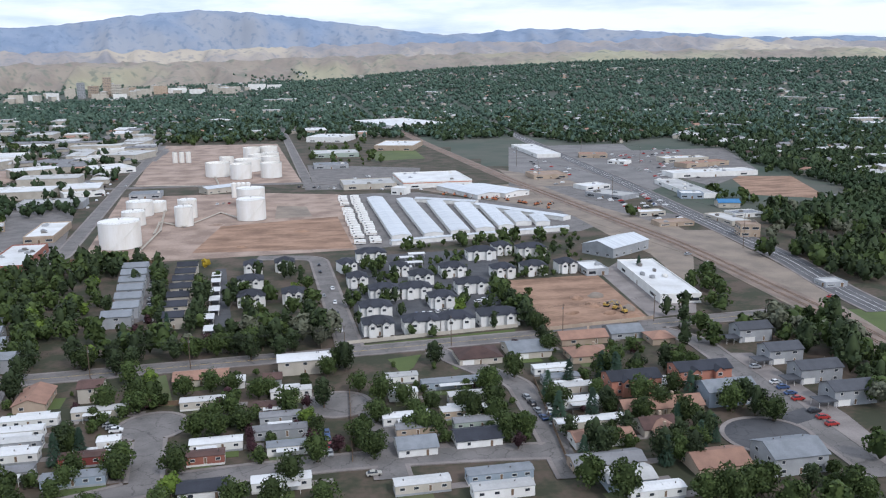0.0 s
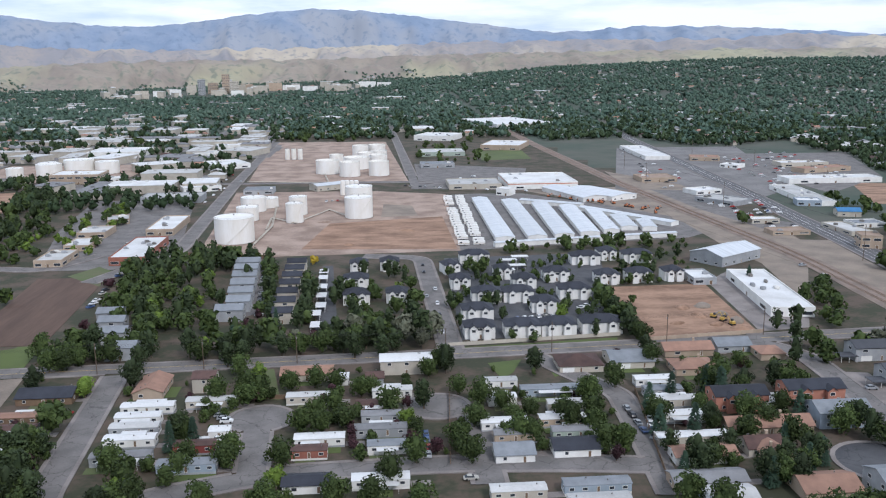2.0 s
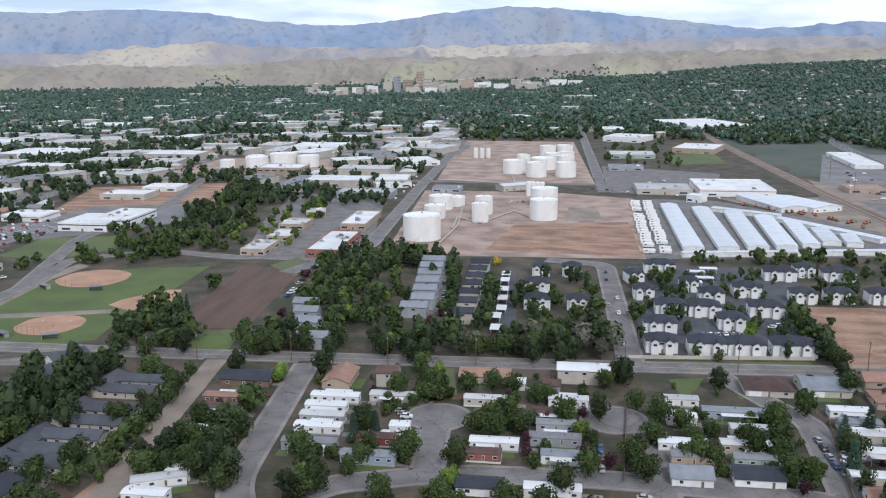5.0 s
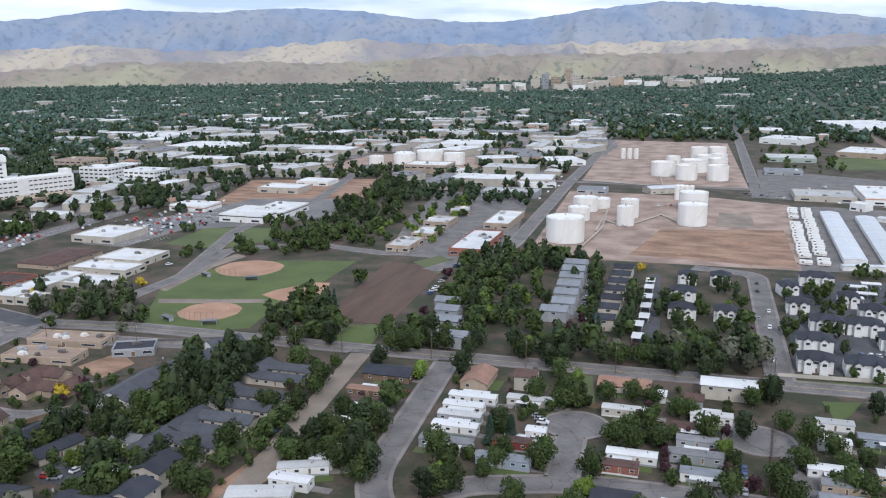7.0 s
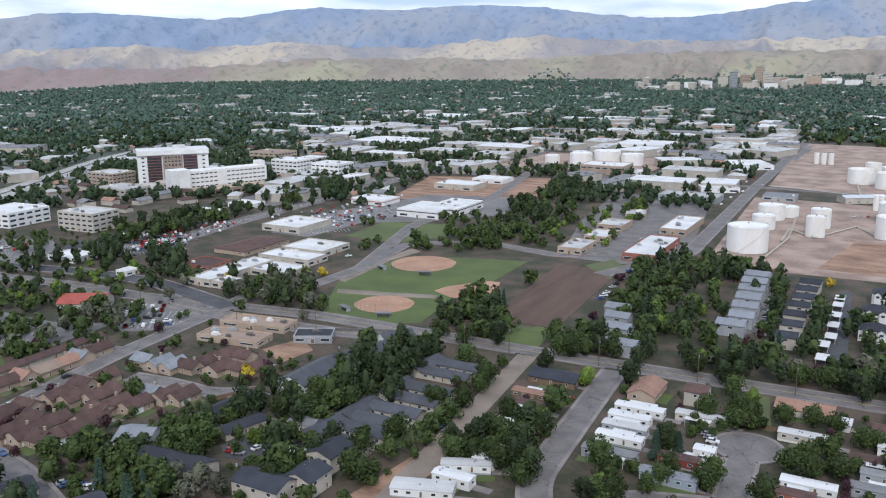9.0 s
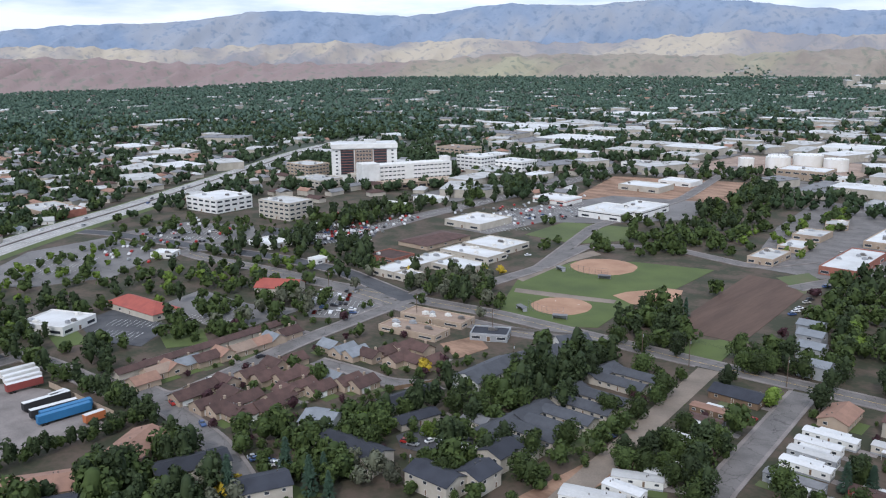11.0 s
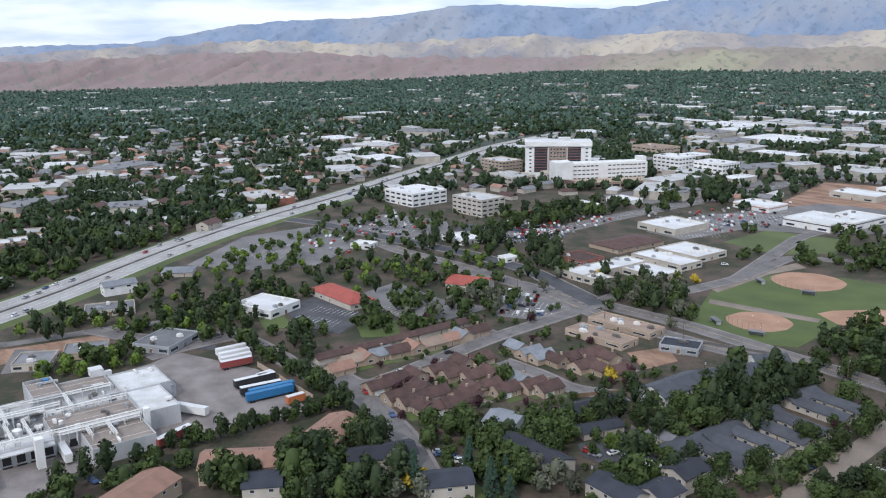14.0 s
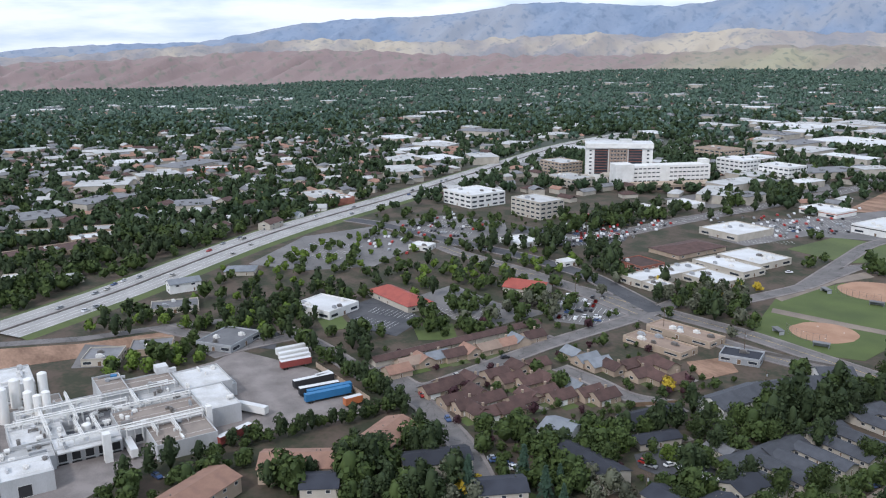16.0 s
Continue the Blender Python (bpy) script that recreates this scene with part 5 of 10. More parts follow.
def trailer(x, y, rot, col="white_paint", box_l=14.0):
    root = tagged(empty("semi_trailer", x, y, rot, 0.06), "%s box semi-trailer parked in the truck yard" % col.replace("_paint", "").replace("_box", "").replace("wall_", ""), "trailer", "parked trailers")
    part("box", box_mesh("box", [(0, 0, 1.1, box_l, 2.55, 2.9)], col), root)
    part("roof", box_mesh("roof", [(0, 0, 4.0, box_l - 0.1, 2.45, 0.06)], "roof_white" if col != "blue_box" else col), root)
    part("chassis", box_mesh("chassis", [(0, 0, 0.85, box_l - 1, 1.0, 0.25)], "dark"), root)
    for wx in (-box_l / 2 + 1.5, -box_l / 2 + 2.8):
        for wy in (-1.05, 1.05):
            part("wheel", joined("wheel", [rod((wx, wy - 0.2, 0.5), (wx, wy + 0.2, 0.5), 0.5, 12)], "rubber"), root)
    for wy in (-0.7, 0.7):
        part("landing_leg", box_mesh("landing_leg", [(box_l / 2 - 2.5, wy, 0, 0.18, 0.18, 1.0)], "steel"), root)


def factory():
    """A pale food works grown block by block, with tan decks, pipe bridges, tanks, silos and truck docks."""
    root = tagged(empty("factory", -320, 50), "sprawling pale factory with tan roof decks and pipe bridges", "factory")
    ox, oy = -320, 50
    blocks = [  # x0, x1, y0, y1, height, deck, clutter
        (-299.7, -282, 50.8, 72, 6.0, "roof_gravel", 3), (-323, -298.5, 73, 86.2, 7.4, "works_roof", 3), (-344, -323.1, 72, 91, 7.4, "works_roof", 4), (-332, -324, 91.1, 93, 5, "works_roof", 0),
        (-318, -299.8, 42.5, 72.9, 6.6, "roof_gravel", 9), (-332, -318.1, 52, 71.9, 6.0, "roof_pale", 12), (-348, -332.1, 53, 71.5, 7.0, "roof_gravel", 4), (-352.5, -332.1, 42.2, 52.6, 9.0, "roof_gravel", 3),
        (-308, -298, 20.5, 42.4, 6.0, "works_roof", 2), (-332, -318.1, 30, 51.9, 3.6, "roof_grey", 16), (-317.9, -308.1, 26, 42.3, 3.4, "roof_dusk", 9), (-323, -308.1, 8, 25.8, 6.0, "works_roof", 10),
        (-307.9, -296, 0, 20.3, 5.0, "roof_pale", 8), (-295.9, -281, 2, 18, 6.8, "works_roof", 3), (-345, -332.2, 12, 42, 4.5, "roof_pale", 14), (-332, -323.1, 8, 29.9, 4.8, "works_roof", 9),
        (-322.9, -296, -24, -0.2, 6.0, "works_roof", 6), (-295.8, -282, -20, 1.8, 6.4, "works_roof", 2), (-392, -369, 9, 23, 6.0, "works_roof", 5), (-356, -345.1, 5, 30, 4.0, "roof_gravel", 6)]
    rnd = random.Random(9)
    for x0, x1, y0, y1, h, deck, clutter in blocks:
        cx, cy, sx, sy = (x0 + x1) / 2 - ox, (y0 + y1) / 2 - oy, x1 - x0, y1 - y0
        blk = part("block", box_mesh("block", [(cx, cy, -0.3, sx, sy, h), (cx, cy - sy / 2 + 0.15, h - 0.3, sx, 0.3, 0.6), (cx, cy + sy / 2 - 0.15, h - 0.3, sx, 0.3, 0.6), (cx - sx / 2 + 0.15, cy, h - 0.3, 0.3, sy - 0.6, 0.6), (cx + sx / 2 - 0.15, cy, h - 0.3, 0.3, sy - 0.6, 0.6)], "works_wall"), root)
        part("roof_deck", box_mesh("roof_deck", [(cx, cy, h - 0.3, sx - 0.62, sy - 0.62, 0.12)], deck), blk)
        for i in range(int(sx / 6)):
            a = (i + 0.5) / int(sx / 6) * sx - sx / 2
            part("roof_seam", box_mesh("roof_seam", [(cx + a, cy, h - 0.18, 0.12, sy - 0.7, 0.05)], "trim"), blk)
        for i in range(clutter):
            a, b = cx + rnd.uniform(-0.42, 0.42) * sx, cy + rnd.uniform(-0.42, 0.42) * sy
            w, d, e = rnd.uniform(0.8, 2.8), rnd.uniform(0.8, 2.2), rnd.uniform(0.5, 1.8)
            u, col = rnd.random(), rnd.choice(("trim", "steel", "works_wall", "wall_grey", "white_paint"))
            if u < 0.4:
                part("roof_unit", box_mesh("roof_unit", [(a, b, h - 0.2, w, d, e), (a, b, h - 0.2 + e, w * 0.6, d * 0.6, 0.25), (a + w * 0.7, b, h, w * 0.5, 0.5, 0.5)], col), blk)
            elif u < 0.65:
                part("roof_fan", joined("roof_fan", [cyl(a, b, h - 0.2, w * 0.35, e + 0.4, 12), cyl(a, b, h + e + 0.2, w * 0.45, 0.3, 12, w * 0.2)], col), blk)
            elif u < 0.8:
                part("vessel", joined("vessel", [rod((a, b - d, h + 0.9), (a, b + d, h + 0.9), 0.8, 12), solid([(a, b - d * 0.6, h - 0.2, 1.0, 0.3, 0.7), (a, b + d * 0.6, h - 0.2, 1.0, 0.3, 0.7)])], col), blk)
            else:
                c, k = rnd.uniform(3, 8), rnd.choice((0, 1))
                part("duct", box_mesh("duct", [(a, b, h + 0.3, c if k else 0.7, 0.7 if k else c, 0.7), (a - (c / 2.2 if k else 0), b - (0 if k else c / 2.2), h - 0.2, 0.5, 0.5, 0.6), (a + (c / 2.2 if k else 0), b + (0 if k else c / 2.2), h - 0.2, 0.5, 0.5, 0.6)], col), blk)
    # pipe bridges over the roofs
    for ax, ay, bx, by, z in ((-299.3, 22, -299.3, 72, 8.2), (-297.5, 44, -297.5, 71, 7.6), (-318.4, 30, -301, 30.5, 7), (-318.3, 36, -300, 36.5, 7.2), (-332.3, 12, -332.3, 70, 8), (-345, 31, -318, 31, 7.4), (-318.2, 44, -318.2, 72, 8), (-326, 12, -326, 50, 7.4), (-332, 53, -318, 53, 8.2), (-323.4, 8, -323.4, 44, 7.6), (-345, 20, -308, 20.4, 7.6), (-291, 53, -298, 53, 7.4), (-287, 60, -298, 60, 7.6)):
        br = part("pipe_bridge", joined("pipe_bridge", [rod((ax - ox + o, ay - oy + o, z + k), (bx - ox + o, by - oy + o, z + k), 0.16, 6) for o, k in ((-0.5, 0), (0, 0.15), (0.5, 0), (0.2, 0.9), (-0.4, 0.8))], "white_paint"), root)
        n = max(1, int(math.hypot(bx - ax, by - ay) / 5))
        for i in range(n + 1):
            t = i / n
            px_, py_ = ax + (bx - ax) * t - ox, ay + (by - ay) * t - oy
            part("trestle", box_mesh("trestle", [(px_ - 0.7, py_, 3.5, 0.2, 0.2, z - 2.5), (px_ + 0.7, py_, 3.5, 0.2, 0.2, z - 2.5), (px_, py_, z - 0.2, 1.8, 0.2, 0.14), (px_, py_, z + 0.95, 1.6, 0.2, 0.12)], "white_paint"), br)
    # docks under a canopy on the yard side
    for i in range(5):
        dock = part("dock_door", window_mesh(3.0, 3.2, "dock_door"), root, m=pose(-297.95 - ox, 22.6 + i * 4.4 - oy, 1.0, 0, 0, 90))
        part("dock_bumper", box_mesh("dock_bumper", [(0, -0.3, -0.9, 3.2, 0.4, 0.5)], "dark"), dock)
    for i in range(2):
        part("dock_door", window_mesh(3.0, 3.2, "dock_door"), root, m=pose(-299.7 - ox, 44.5 + i * 4 - oy, 1.0, 0, 0, 90))
    part("dock_canopy", box_mesh("dock_canopy", [(-296.6 - ox, 31.5 - oy, 5.2, 2.8, 21, 0.5)], "works_roof"), root)
    part("roller_door", window_mesh(4.2, 4.2, "dock_door"), root, m=pose(-280.98 - ox, 9 - oy, 0.1, 0, 0, 90))
    part("dock_tower", box_mesh("dock_tower", [(-292.4 - ox, 36.4 - oy, 0, 3.2, 2.6, 10.6), (-295.4 - ox, 36.4 - oy, 7.5, 3.4, 1.6, 1.6)], "white_paint"), root)
    part("corner_tower", box_mesh("corner_tower", [(-297 - ox, 73.4 - oy, 0, 2.0, 2.0, 10)], "white_paint"), root)
    part("penthouse", box_mesh("penthouse", [(-349 - ox, 69 - oy, 7, 5, 5, 3), (-347 - ox, 73 - oy, 7, 2, 3, 1.6)], "works_roof"), root)
    part("blue_tank", joined("blue_tank", [cyl(-348 - ox, 50 - oy, 8.7, 1.3, 1.5, 12)], "blue_box"), root, "small blue tank")
    mark(corners(-325, 45, 84, 124, 0))
    for x, y, r, h in ((-340.5, 17.5, 1.7, 13), (-337.5, 20.3, 1.5, 12), (-337, 23.3, 1.6, 13), (-350, 24, 1.8, 16), (-349, 19, 1.8, 15), (-351, 14, 2.0, 15), (-312, 33, 1.7, 7), (-346, 9, 2.0, 14)):
        silo(x, y, r, h)


def grove_in(poly, n, kinds="broad tall", s=1.0, gap=5.0):
    """Trees scattered over a polygon wherever the ground is free."""
    p = np.array(poly, float)
    (x0, y0), (x1, y1) = p.min(0), p.max(0)
    rnd = random.Random(int(x0 * 3 + y0 * 7 + x1 + y1))
    ks, got = kinds.split(), []
    if math.hypot((x0 + x1) / 2, (y0 + y1) / 2) < 420:
        n, s, gap = int(n * (0.9 if x1 < -110 else 0.68)), s * 1.17, gap * 1.15
    q = np.roll(p, -1, 0)
    for _ in range(n * 12):
        if len(got) >= n:
            break
        x, y = rnd.uniform(x0, x1), rnd.uniform(y0, y1)
        c = (p[:, 1] > y) != (q[:, 1] > y)
        xs = (q[:, 0] - p[:, 0]) * (y - p[:, 1]) / (q[:, 1] - p[:, 1] + 1e-9) + p[:, 0]
        if (c & (x < xs)).sum() % 2 and free(x, y) and off_street(x, y, s) and all((x - a) ** 2 + (y - b) ** 2 > gap * gap for a, b in got):
            got.append((x, y))
            tree(x, y, rnd.choice(ks), s * rnd.uniform(0.75, 1.25))


def digger(x, y, rot, m="yellow"):
    root = tagged(empty("excavator", x, y, rot, 0.15), "%s earth-moving machine standing on bare ground" % m, "excavator", "digging machines")
    root.scale = (0.75, 0.75, 0.75)
    for s in (-1.1, 1.1):
        part("track", box_mesh("track", [(0, s, 0, 3.6, 0.6, 0.8), (0, s, 0.15, 4.0, 0.6, 0.5)], "dark"), root)
    part("body", box_mesh("body", [(-0.4, 0, 0.9, 3.2, 2.3, 1.2), (-1.2, 0, 2.1, 1.4, 2.1, 0.4)], m), root)
    part("cab", box_mesh("cab", [(0.6, -0.6, 2.1, 1.3, 1.0, 1.3)], "glass"), root)
    part("boom", joined("boom", [rod((1.0, 0.3, 1.8), (3.6, 0.3, 4.2), 0.25), rod((3.6, 0.3, 4.2), (5.2, 0.3, 2.0), 0.2)], m), root)
    part("bucket", box_mesh("bucket", [(5.2, 0.3, 1.0, 0.9, 1.2, 1.0)], "dark"), root)



def fence(x0, y0, x1, y1, m="wood", h=1.8):
    d = math.hypot(x1 - x0, y1 - y0)
    n = max(2, int(d / 5))
    root = tagged(empty("fence", x0, y0, math.degrees(math.atan2(y1 - y0, x1 - x0))), "%s boundary fence of panels between posts" % m.replace("wall_", "").replace("_", " "), "fence", "boundary fences")
    pm, qm = box_mesh("panel", [(0, 0, 0, d / n - 0.2, 0.1, h)], m), box_mesh("post", [(0, 0, -0.2, 0.2, 0.2, h + 0.35)], m)
    for i in range(n + 1):
        part("post", qm, root, m=pose(i * d / n, 0, 0))
        if i < n:
            part("panel", pm, root, m=pose((i + 0.5) * d / n, 0, 0))



def stalls(x, y, rot, rows, n):
    """White bay lines of a car park, rows of n bays."""
    v, f = [], []
    c, s = math.cos(radians(rot)), math.sin(radians(rot))
    for r in range(rows):
        for i in range(n + 1):
            a, b = (i - n / 2) * 2.7, (r - (rows - 1) / 2) * 17
            k = len(v)
            v += [(x + c * p - s * q, y + s * p + c * q, 0.2) for p, q in ((a - 0.08, b - 5), (a + 0.08, b - 5), (a + 0.08, b + 5), (a - 0.08, b + 5))]
            f.append((k, k + 1, k + 2, k + 3))
    tagged(new("parking_marking", pydata("parking_marking", v, f, "white_paint")), "white painted bay lines of a car park", "parking marking", kind="structure")


# ---- streets, tank farm and works ----
road([(30, 222), (30.5, 272)], 8.5, label='cracked grey asphalt cul-de-sac stub')
road([(-39, 232), (-42, 272)], 8.5, label='cracked grey asphalt cul-de-sac stub')
disc('cul_de_sac', 19, 280, 10.5, 'asphalt', 'round end of a cracked asphalt street with concrete rim')
disc('cul_de_sac', -41.5, 275, 10.5, 'asphalt', 'round end of a cracked asphalt street with concrete rim')
road([(-72.3, 216.4), (-64.6, 223.3), (-32, 234.2), (18.8, 235.9), (57.1, 232.8), (82.7, 228.8)], 9.0, 'asphalt')
road([(80, 211.1), (83.1, 249.5), (85.3, 285.2), (77.7, 297.1), (62.3, 327.9)], 8.0, 'asphalt')
road([(-420, 300), (-260, 326), (-160, 327), (30, 334), (240, 345)], 10, label='asphalt cross street', lines=1)
road([(29, 339), (26, 512), (-10, 520)], 9)
road([(-122, 140), (-128, 191), (-142, 322)], 9, 'gravel', label='wide dusty road with worn tan surface', kerb=False)
road([(-82, 195), (-95, 218), (-103, 322)], 8.5)
road([(154.9, 342.6), (172.1, 318), (170.3, 283.1), (165, 192.9)], 9, 'asphalt')
disc('cul_de_sac', 148.3, 224.6, 13.2, 'asphalt_dark', 'dark asphalt turning circle with pale kerb')
road([(160.1, 233.8), (173.2, 238)], 8, 'asphalt_dark')
road([(276.5, 334.4), (280.6, 371.7), (294.8, 437.3), (304.2, 516.3), (314.6, 619.4), (334, 777.2), (354.2, 997.5), (378.3, 1242.3), (424.6, 1663.2), (478.9, 2386.3)], 16, 'avenue', label='four-lane avenue of worn asphalt', lines=2, name='avenue')
railway([(245.2, 294.7), (248.8, 331.8), (251.6, 422.3), (254.6, 496.7), (245.6, 624.1), (233.3, 822.7), (223.5, 1198.1), (220.8, 2051.8), (221, 2691.9)])
road([(36, 800), (36, 905), (22, 1800)], 9, label='straight grey street beyond the tanks')
road([(-160, 470), (-128, 548), (-140, 850), (-150, 1310)], 9, label='straight grey street beside the tank yard')
road([(-420, 870), (-140, 860), (36, 850), (210, 760)], 9)
slab('tank_yard', [(-114.1, 533.8), (-64.4, 525.6), (51.6, 529.6), (61.2, 766.7), (-5.3, 794.2), (-130.5, 800.7)], 'dirt_pale', label='bare pale earth yard of a tank farm')
slab('excavation', [(-50.1, 545), (50.2, 534.6), (49.3, 653.5), (-36.4, 633.5)], 'dirt', z=0.1, label='graded reddish bare earth')
slab('pond_bed', [(2, 655.5), (30.7, 659.2), (28.2, 707), (4.6, 716.7)], 'gravel', z=0.13, label='pale sunken puddle basin')
slab('tank_yard', [(-129.8, 870.2), (31.1, 852.9), (13.3, 1293.2), (-153.9, 1307.4)], 'dirt_pale', label='bare pale earth yard of a far tank farm')
slab('dirt_lot', [(117.7, 431.7), (173.5, 433.4), (166, 350.4), (113.5, 345.7)], 'dirt', label='graded reddish dirt building lot')
slab('industrial_lot', [(176.6, 436.7), (199.7, 462.6), (208.1, 386.8), (191.4, 353.6), (167.2, 350.4)], 'concrete')
slab('storage_yard', [(51.6, 529.6), (208.7, 553), (263.6, 599.3), (172.6, 708.8), (129.5, 763.3), (81.5, 765.7), (61.7, 760.1)], 'asphalt', label='asphalt yard between storage rows')
slab('rail_yard', [(132.3, 780), (244.7, 791.6), (273.7, 517), (255.4, 480.7), (255.2, 579.4), (173.9, 714.5)], 'gravel', label='gravel yard beside the railway')
slab('verge', [(226.5, 670.8), (255.4, 480.7), (208.1, 386.8), (224.1, 474.9), (222.1, 535.2)], 'gravel', keep=False, label='bare gravel verge of the railway')
slab('apartment_court', [(39.3, 509.6), (137.1, 513.9), (104.2, 355.7), (34.8, 351.3)], 'asphalt_dark', label='dark asphalt court between apartments', keep=False)
slab('apartment_drive', [(-29.2, 358.9), (-18.7, 358.7), (-27.4, 497), (-33.2, 497.2)], 'asphalt_dark')
slab('carpark', [(-65.7, 394), (-55.2, 408.1), (-66.4, 498.3), (-76.6, 498.7)], 'asphalt')
slab('lawn', [(42.1, 321.8), (56.1, 324.8), (50.5, 310.4), (45.2, 303.5)], 'turf', keep=False)
slab('lawn', [(64.6, 327.9), (71.4, 327.7), (71.6, 307.6), (65.6, 304.2)], 'turf', keep=False)
slab('lawn', [(26.7, 341.2), (102.2, 348.2), (100.8, 343), (26.3, 335.5)], 'turf', keep=False, z=0.09)
slab('lawn', [(-36.6, 291.2), (-51.4, 294.2), (-53.3, 320.7), (-42.5, 323.7)], 'grass', keep=False)
slab('grass_field', [(-154.4, 326.1), (-146, 361.7), (-154.9, 362), (-161, 346.9)], 'turf', keep=False)
slab('yard', [(-247.6, 765.9), (-159.9, 761.5), (-128.1, 547.8), (-155.2, 501.3), (-200.1, 502.7), (-230.9, 630.3)], 'asphalt', keep=False, label='asphalt yard of a business park')
slab('works_yard', [(40, 802.5), (132.3, 780), (165.6, 944), (43.3, 1004.8)], 'asphalt')
slab('works_yard', [(325.5, 1148.6), (488.3, 1140.6), (389.6, 770), (304, 682.2), (220.3, 776.6)], 'lot')
slab('earth_lot', [(453.4, 787.1), (511.9, 770.4), (459.6, 633.6), (408.6, 670.3)], 'dirt', label='bare reddish vacant lot')
slab('verge_grass', [(259.3, 342.4), (279, 337.6), (254.5, 306.4), (253.7, 319.1)], 'turf')
slab('shop_yard', [(374.2, 1054.3), (593, 1048.1), (509.9, 828.9), (401.7, 726.2), (401.7, 860.3)], 'asphalt')
slab('earth_bank', [(-442, 10), (-426, 50), (-421, 92), (-412, 90), (-405, 50), (-411, 10)], 'dirt', z=0.05, label='bare reddish earth bank below the motorway')
slab('office_lot', [(-424, 51), (-411, 66), (-385, 58), (-394, 40)], 'lot', z=0.1, label='asphalt car park behind the factory')
slab('frontage_road', [(-446, 8), (-430, 50), (-424, 95), (-418, 118), (-426, 120), (-432, 96), (-437, 52), (-453, 10)], 'asphalt', z=0.1, label='narrow asphalt road below the motorway')
slab('waste_ground', [(172.6, 927.0), (257.0, 1261.9), (395.6, 1299.5), (435.8, 1113.9), (596.3, 1222.2), (531.8, 876.6), (509.6, 696.1), (486.1, 626.3), (399.6, 583.3), (338.9, 538.9), (300.7, 446.4), (287.6, 348.5), (271.5, 328.1), (257.4, 434.8), (228.9, 642.3)], 'gravel', z=-0.05, keep=False, label='bare tan ground and worn paving along the avenue')
slab('tank_yard', [(-440, 890), (-262, 905), (-258, 1045), (-430, 1050)], 'dirt_pale', label='bare pale earth yard round white tanks')
oil_tank(-97, 577.2, 13.1, 16.9)
oil_tank(-100.8, 698.1, 10.1, 11.5)
oil_tank(-99.7, 656.1, 8.4, 10.4)
oil_tank(-91.7, 715.7, 8.9, 7.9)
oil_tank(-62.8, 643.3, 6.5, 14.5, roof='cone')
oil_tank(-63.1, 677.8, 7.1, 14.4, roof='cone')
oil_tank(-15, 659.8, 10.8, 15.7)
oil_tank(-16.1, 723.4, 11.5, 15.2)
oil_tank(-53.2, 931.5, 12.7, 14.4, roof='open', mouth='rust')
oil_tank(-28.7, 905.4, 10.8, 15.2, roof='open', mouth='tank_white')
oil_tank(1.9, 908.1, 10.8, 15.2, roof='open', mouth='tank_white')
oil_tank(-22.9, 970.7, 14.8, 13, roof='open', mouth='tank_white')
oil_tank(-12.7, 1036.7, 11, 11.2, roof='open', mouth='tank_white')
oil_tank(1.8, 995.8, 10.2, 12.7, roof='open', mouth='tank_white')
oil_tank(2.3, 1052.2, 9.8, 11.4, roof='open', mouth='tank_white')
oil_tank(-20.6, 1091.3, 10.1, 14.6, roof='open', mouth='tank_white')
oil_tank(0.3, 1103.6, 10.9, 14.1, roof='open', mouth='tank_white')
oil_tank(-47.6, 1018.9, 8.1, 11.1, roof='open', mouth='tank_white')
oil_tank(-109.9, 1071.3, 2.9, 13.1)
oil_tank(-102.1, 1070.8, 2.9, 13.1)
oil_tank(-94.3, 1070.3, 2.9, 13)
oil_tank(-382.4, 937.1, 8.6, 10.8)
oil_tank(-353.1, 953.9, 13.2, 12.8)
oil_tank(-326.2, 969.3, 15.7, 15.5)
oil_tank(-296.5, 969.9, 12.7, 13)
oil_tank(-369.9, 998.1, 10.9, 9.5)
silo(-31.4, 771.4, 2.2, 13)
silo(-27.3, 771.2, 2.2, 13)
silo(-23.2, 771.0, 2.2, 13)
silo(-19.1, 770.8, 2.2, 13)
pipe_run([(-80.6, 613.2), (-81.9, 659.2), (-62, 634.6), (-39.4, 690.8), (-22.2, 656.6)])
pipe_run([(-83.4, 546.2), (-77.8, 624), (-85, 726.9), (-98.6, 758.4)])
pipe_run([(-60.1, 958.2), (-47.7, 845.2), (-129.8, 870.2)])
storage_row(85.4, 639.3, 170.5, 13, 89)
storage_row(108.4, 634.2, 155, 13, 88.4)
storage_row(129.2, 627.2, 133.4, 13, 86.8)
storage_row(148.3, 621.1, 111.6, 13, 85.8)
storage_row(164.8, 615.2, 86.1, 10.8, 85)
storage_row(178.6, 605.2, 47.7, 11.4, 84.6)
storage_row(191.9, 593.3, 30.7, 10.1, 82.3)
storage_row(143.5, 696.3, 54.1, 9, -33.4)
storage_row(188.4, 631.8, 89.2, 9, -55.4)
storage_row(137.8, 548.8, 128.5, 5, 8.9)
caravan_row(60, 541, 65.8, 743.9, 22)
flat_building(-150.6, 542.5, 21, 62, 0, h=6.5, wall='brick', roof='roof_white', units=9, label='long red brick warehouse with white flat roof')
flat_building(-152.6, 628.9, 19.2, 55, 0, h=6, wall='wall_tan', roof='roof_white', units=6)
flat_building(-196.1, 525.8, 16.3, 30, 0, h=6, wall='wall_tan', roof='roof_pale', units=4)
flat_building(-194.4, 568.5, 16.2, 26, 0, h=5, wall='wall_tan', roof='roof_white', units=3)
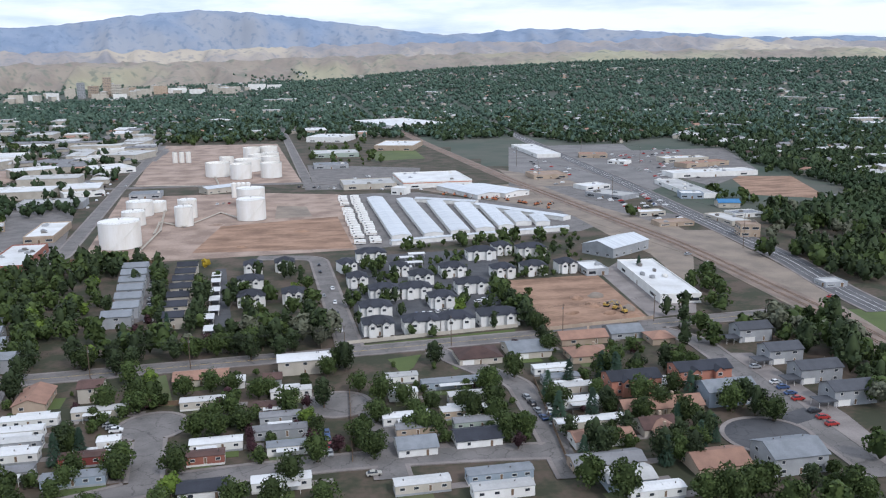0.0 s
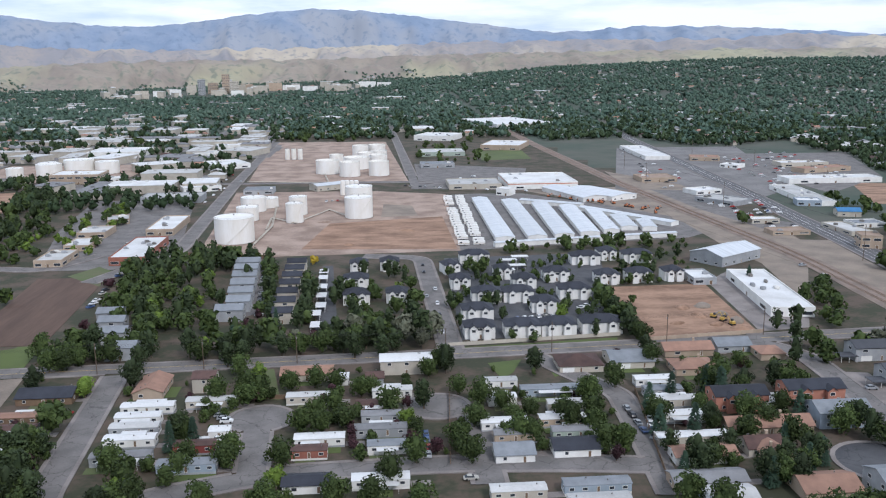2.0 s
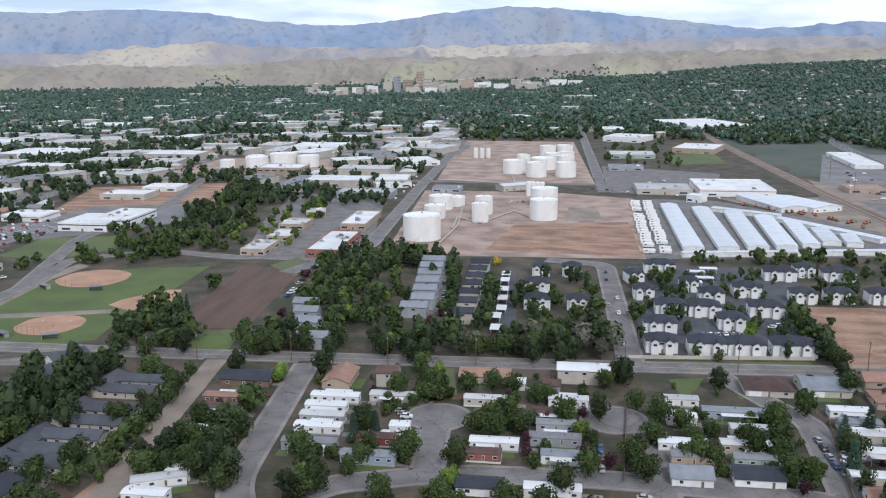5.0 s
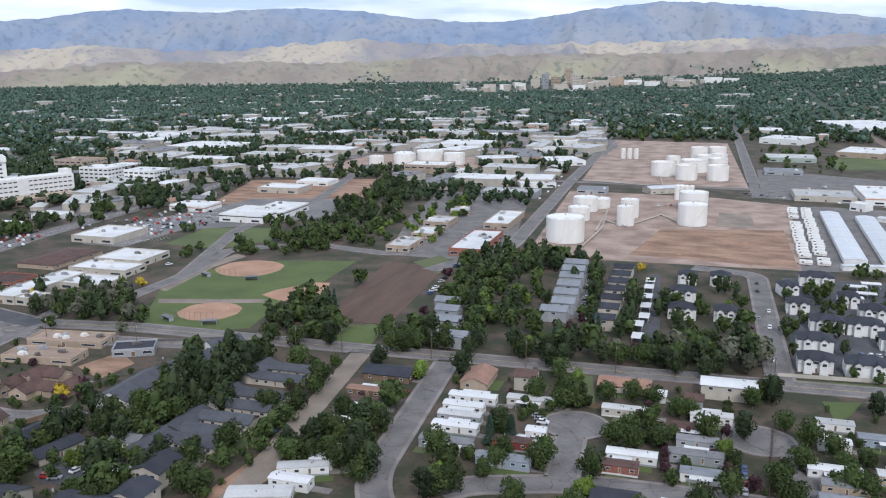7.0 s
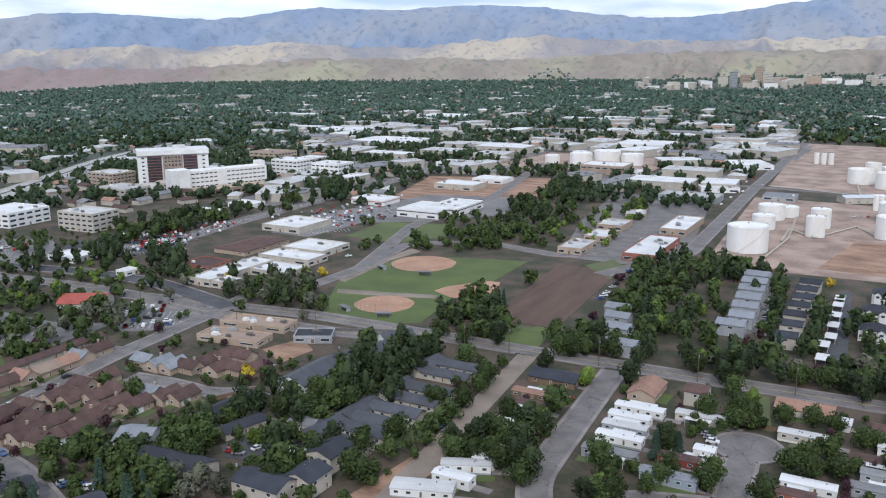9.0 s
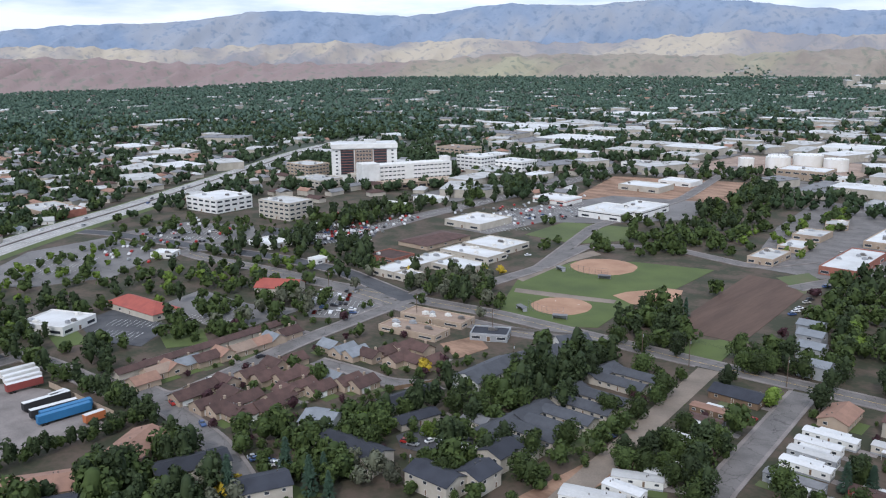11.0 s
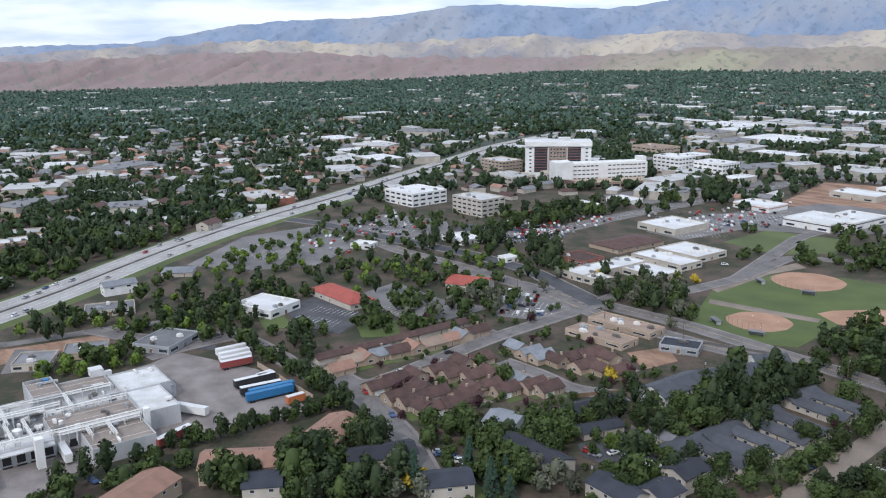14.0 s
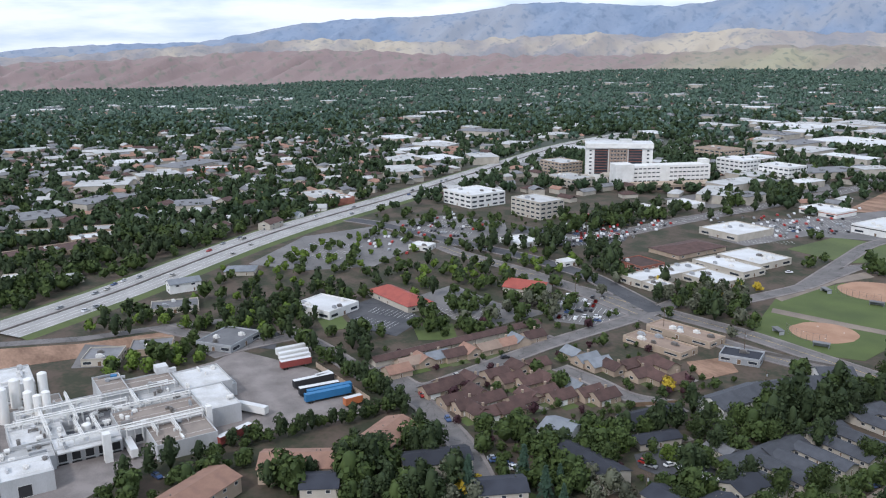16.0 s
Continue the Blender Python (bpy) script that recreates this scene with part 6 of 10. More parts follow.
flat_building(-198, 610, 19.3, 26, 0, h=5, wall='wall_tan', roof='roof_pale', units=3)
flat_building(-197.3, 660.2, 15.8, 22, 15, h=5, wall='wall_tan', roof='roof_pale', units=3)
flat_building(-177.6, 758, 51.1, 26, 0, h=7, wall='wall_grey', roof='roof_pale', units=2)
flat_building(-166.4, 819, 34.9, 20, 21.5, h=6, wall='wall_white', roof='roof_white', units=2)
flat_building(-108.5, 796.6, 26.9, 22, 0, h=5, wall='wall_grey', roof='roof_slate', units=1)
flat_building(-174.5, 1008.1, 42.5, 50, 26.3, h=7, wall='wall_white', roof='roof_white', units=5)
flat_building(-210.5, 1131.9, 51.4, 30, 19.1, h=7, wall='wall_white', roof='roof_pale', units=2)
flat_building(-201.6, 1230.8, 43.9, 30, 16.8, h=7, wall='wall_white', roof='roof_white', units=2)
flat_building(-334.3, 1155.8, 69.1, 60.0, 0, h=10, wall='wall_white', roof='roof_white', units=5)
flat_building(-302.3, 896.6, 48.1, 36.4, 0, h=9, wall='wall_tan', roof='roof_white', units=5, storeys=2)
flat_building(-268, 897.9, 17.4, 16, 26.7, h=5, wall='wall_white', roof='roof_white', units=1)
flat_building(-405.2, 1189.2, 40.6, 30.7, 0, h=8, wall='wall_cream', roof='roof_white', units=2)
flat_building(91.5, 812.6, 49.7, 40, 0, h=6, wall='wall_cream', roof='roof_pale', units=3)
flat_building(154.3, 820.8, 65.6, 70, 0, h=9, wall='wall_white', roof='roof_white', units=7, band='orange')
flat_building(114.6, 757.1, 12.6, 14, -33.3, h=8, wall='wall_white', roof='roof_white', units=0)
flat_building(83, 1102.8, 56.9, 45, 0, h=7, wall='wall_green', roof='roof_pale', units=3)
flat_building(68, 972.8, 38, 25, 0, h=6, wall='wall_grey', roof='roof_slate', units=3)
flat_building(95.1, 1324.1, 58.5, 60, -23.1, h=10, wall='wall_white', roof='roof_white', units=6)
flat_building(177, 1178, 53.2, 75, -20.1, h=9, wall='wall_tan', roof='roof_white', units=4)
flat_building(240.5, 1610.4, 119, 170, 19.7, h=10, wall='wall_white', roof='roof_white', units=9)
house(172.7, 742.8, 70, 23.5, 108.9, h=4, rise=1.5, wall='wall_white', roof='roof_metal', name='warehouse')
house(196.9, 740.8, 60, 28.6, 117.9, h=4, rise=1.5, wall='wall_white', roof='roof_metal', name='warehouse')
house(-44.4, 813.6, 37.2, 16, 32.9, h=5, rise=1.5, wall='wall_cream', roof='roof_metal', name='shed')
slab('field_lawn', [(125.7, 1028), (188.1, 1035.6), (192.9, 1147.8), (135.1, 1137.7)], 'meadow')
house(207.1, 487.5, 38, 22.6, 32.9, h=6, rise=3, wall='wall_grey', roof='roof_metal', name='warehouse', label='grey metal warehouse with broad pale roof')
flat_building(195.9, 406.6, 74.4, 20.3, -96.8, h=6, wall='wall_white', roof='roof_white', units=5, label='long white warehouse with flat white roof')
flat_building(173.1, 440.9, 12.6, 20, 0, h=5, wall='wall_grey', roof='roof_white', units=1)
flat_building(275.1, 830.2, 35.1, 30, 0, h=6, wall='wall_tan', roof='roof_tan', units=2)
flat_building(288, 690.5, 37.4, 26, -56.6, h=5, wall='wall_grey', roof='roof_pale', units=3)
flat_building(290.4, 743.4, 27, 20, 16.1, h=5, wall='wall_white', roof='roof_white', units=1)
flat_building(281.2, 600, 20.8, 12, 0, h=4, wall='wall_cream', roof='roof_white', units=1)
flat_building(280.1, 558.9, 26.5, 14, 0, h=4, wall='wall_tan', roof='roof_tan', units=1)
flat_building(365.2, 709.5, 94.8, 22, -95.9, h=5, wall='wall_white', roof='roof_pale', units=5)
flat_building(351.5, 671.2, 18.9, 16, -15.4, h=6, wall='wall_blue', roof='roof_white', units=1)
house(357.6, 620.8, 16.8, 14, -15.2, h=4, rise=2, wall='wall_cream', roof='blue_box', name='shop', label='small shop with bright blue metal roof')
flat_building(347.4, 579.6, 22.5, 16, 0, h=4, wall='wall_white', roof='roof_slate', units=1)
flat_building(324.7, 562.8, 35.9, 16, -85.7, h=4, wall='wall_cream', roof='roof_pale', units=2)
flat_building(310.8, 512, 12.9, 14, -14.4, h=8, wall='wall_tan', roof='roof_tan', units=1, storeys=2)
flat_building(438.8, 799.6, 92.9, 25, 0, h=6, wall='wall_white', roof='roof_white', units=6)
flat_building(470.6, 876, 61, 20, 14.6, h=6, wall='wall_tan', roof='roof_terra', units=3)
flat_building(471.1, 923.2, 54.3, 22, 0, h=6, wall='wall_cream', roof='roof_white', units=5)
flat_building(387.9, 993.2, 33.7, 24, -16.7, h=6, wall='wall_tan', roof='roof_terra', units=1)
flat_building(392.1, 920.2, 20.9, 18, -48.3, h=5, wall='wall_white', roof='roof_white', units=1)
flat_building(337.1, 1066.1, 130.9, 30, -92.4, h=6, wall='wall_white', roof='roof_white', units=2)
flat_building(480.7, 630.2, 44.7, 14, 0, h=4, wall='wall_grey', roof='roof_grey', units=0)
flat_building(282.1, 383.2, 12.5, 10, 0, h=3, wall='wall_grey', roof='roof_pale', units=0)

# ---- mobile home park and apartments ----
mobile_home(-80.9, 284.4, 17.7, 4.8, 0, wall='wall_white', roof='roof_white', awning=1)
mobile_home(-81.9, 275.6, 14.8, 4.8, 0, wall='wall_white', roof='roof_white', awning=-1)
mobile_home(-80.8, 266.9, 15.5, 4.8, 0, wall='wall_grey', roof='roof_pale', awning=0)
mobile_home(-79.8, 257.8, 15.9, 4.8, 0, wall='wall_white', roof='roof_white', awning=1)
mobile_home(-79.2, 245.7, 17.9, 4.8, 0, wall='wall_grey', roof='roof_grey', awning=-1)
mobile_home(-58.2, 238.6, 17.2, 4.8, 0, wall='wall_blue', roof='roof_slate', awning=0)
mobile_home(-58.5, 251.5, 12.5, 4.8, 0, wall='wall_red', roof='roof_brown', awning=1)
mobile_home(-60, 287.5, 16.9, 4.8, 0, wall='wall_cream', roof='roof_pale', awning=-1)
mobile_home(-52.6, 261.5, 6.6, 4.8, 0, wall='wall_white', roof='roof_white', awning=0)
mobile_home(-121.9, 279, 13.6, 4.8, 0, wall='wood', roof='roof_terra', awning=1)
mobile_home(-119, 268.9, 13.1, 4.8, 0, wall='wall_grey', roof='roof_brown', awning=-1)
mobile_home(-120.8, 250.3, 10.7, 4.8, 0, wall='wall_white', roof='roof_white', awning=0)
mobile_home(-109.8, 229.4, 4.8, 4.1, 90, wall='wall_white', roof='roof_pale', awning=1)
mobile_home(-112.3, 221.9, 7.5, 4.8, 0, wall='wall_white', roof='roof_white', awning=-1)
mobile_home(-25.9, 288.2, 16.1, 4.8, 0, wall='wall_cream', roof='roof_pale', awning=0)
mobile_home(3.4, 291.2, 14.2, 4.8, 0, wall='wall_white', roof='roof_pale', awning=1)
mobile_home(-3.1, 279.2, 12.7, 4.8, 0, wall='wall_tan', roof='roof_brown', awning=-1)
mobile_home(-0.7, 269.2, 13.2, 4.8, 0, wall='wall_grey', roof='roof_grey', awning=0)
mobile_home(-0.9, 258.5, 16.8, 4.8, 0, wall='wall_grey', roof='roof_grey', awning=1)
mobile_home(1, 246.1, 12.2, 4.8, 0, wall='wall_white', roof='roof_slate', awning=-1)
mobile_home(-20.2, 253, 15.7, 4.8, 0, wall='wall_white', roof='roof_white', awning=0)
mobile_home(-22.8, 244.6, 10.9, 4.8, 0, wall='brick', roof='roof_brown', awning=1)
mobile_home(-1.2, 224.1, 16.3, 4.8, 0, wall='wall_white', roof='roof_white', awning=-1)
mobile_home(43.5, 296.3, 11.9, 4.8, 0, wall='wall_white', roof='roof_pale', awning=0)
mobile_home(41.7, 280.5, 9.9, 4.8, 0, wall='wall_white', roof='roof_white', awning=1)
mobile_home(61.4, 287.2, 23.8, 4.8, 0, wall='wall_blue', roof='roof_slate', awning=-1)
mobile_home(62.5, 273.2, 12.1, 4.8, 0, wall='wall_cream', roof='roof_pale', awning=0)
mobile_home(58.9, 260.7, 15.3, 4.8, 0, wall='wall_tan', roof='roof_pale', awning=1)
mobile_home(39.4, 259.7, 15.3, 4.8, 0, wall='wall_white', roof='roof_white', awning=-1)
mobile_home(41.4, 250.2, 13.4, 4.8, 0, wall='wall_tan', roof='roof_grey', awning=0)
mobile_home(60.6, 251.1, 14.3, 4.8, 0, wall='wall_green', roof='roof_grey', awning=1)
mobile_home(100.2, 292.8, 14.6, 4.8, 0, wall='wall_white', roof='roof_white', awning=-1)
mobile_home(100, 282.4, 13.6, 4.8, 0, wall='wall_grey', roof='roof_slate', awning=0)
mobile_home(101.4, 272.8, 16.7, 4.8, 0, wall='wall_cream', roof='roof_pale', awning=1)
mobile_home(99.5, 260, 18, 4.8, 0, wall='wall_white', roof='roof_white', awning=-1)
mobile_home(96.6, 243.3, 23.1, 4.8, 0, wall='wall_cream', roof='roof_white', awning=0)
mobile_home(59, 215.7, 18.8, 4.8, 0, wall='wall_blue', roof='roof_slate')
mobile_home(57.5, 206.8, 16.9, 4.8, 0, wall='wall_white', roof='roof_pale')
mobile_home(36.6, 214.1, 15.4, 4.8, 0, wall='wall_cream', roof='roof_pale')
mobile_home(97.3, 197, 15.9, 4.8, 0, wall='wall_white', roof='roof_white')
house(93, 206.1, 14.1, 9, 0, wall='wall_blue', roof='roof_pale', rise=1.2)
house(91, 216.2, 21, 8, 0, wall='wall_tan', roof='roof_grey', rise=1.3)
house(95.8, 232.2, 18.9, 8, 0, wall='wall_white', roof='roof_terra', rise=1.2)
house(-119.9, 300, 19.4, 11, 0, wall='wood', roof='roof_dark', rise=1.8, label='timber house with dark blue-black roof')
house(-84.2, 304.5, 17, 10.5, 90, wall='wall_tan', roof='roof_terra', rise=2, label='house with faded terracotta shingle roof')
house(-28.6, 313.5, 19.4, 10, 0, wall='wall_cream', roof='roof_terra', rise=1.6, label='long duplex with terracotta roof and white porch')
house(9.2, 316.7, 19.7, 9, 0, wall='wall_cream', roof='roof_white', storeys=2, rise=0.8, name='apartment_building', label='two-storey cream apartment block with pale roof')
house(-2.8, 305.9, 6.4, 7, 0, wall='wall_grey', roof='roof_brown', rise=1.2)
house(-65.3, 305.1, 8, 9, 0, wall='wall_cream', roof='roof_brown', storeys=2, rise=1.2, name='apartment_building')
house(-15.7, 306.2, 5.7, 6, 0, wall='wall_white', roof='roof_white', rise=0.4, name='shed')
house(39.2, 238.9, 11.9, 9, 0, wall='wall_white', roof='roof_slate', rise=1.8)
house(58.6, 240.8, 14.3, 9, 0, wall='wall_white', roof='roof_dark', rise=1.6)
house(-22.1, 224.7, 13.2, 7, 0, wall='wall_white', roof='roof_dark', rise=1.2)
house(76.8, 314.8, 17, 14, 0, wall='wall_cream', roof='roof_brown', hip=True, rise=2.4, garage=1)
house(97.8, 317.6, 17, 15, 0, wall='wall_cream', roof='roof_slate', hip=False, rise=2.2, garage=1)
house(124.5, 326.5, 20.2, 10, 0, wall='wall_tan', roof='roof_terra', rise=2, chimney=1)
house(119.9, 306.4, 16.4, 12, 0, wall='wall_tan', roof='roof_terra', rise=2, chimney=1, hip=True)
house(144.6, 330, 14.4, 11, 0, wall='wall_grey', roof='roof_slate', rise=2)
house(156, 318.8, 10, 10, 0, wall='wall_tan', roof='roof_terra', hip=True, rise=1.8)
house(122.6, 270.9, 18.7, 10, 0, wall='pink', roof='roof_dark', storeys=2, rise=1.8, porch=2, label='two-storey brick-pink duplex with dark roof')
house(150.7, 274.2, 20.5, 10, 0, wall='pink', roof='roof_dark', storeys=2, rise=1.8, porch=2, label='two-storey brick-pink duplex with dark roof')
house(134.1, 269.8, 8.5, 8, 0, wall='wall_white', roof='roof_pale', rise=0.8)
house(124, 250.8, 28, 9, 0, wall='wall_tan', roof='roof_terra', rise=2.2, chimney=1, label='long terracotta-roofed terrace of small homes')
house(115.7, 236.2, 11.2, 9, 0, wall='wall_cream', roof='roof_brown', rise=2.2, chimney=1)
house(116.8, 227.3, 13, 8.5, 90, wall='wall_tan', roof='roof_terra', rise=2.2, chimney=1)
house(150.1, 254.4, 17.8, 11, 0, wall='wall_blue', roof='roof_slate', storeys=2, rise=2.2)
house(142.9, 205.9, 16.7, 13, 0, wall='wall_grey', roof='roof_slate', storeys=2, rise=2.4, hip=False)
house(122, 209.7, 16.3, 12, 0, wall='wall_tan', roof='roof_terra', rise=2.2)
slab('duplex_drive', [(176.6, 298.4), (185.4, 296.4), (182.5, 233.4), (178.7, 210.2), (166.1, 194.4), (165.8, 221.4)], 'concrete', keep=False, label='concrete drives before the duplexes')
house(194.7, 313.4, 14.7, 9, 0, wall='wall_grey', roof='roof_dusk', storeys=2, rise=2, label='two-storey slate-roofed duplex with carports', garage=1)
carport(184.3, 310.3, 7, 5.5, 0, 'roof_dusk')
house(191.4, 286.6, 14.4, 9, 0, wall='wall_grey', roof='roof_dusk', storeys=2, rise=2, label='two-storey slate-roofed duplex with carports', garage=1)
carport(181.3, 283.2, 7, 5.5, 0, 'roof_dusk')
house(192.1, 265.6, 16.8, 9, 0, wall='wall_grey', roof='roof_dusk', storeys=2, rise=2, label='two-storey slate-roofed duplex with carports', garage=1)
carport(180.7, 262.7, 7, 5.5, 0, 'roof_dusk')
house(190.7, 244.9, 16.4, 9, 0, wall='wall_grey', roof='roof_dusk', storeys=2, rise=2, label='two-storey slate-roofed duplex with carports', garage=1)
carport(179.5, 241.8, 7, 5.5, 0, 'roof_dusk')
house(-106.1, 343.8, 12.2, 9, 0, wall='wall_grey', roof='roof_slate', storeys=2, rise=1.6, name='townhouse', label='grey townhouse with pale slate roof', group='stepped townhouses')
house(-114.7, 364.8, 10.7, 9, 0, wall='wall_grey', roof='roof_slate', storeys=2, rise=1.6, name='townhouse', label='grey townhouse with pale slate roof', group='stepped townhouses')
house(-120.5, 381.2, 11.2, 9, 0, wall='wall_grey', roof='roof_slate', storeys=2, rise=1.6, name='townhouse', label='grey townhouse with pale slate roof', group='stepped townhouses')
house(-125.5, 395.4, 11, 9, 0, wall='wall_grey', roof='roof_slate', storeys=2, rise=1.6, name='townhouse', label='grey townhouse with pale slate roof', group='stepped townhouses')
house(-70.6, 394.1, 12.7, 9, 0, wall='wall_grey', roof='roof_slate', storeys=2, rise=1.8, name='townhouse', label='grey townhouse with pale slate roof', group='stepped townhouses')
house(-68.7, 409, 11, 9, 0, wall='wall_grey', roof='roof_slate', storeys=2, rise=1.8, name='townhouse', label='grey townhouse with pale slate roof', group='stepped townhouses')
house(-70.2, 426.4, 11.9, 9, 0, wall='wall_grey', roof='roof_slate', storeys=2, rise=1.8, name='townhouse', label='grey townhouse with pale slate roof', group='stepped townhouses')
house(-71.6, 442.9, 11.9, 9, 0, wall='wall_grey', roof='roof_slate', storeys=2, rise=1.8, name='townhouse', label='grey townhouse with pale slate roof', group='stepped townhouses')
house(-73.1, 460.6, 12.6, 9, 0, wall='wall_grey', roof='roof_slate', storeys=2, rise=1.8, name='townhouse', label='grey townhouse with pale slate roof', group='stepped townhouses')
house(-74.5, 477, 12.7, 9, 0, wall='wall_grey', roof='roof_slate', storeys=2, rise=1.8, name='townhouse', label='grey townhouse with pale slate roof', group='stepped townhouses')
house(-75.8, 493.2, 13.2, 9, 0, wall='wall_grey', roof='roof_slate', storeys=2, rise=1.8, name='townhouse', label='grey townhouse with pale slate roof', group='stepped townhouses')
house(-45.5, 387.5, 8.9, 9, 0, wall='wall_cream', roof='roof_dark', storeys=2, rise=1.6, name='townhouse', label='cream townhouse with dark shingle roof', group='dark stepped townhouses')
house(-46.1, 406, 9.8, 9, 0, wall='wall_cream', roof='roof_dark', storeys=2, rise=1.6, name='townhouse', label='cream townhouse with dark shingle roof', group='dark stepped townhouses')
house(-46.6, 423.1, 10, 9, 0, wall='wall_cream', roof='roof_dark', storeys=2, rise=1.6, name='townhouse', label='cream townhouse with dark shingle roof', group='dark stepped townhouses')
house(-47, 440.4, 10, 9, 0, wall='wall_cream', roof='roof_dark', storeys=2, rise=1.6, name='townhouse', label='cream townhouse with dark shingle roof', group='dark stepped townhouses')
house(-47.2, 456.8, 10.1, 9, 0, wall='wall_cream', roof='roof_dark', storeys=2, rise=1.6, name='townhouse', label='cream townhouse with dark shingle roof', group='dark stepped townhouses')
house(-47.3, 472.9, 10.1, 9, 0, wall='wall_cream', roof='roof_dark', storeys=2, rise=1.6, name='townhouse', label='cream townhouse with dark shingle roof', group='dark stepped townhouses')
house(-47.5, 488.9, 10.6, 9, 0, wall='wall_cream', roof='roof_dark', storeys=2, rise=1.6, name='townhouse', label='cream townhouse with dark shingle roof', group='dark stepped townhouses')
carport(-29.3, 372.8, 9, 5, 90)
carport(-30.7, 391.3, 9, 5, 90)
carport(-29, 404.5, 9, 5, 90)
carport(-29.7, 422.9, 9, 5, 90)
carport(-30.3, 440.6, 9, 5, 90)
carport(-31, 459.8, 9, 5, 90)
carport(-31.3, 473.8, 9, 5, 90)
house(52.9, 413.2, 14.6, 10, 0, wall='wall_white', roof='roof_dark', storeys=2, rise=2.4, hip=True, porch=2, name='apartment_building', label='white two-storey apartment block with dark shingle roof', group='white apartment blocks', garage=0)
house(68.8, 412.7, 15.1, 10, 0, wall='wall_white', roof='roof_dark', storeys=2, rise=2.4, hip=True, porch=2, name='apartment_building', label='white two-storey apartment block with dark shingle roof', group='white apartment blocks', garage=0)
house(78.2, 393.4, 12.2, 10, 0, wall='wall_white', roof='roof_dark', storeys=2, rise=2.4, hip=True, porch=2, name='apartment_building', label='white two-storey apartment block with dark shingle roof', group='white apartment blocks', garage=0)
house(98.2, 414.9, 16.2, 10, 0, wall='wall_white', roof='roof_dark', storeys=2, rise=2.4, hip=True, porch=2, name='apartment_building', label='white two-storey apartment block with dark shingle roof', group='white apartment blocks', garage=0)
house(45, 383.5, 14.4, 10, 0, wall='wall_white', roof='roof_dark', storeys=2, rise=2.4, hip=True, porch=2, name='apartment_building', label='white two-storey apartment block with dark shingle roof', group='white apartment blocks', garage=0)
house(42.7, 357.2, 13.2, 10, 0, wall='wall_white', roof='roof_dark', storeys=2, rise=2.4, hip=True, porch=2, name='apartment_building', label='white two-storey apartment block with dark shingle roof', group='white apartment blocks', garage=0)
house(61.5, 356.8, 15.6, 10, 0, wall='wall_white', roof='roof_dark', storeys=2, rise=2.4, hip=True, porch=2, name='apartment_building', label='white two-storey apartment block with dark shingle roof', group='white apartment blocks', garage=0)
house(77.4, 357.1, 15.4, 10, 0, wall='wall_white', roof='roof_dark', storeys=2, rise=2.4, hip=True, porch=2, name='apartment_building', label='white two-storey apartment block with dark shingle roof', group='white apartment blocks', garage=0)
house(97, 358.2, 18, 10, 0, wall='wall_white', roof='roof_dark', storeys=2, rise=2.4, hip=True, porch=2, name='apartment_building', label='white two-storey apartment block with dark shingle roof', group='white apartment blocks', garage=0)
house(42.5, 441.1, 10.5, 10, 0, wall='wall_white', roof='roof_dark', storeys=2, rise=2.4, hip=True, porch=2, name='apartment_building', label='white two-storey apartment block with dark shingle roof', group='white apartment blocks', garage=0)
house(39.9, 473.7, 9.1, 10, 14.6, wall='wall_white', roof='roof_dark', storeys=2, rise=2.4, hip=True, porch=2, name='apartment_building', label='white two-storey apartment block with dark shingle roof', group='white apartment blocks', garage=0)
house(56.4, 497.9, 17.5, 10, 0, wall='wall_white', roof='roof_dark', storeys=2, rise=2.4, hip=True, porch=2, name='apartment_building', label='white two-storey apartment block with dark shingle roof', group='white apartment blocks', garage=0)
house(76.1, 437.9, 12.5, 10, 0, wall='wall_white', roof='roof_dark', storeys=2, rise=2.4, hip=True, porch=2, name='apartment_building', label='white two-storey apartment block with dark shingle roof', group='white apartment blocks', garage=0)
house(96.1, 451.1, 13.9, 10, 0, wall='wall_white', roof='roof_dark', storeys=2, rise=2.4, hip=True, porch=2, name='apartment_building', label='white two-storey apartment block with dark shingle roof', group='white apartment blocks', garage=0)
house(122.1, 442.2, 12.6, 10, 0, wall='wall_white', roof='roof_dark', storeys=2, rise=2.4, hip=True, porch=2, name='apartment_building', label='white two-storey apartment block with dark shingle roof', group='white apartment blocks', garage=0)
house(140.2, 443.9, 13.8, 10, 0, wall='wall_white', roof='roof_dark', storeys=2, rise=2.4, hip=True, porch=2, name='apartment_building', label='white two-storey apartment block with dark shingle roof', group='white apartment blocks', garage=0)
house(159.6, 445.7, 10.8, 10, 0, wall='wall_white', roof='roof_dark', storeys=2, rise=2.4, hip=True, porch=2, name='apartment_building', label='white two-storey apartment block with dark shingle roof', group='white apartment blocks', garage=0)
house(-11.8, 416, 13.1, 10, 0, wall='wall_white', roof='roof_dark', storeys=2, rise=2.4, hip=True, porch=2, name='apartment_building', label='white two-storey apartment block with dark shingle roof', group='white apartment blocks', garage=0)
house(8.4, 417.4, 10.8, 10, 0, wall='wall_white', roof='roof_dark', storeys=2, rise=2.4, hip=True, porch=2, name='apartment_building', label='white two-storey apartment block with dark shingle roof', group='white apartment blocks', garage=0)
house(-11.8, 483.5, 10, 10, 0, wall='wall_white', roof='roof_dark', storeys=2, rise=2.4, hip=True, porch=2, name='apartment_building', label='white two-storey apartment block with dark shingle roof', group='white apartment blocks', garage=0)
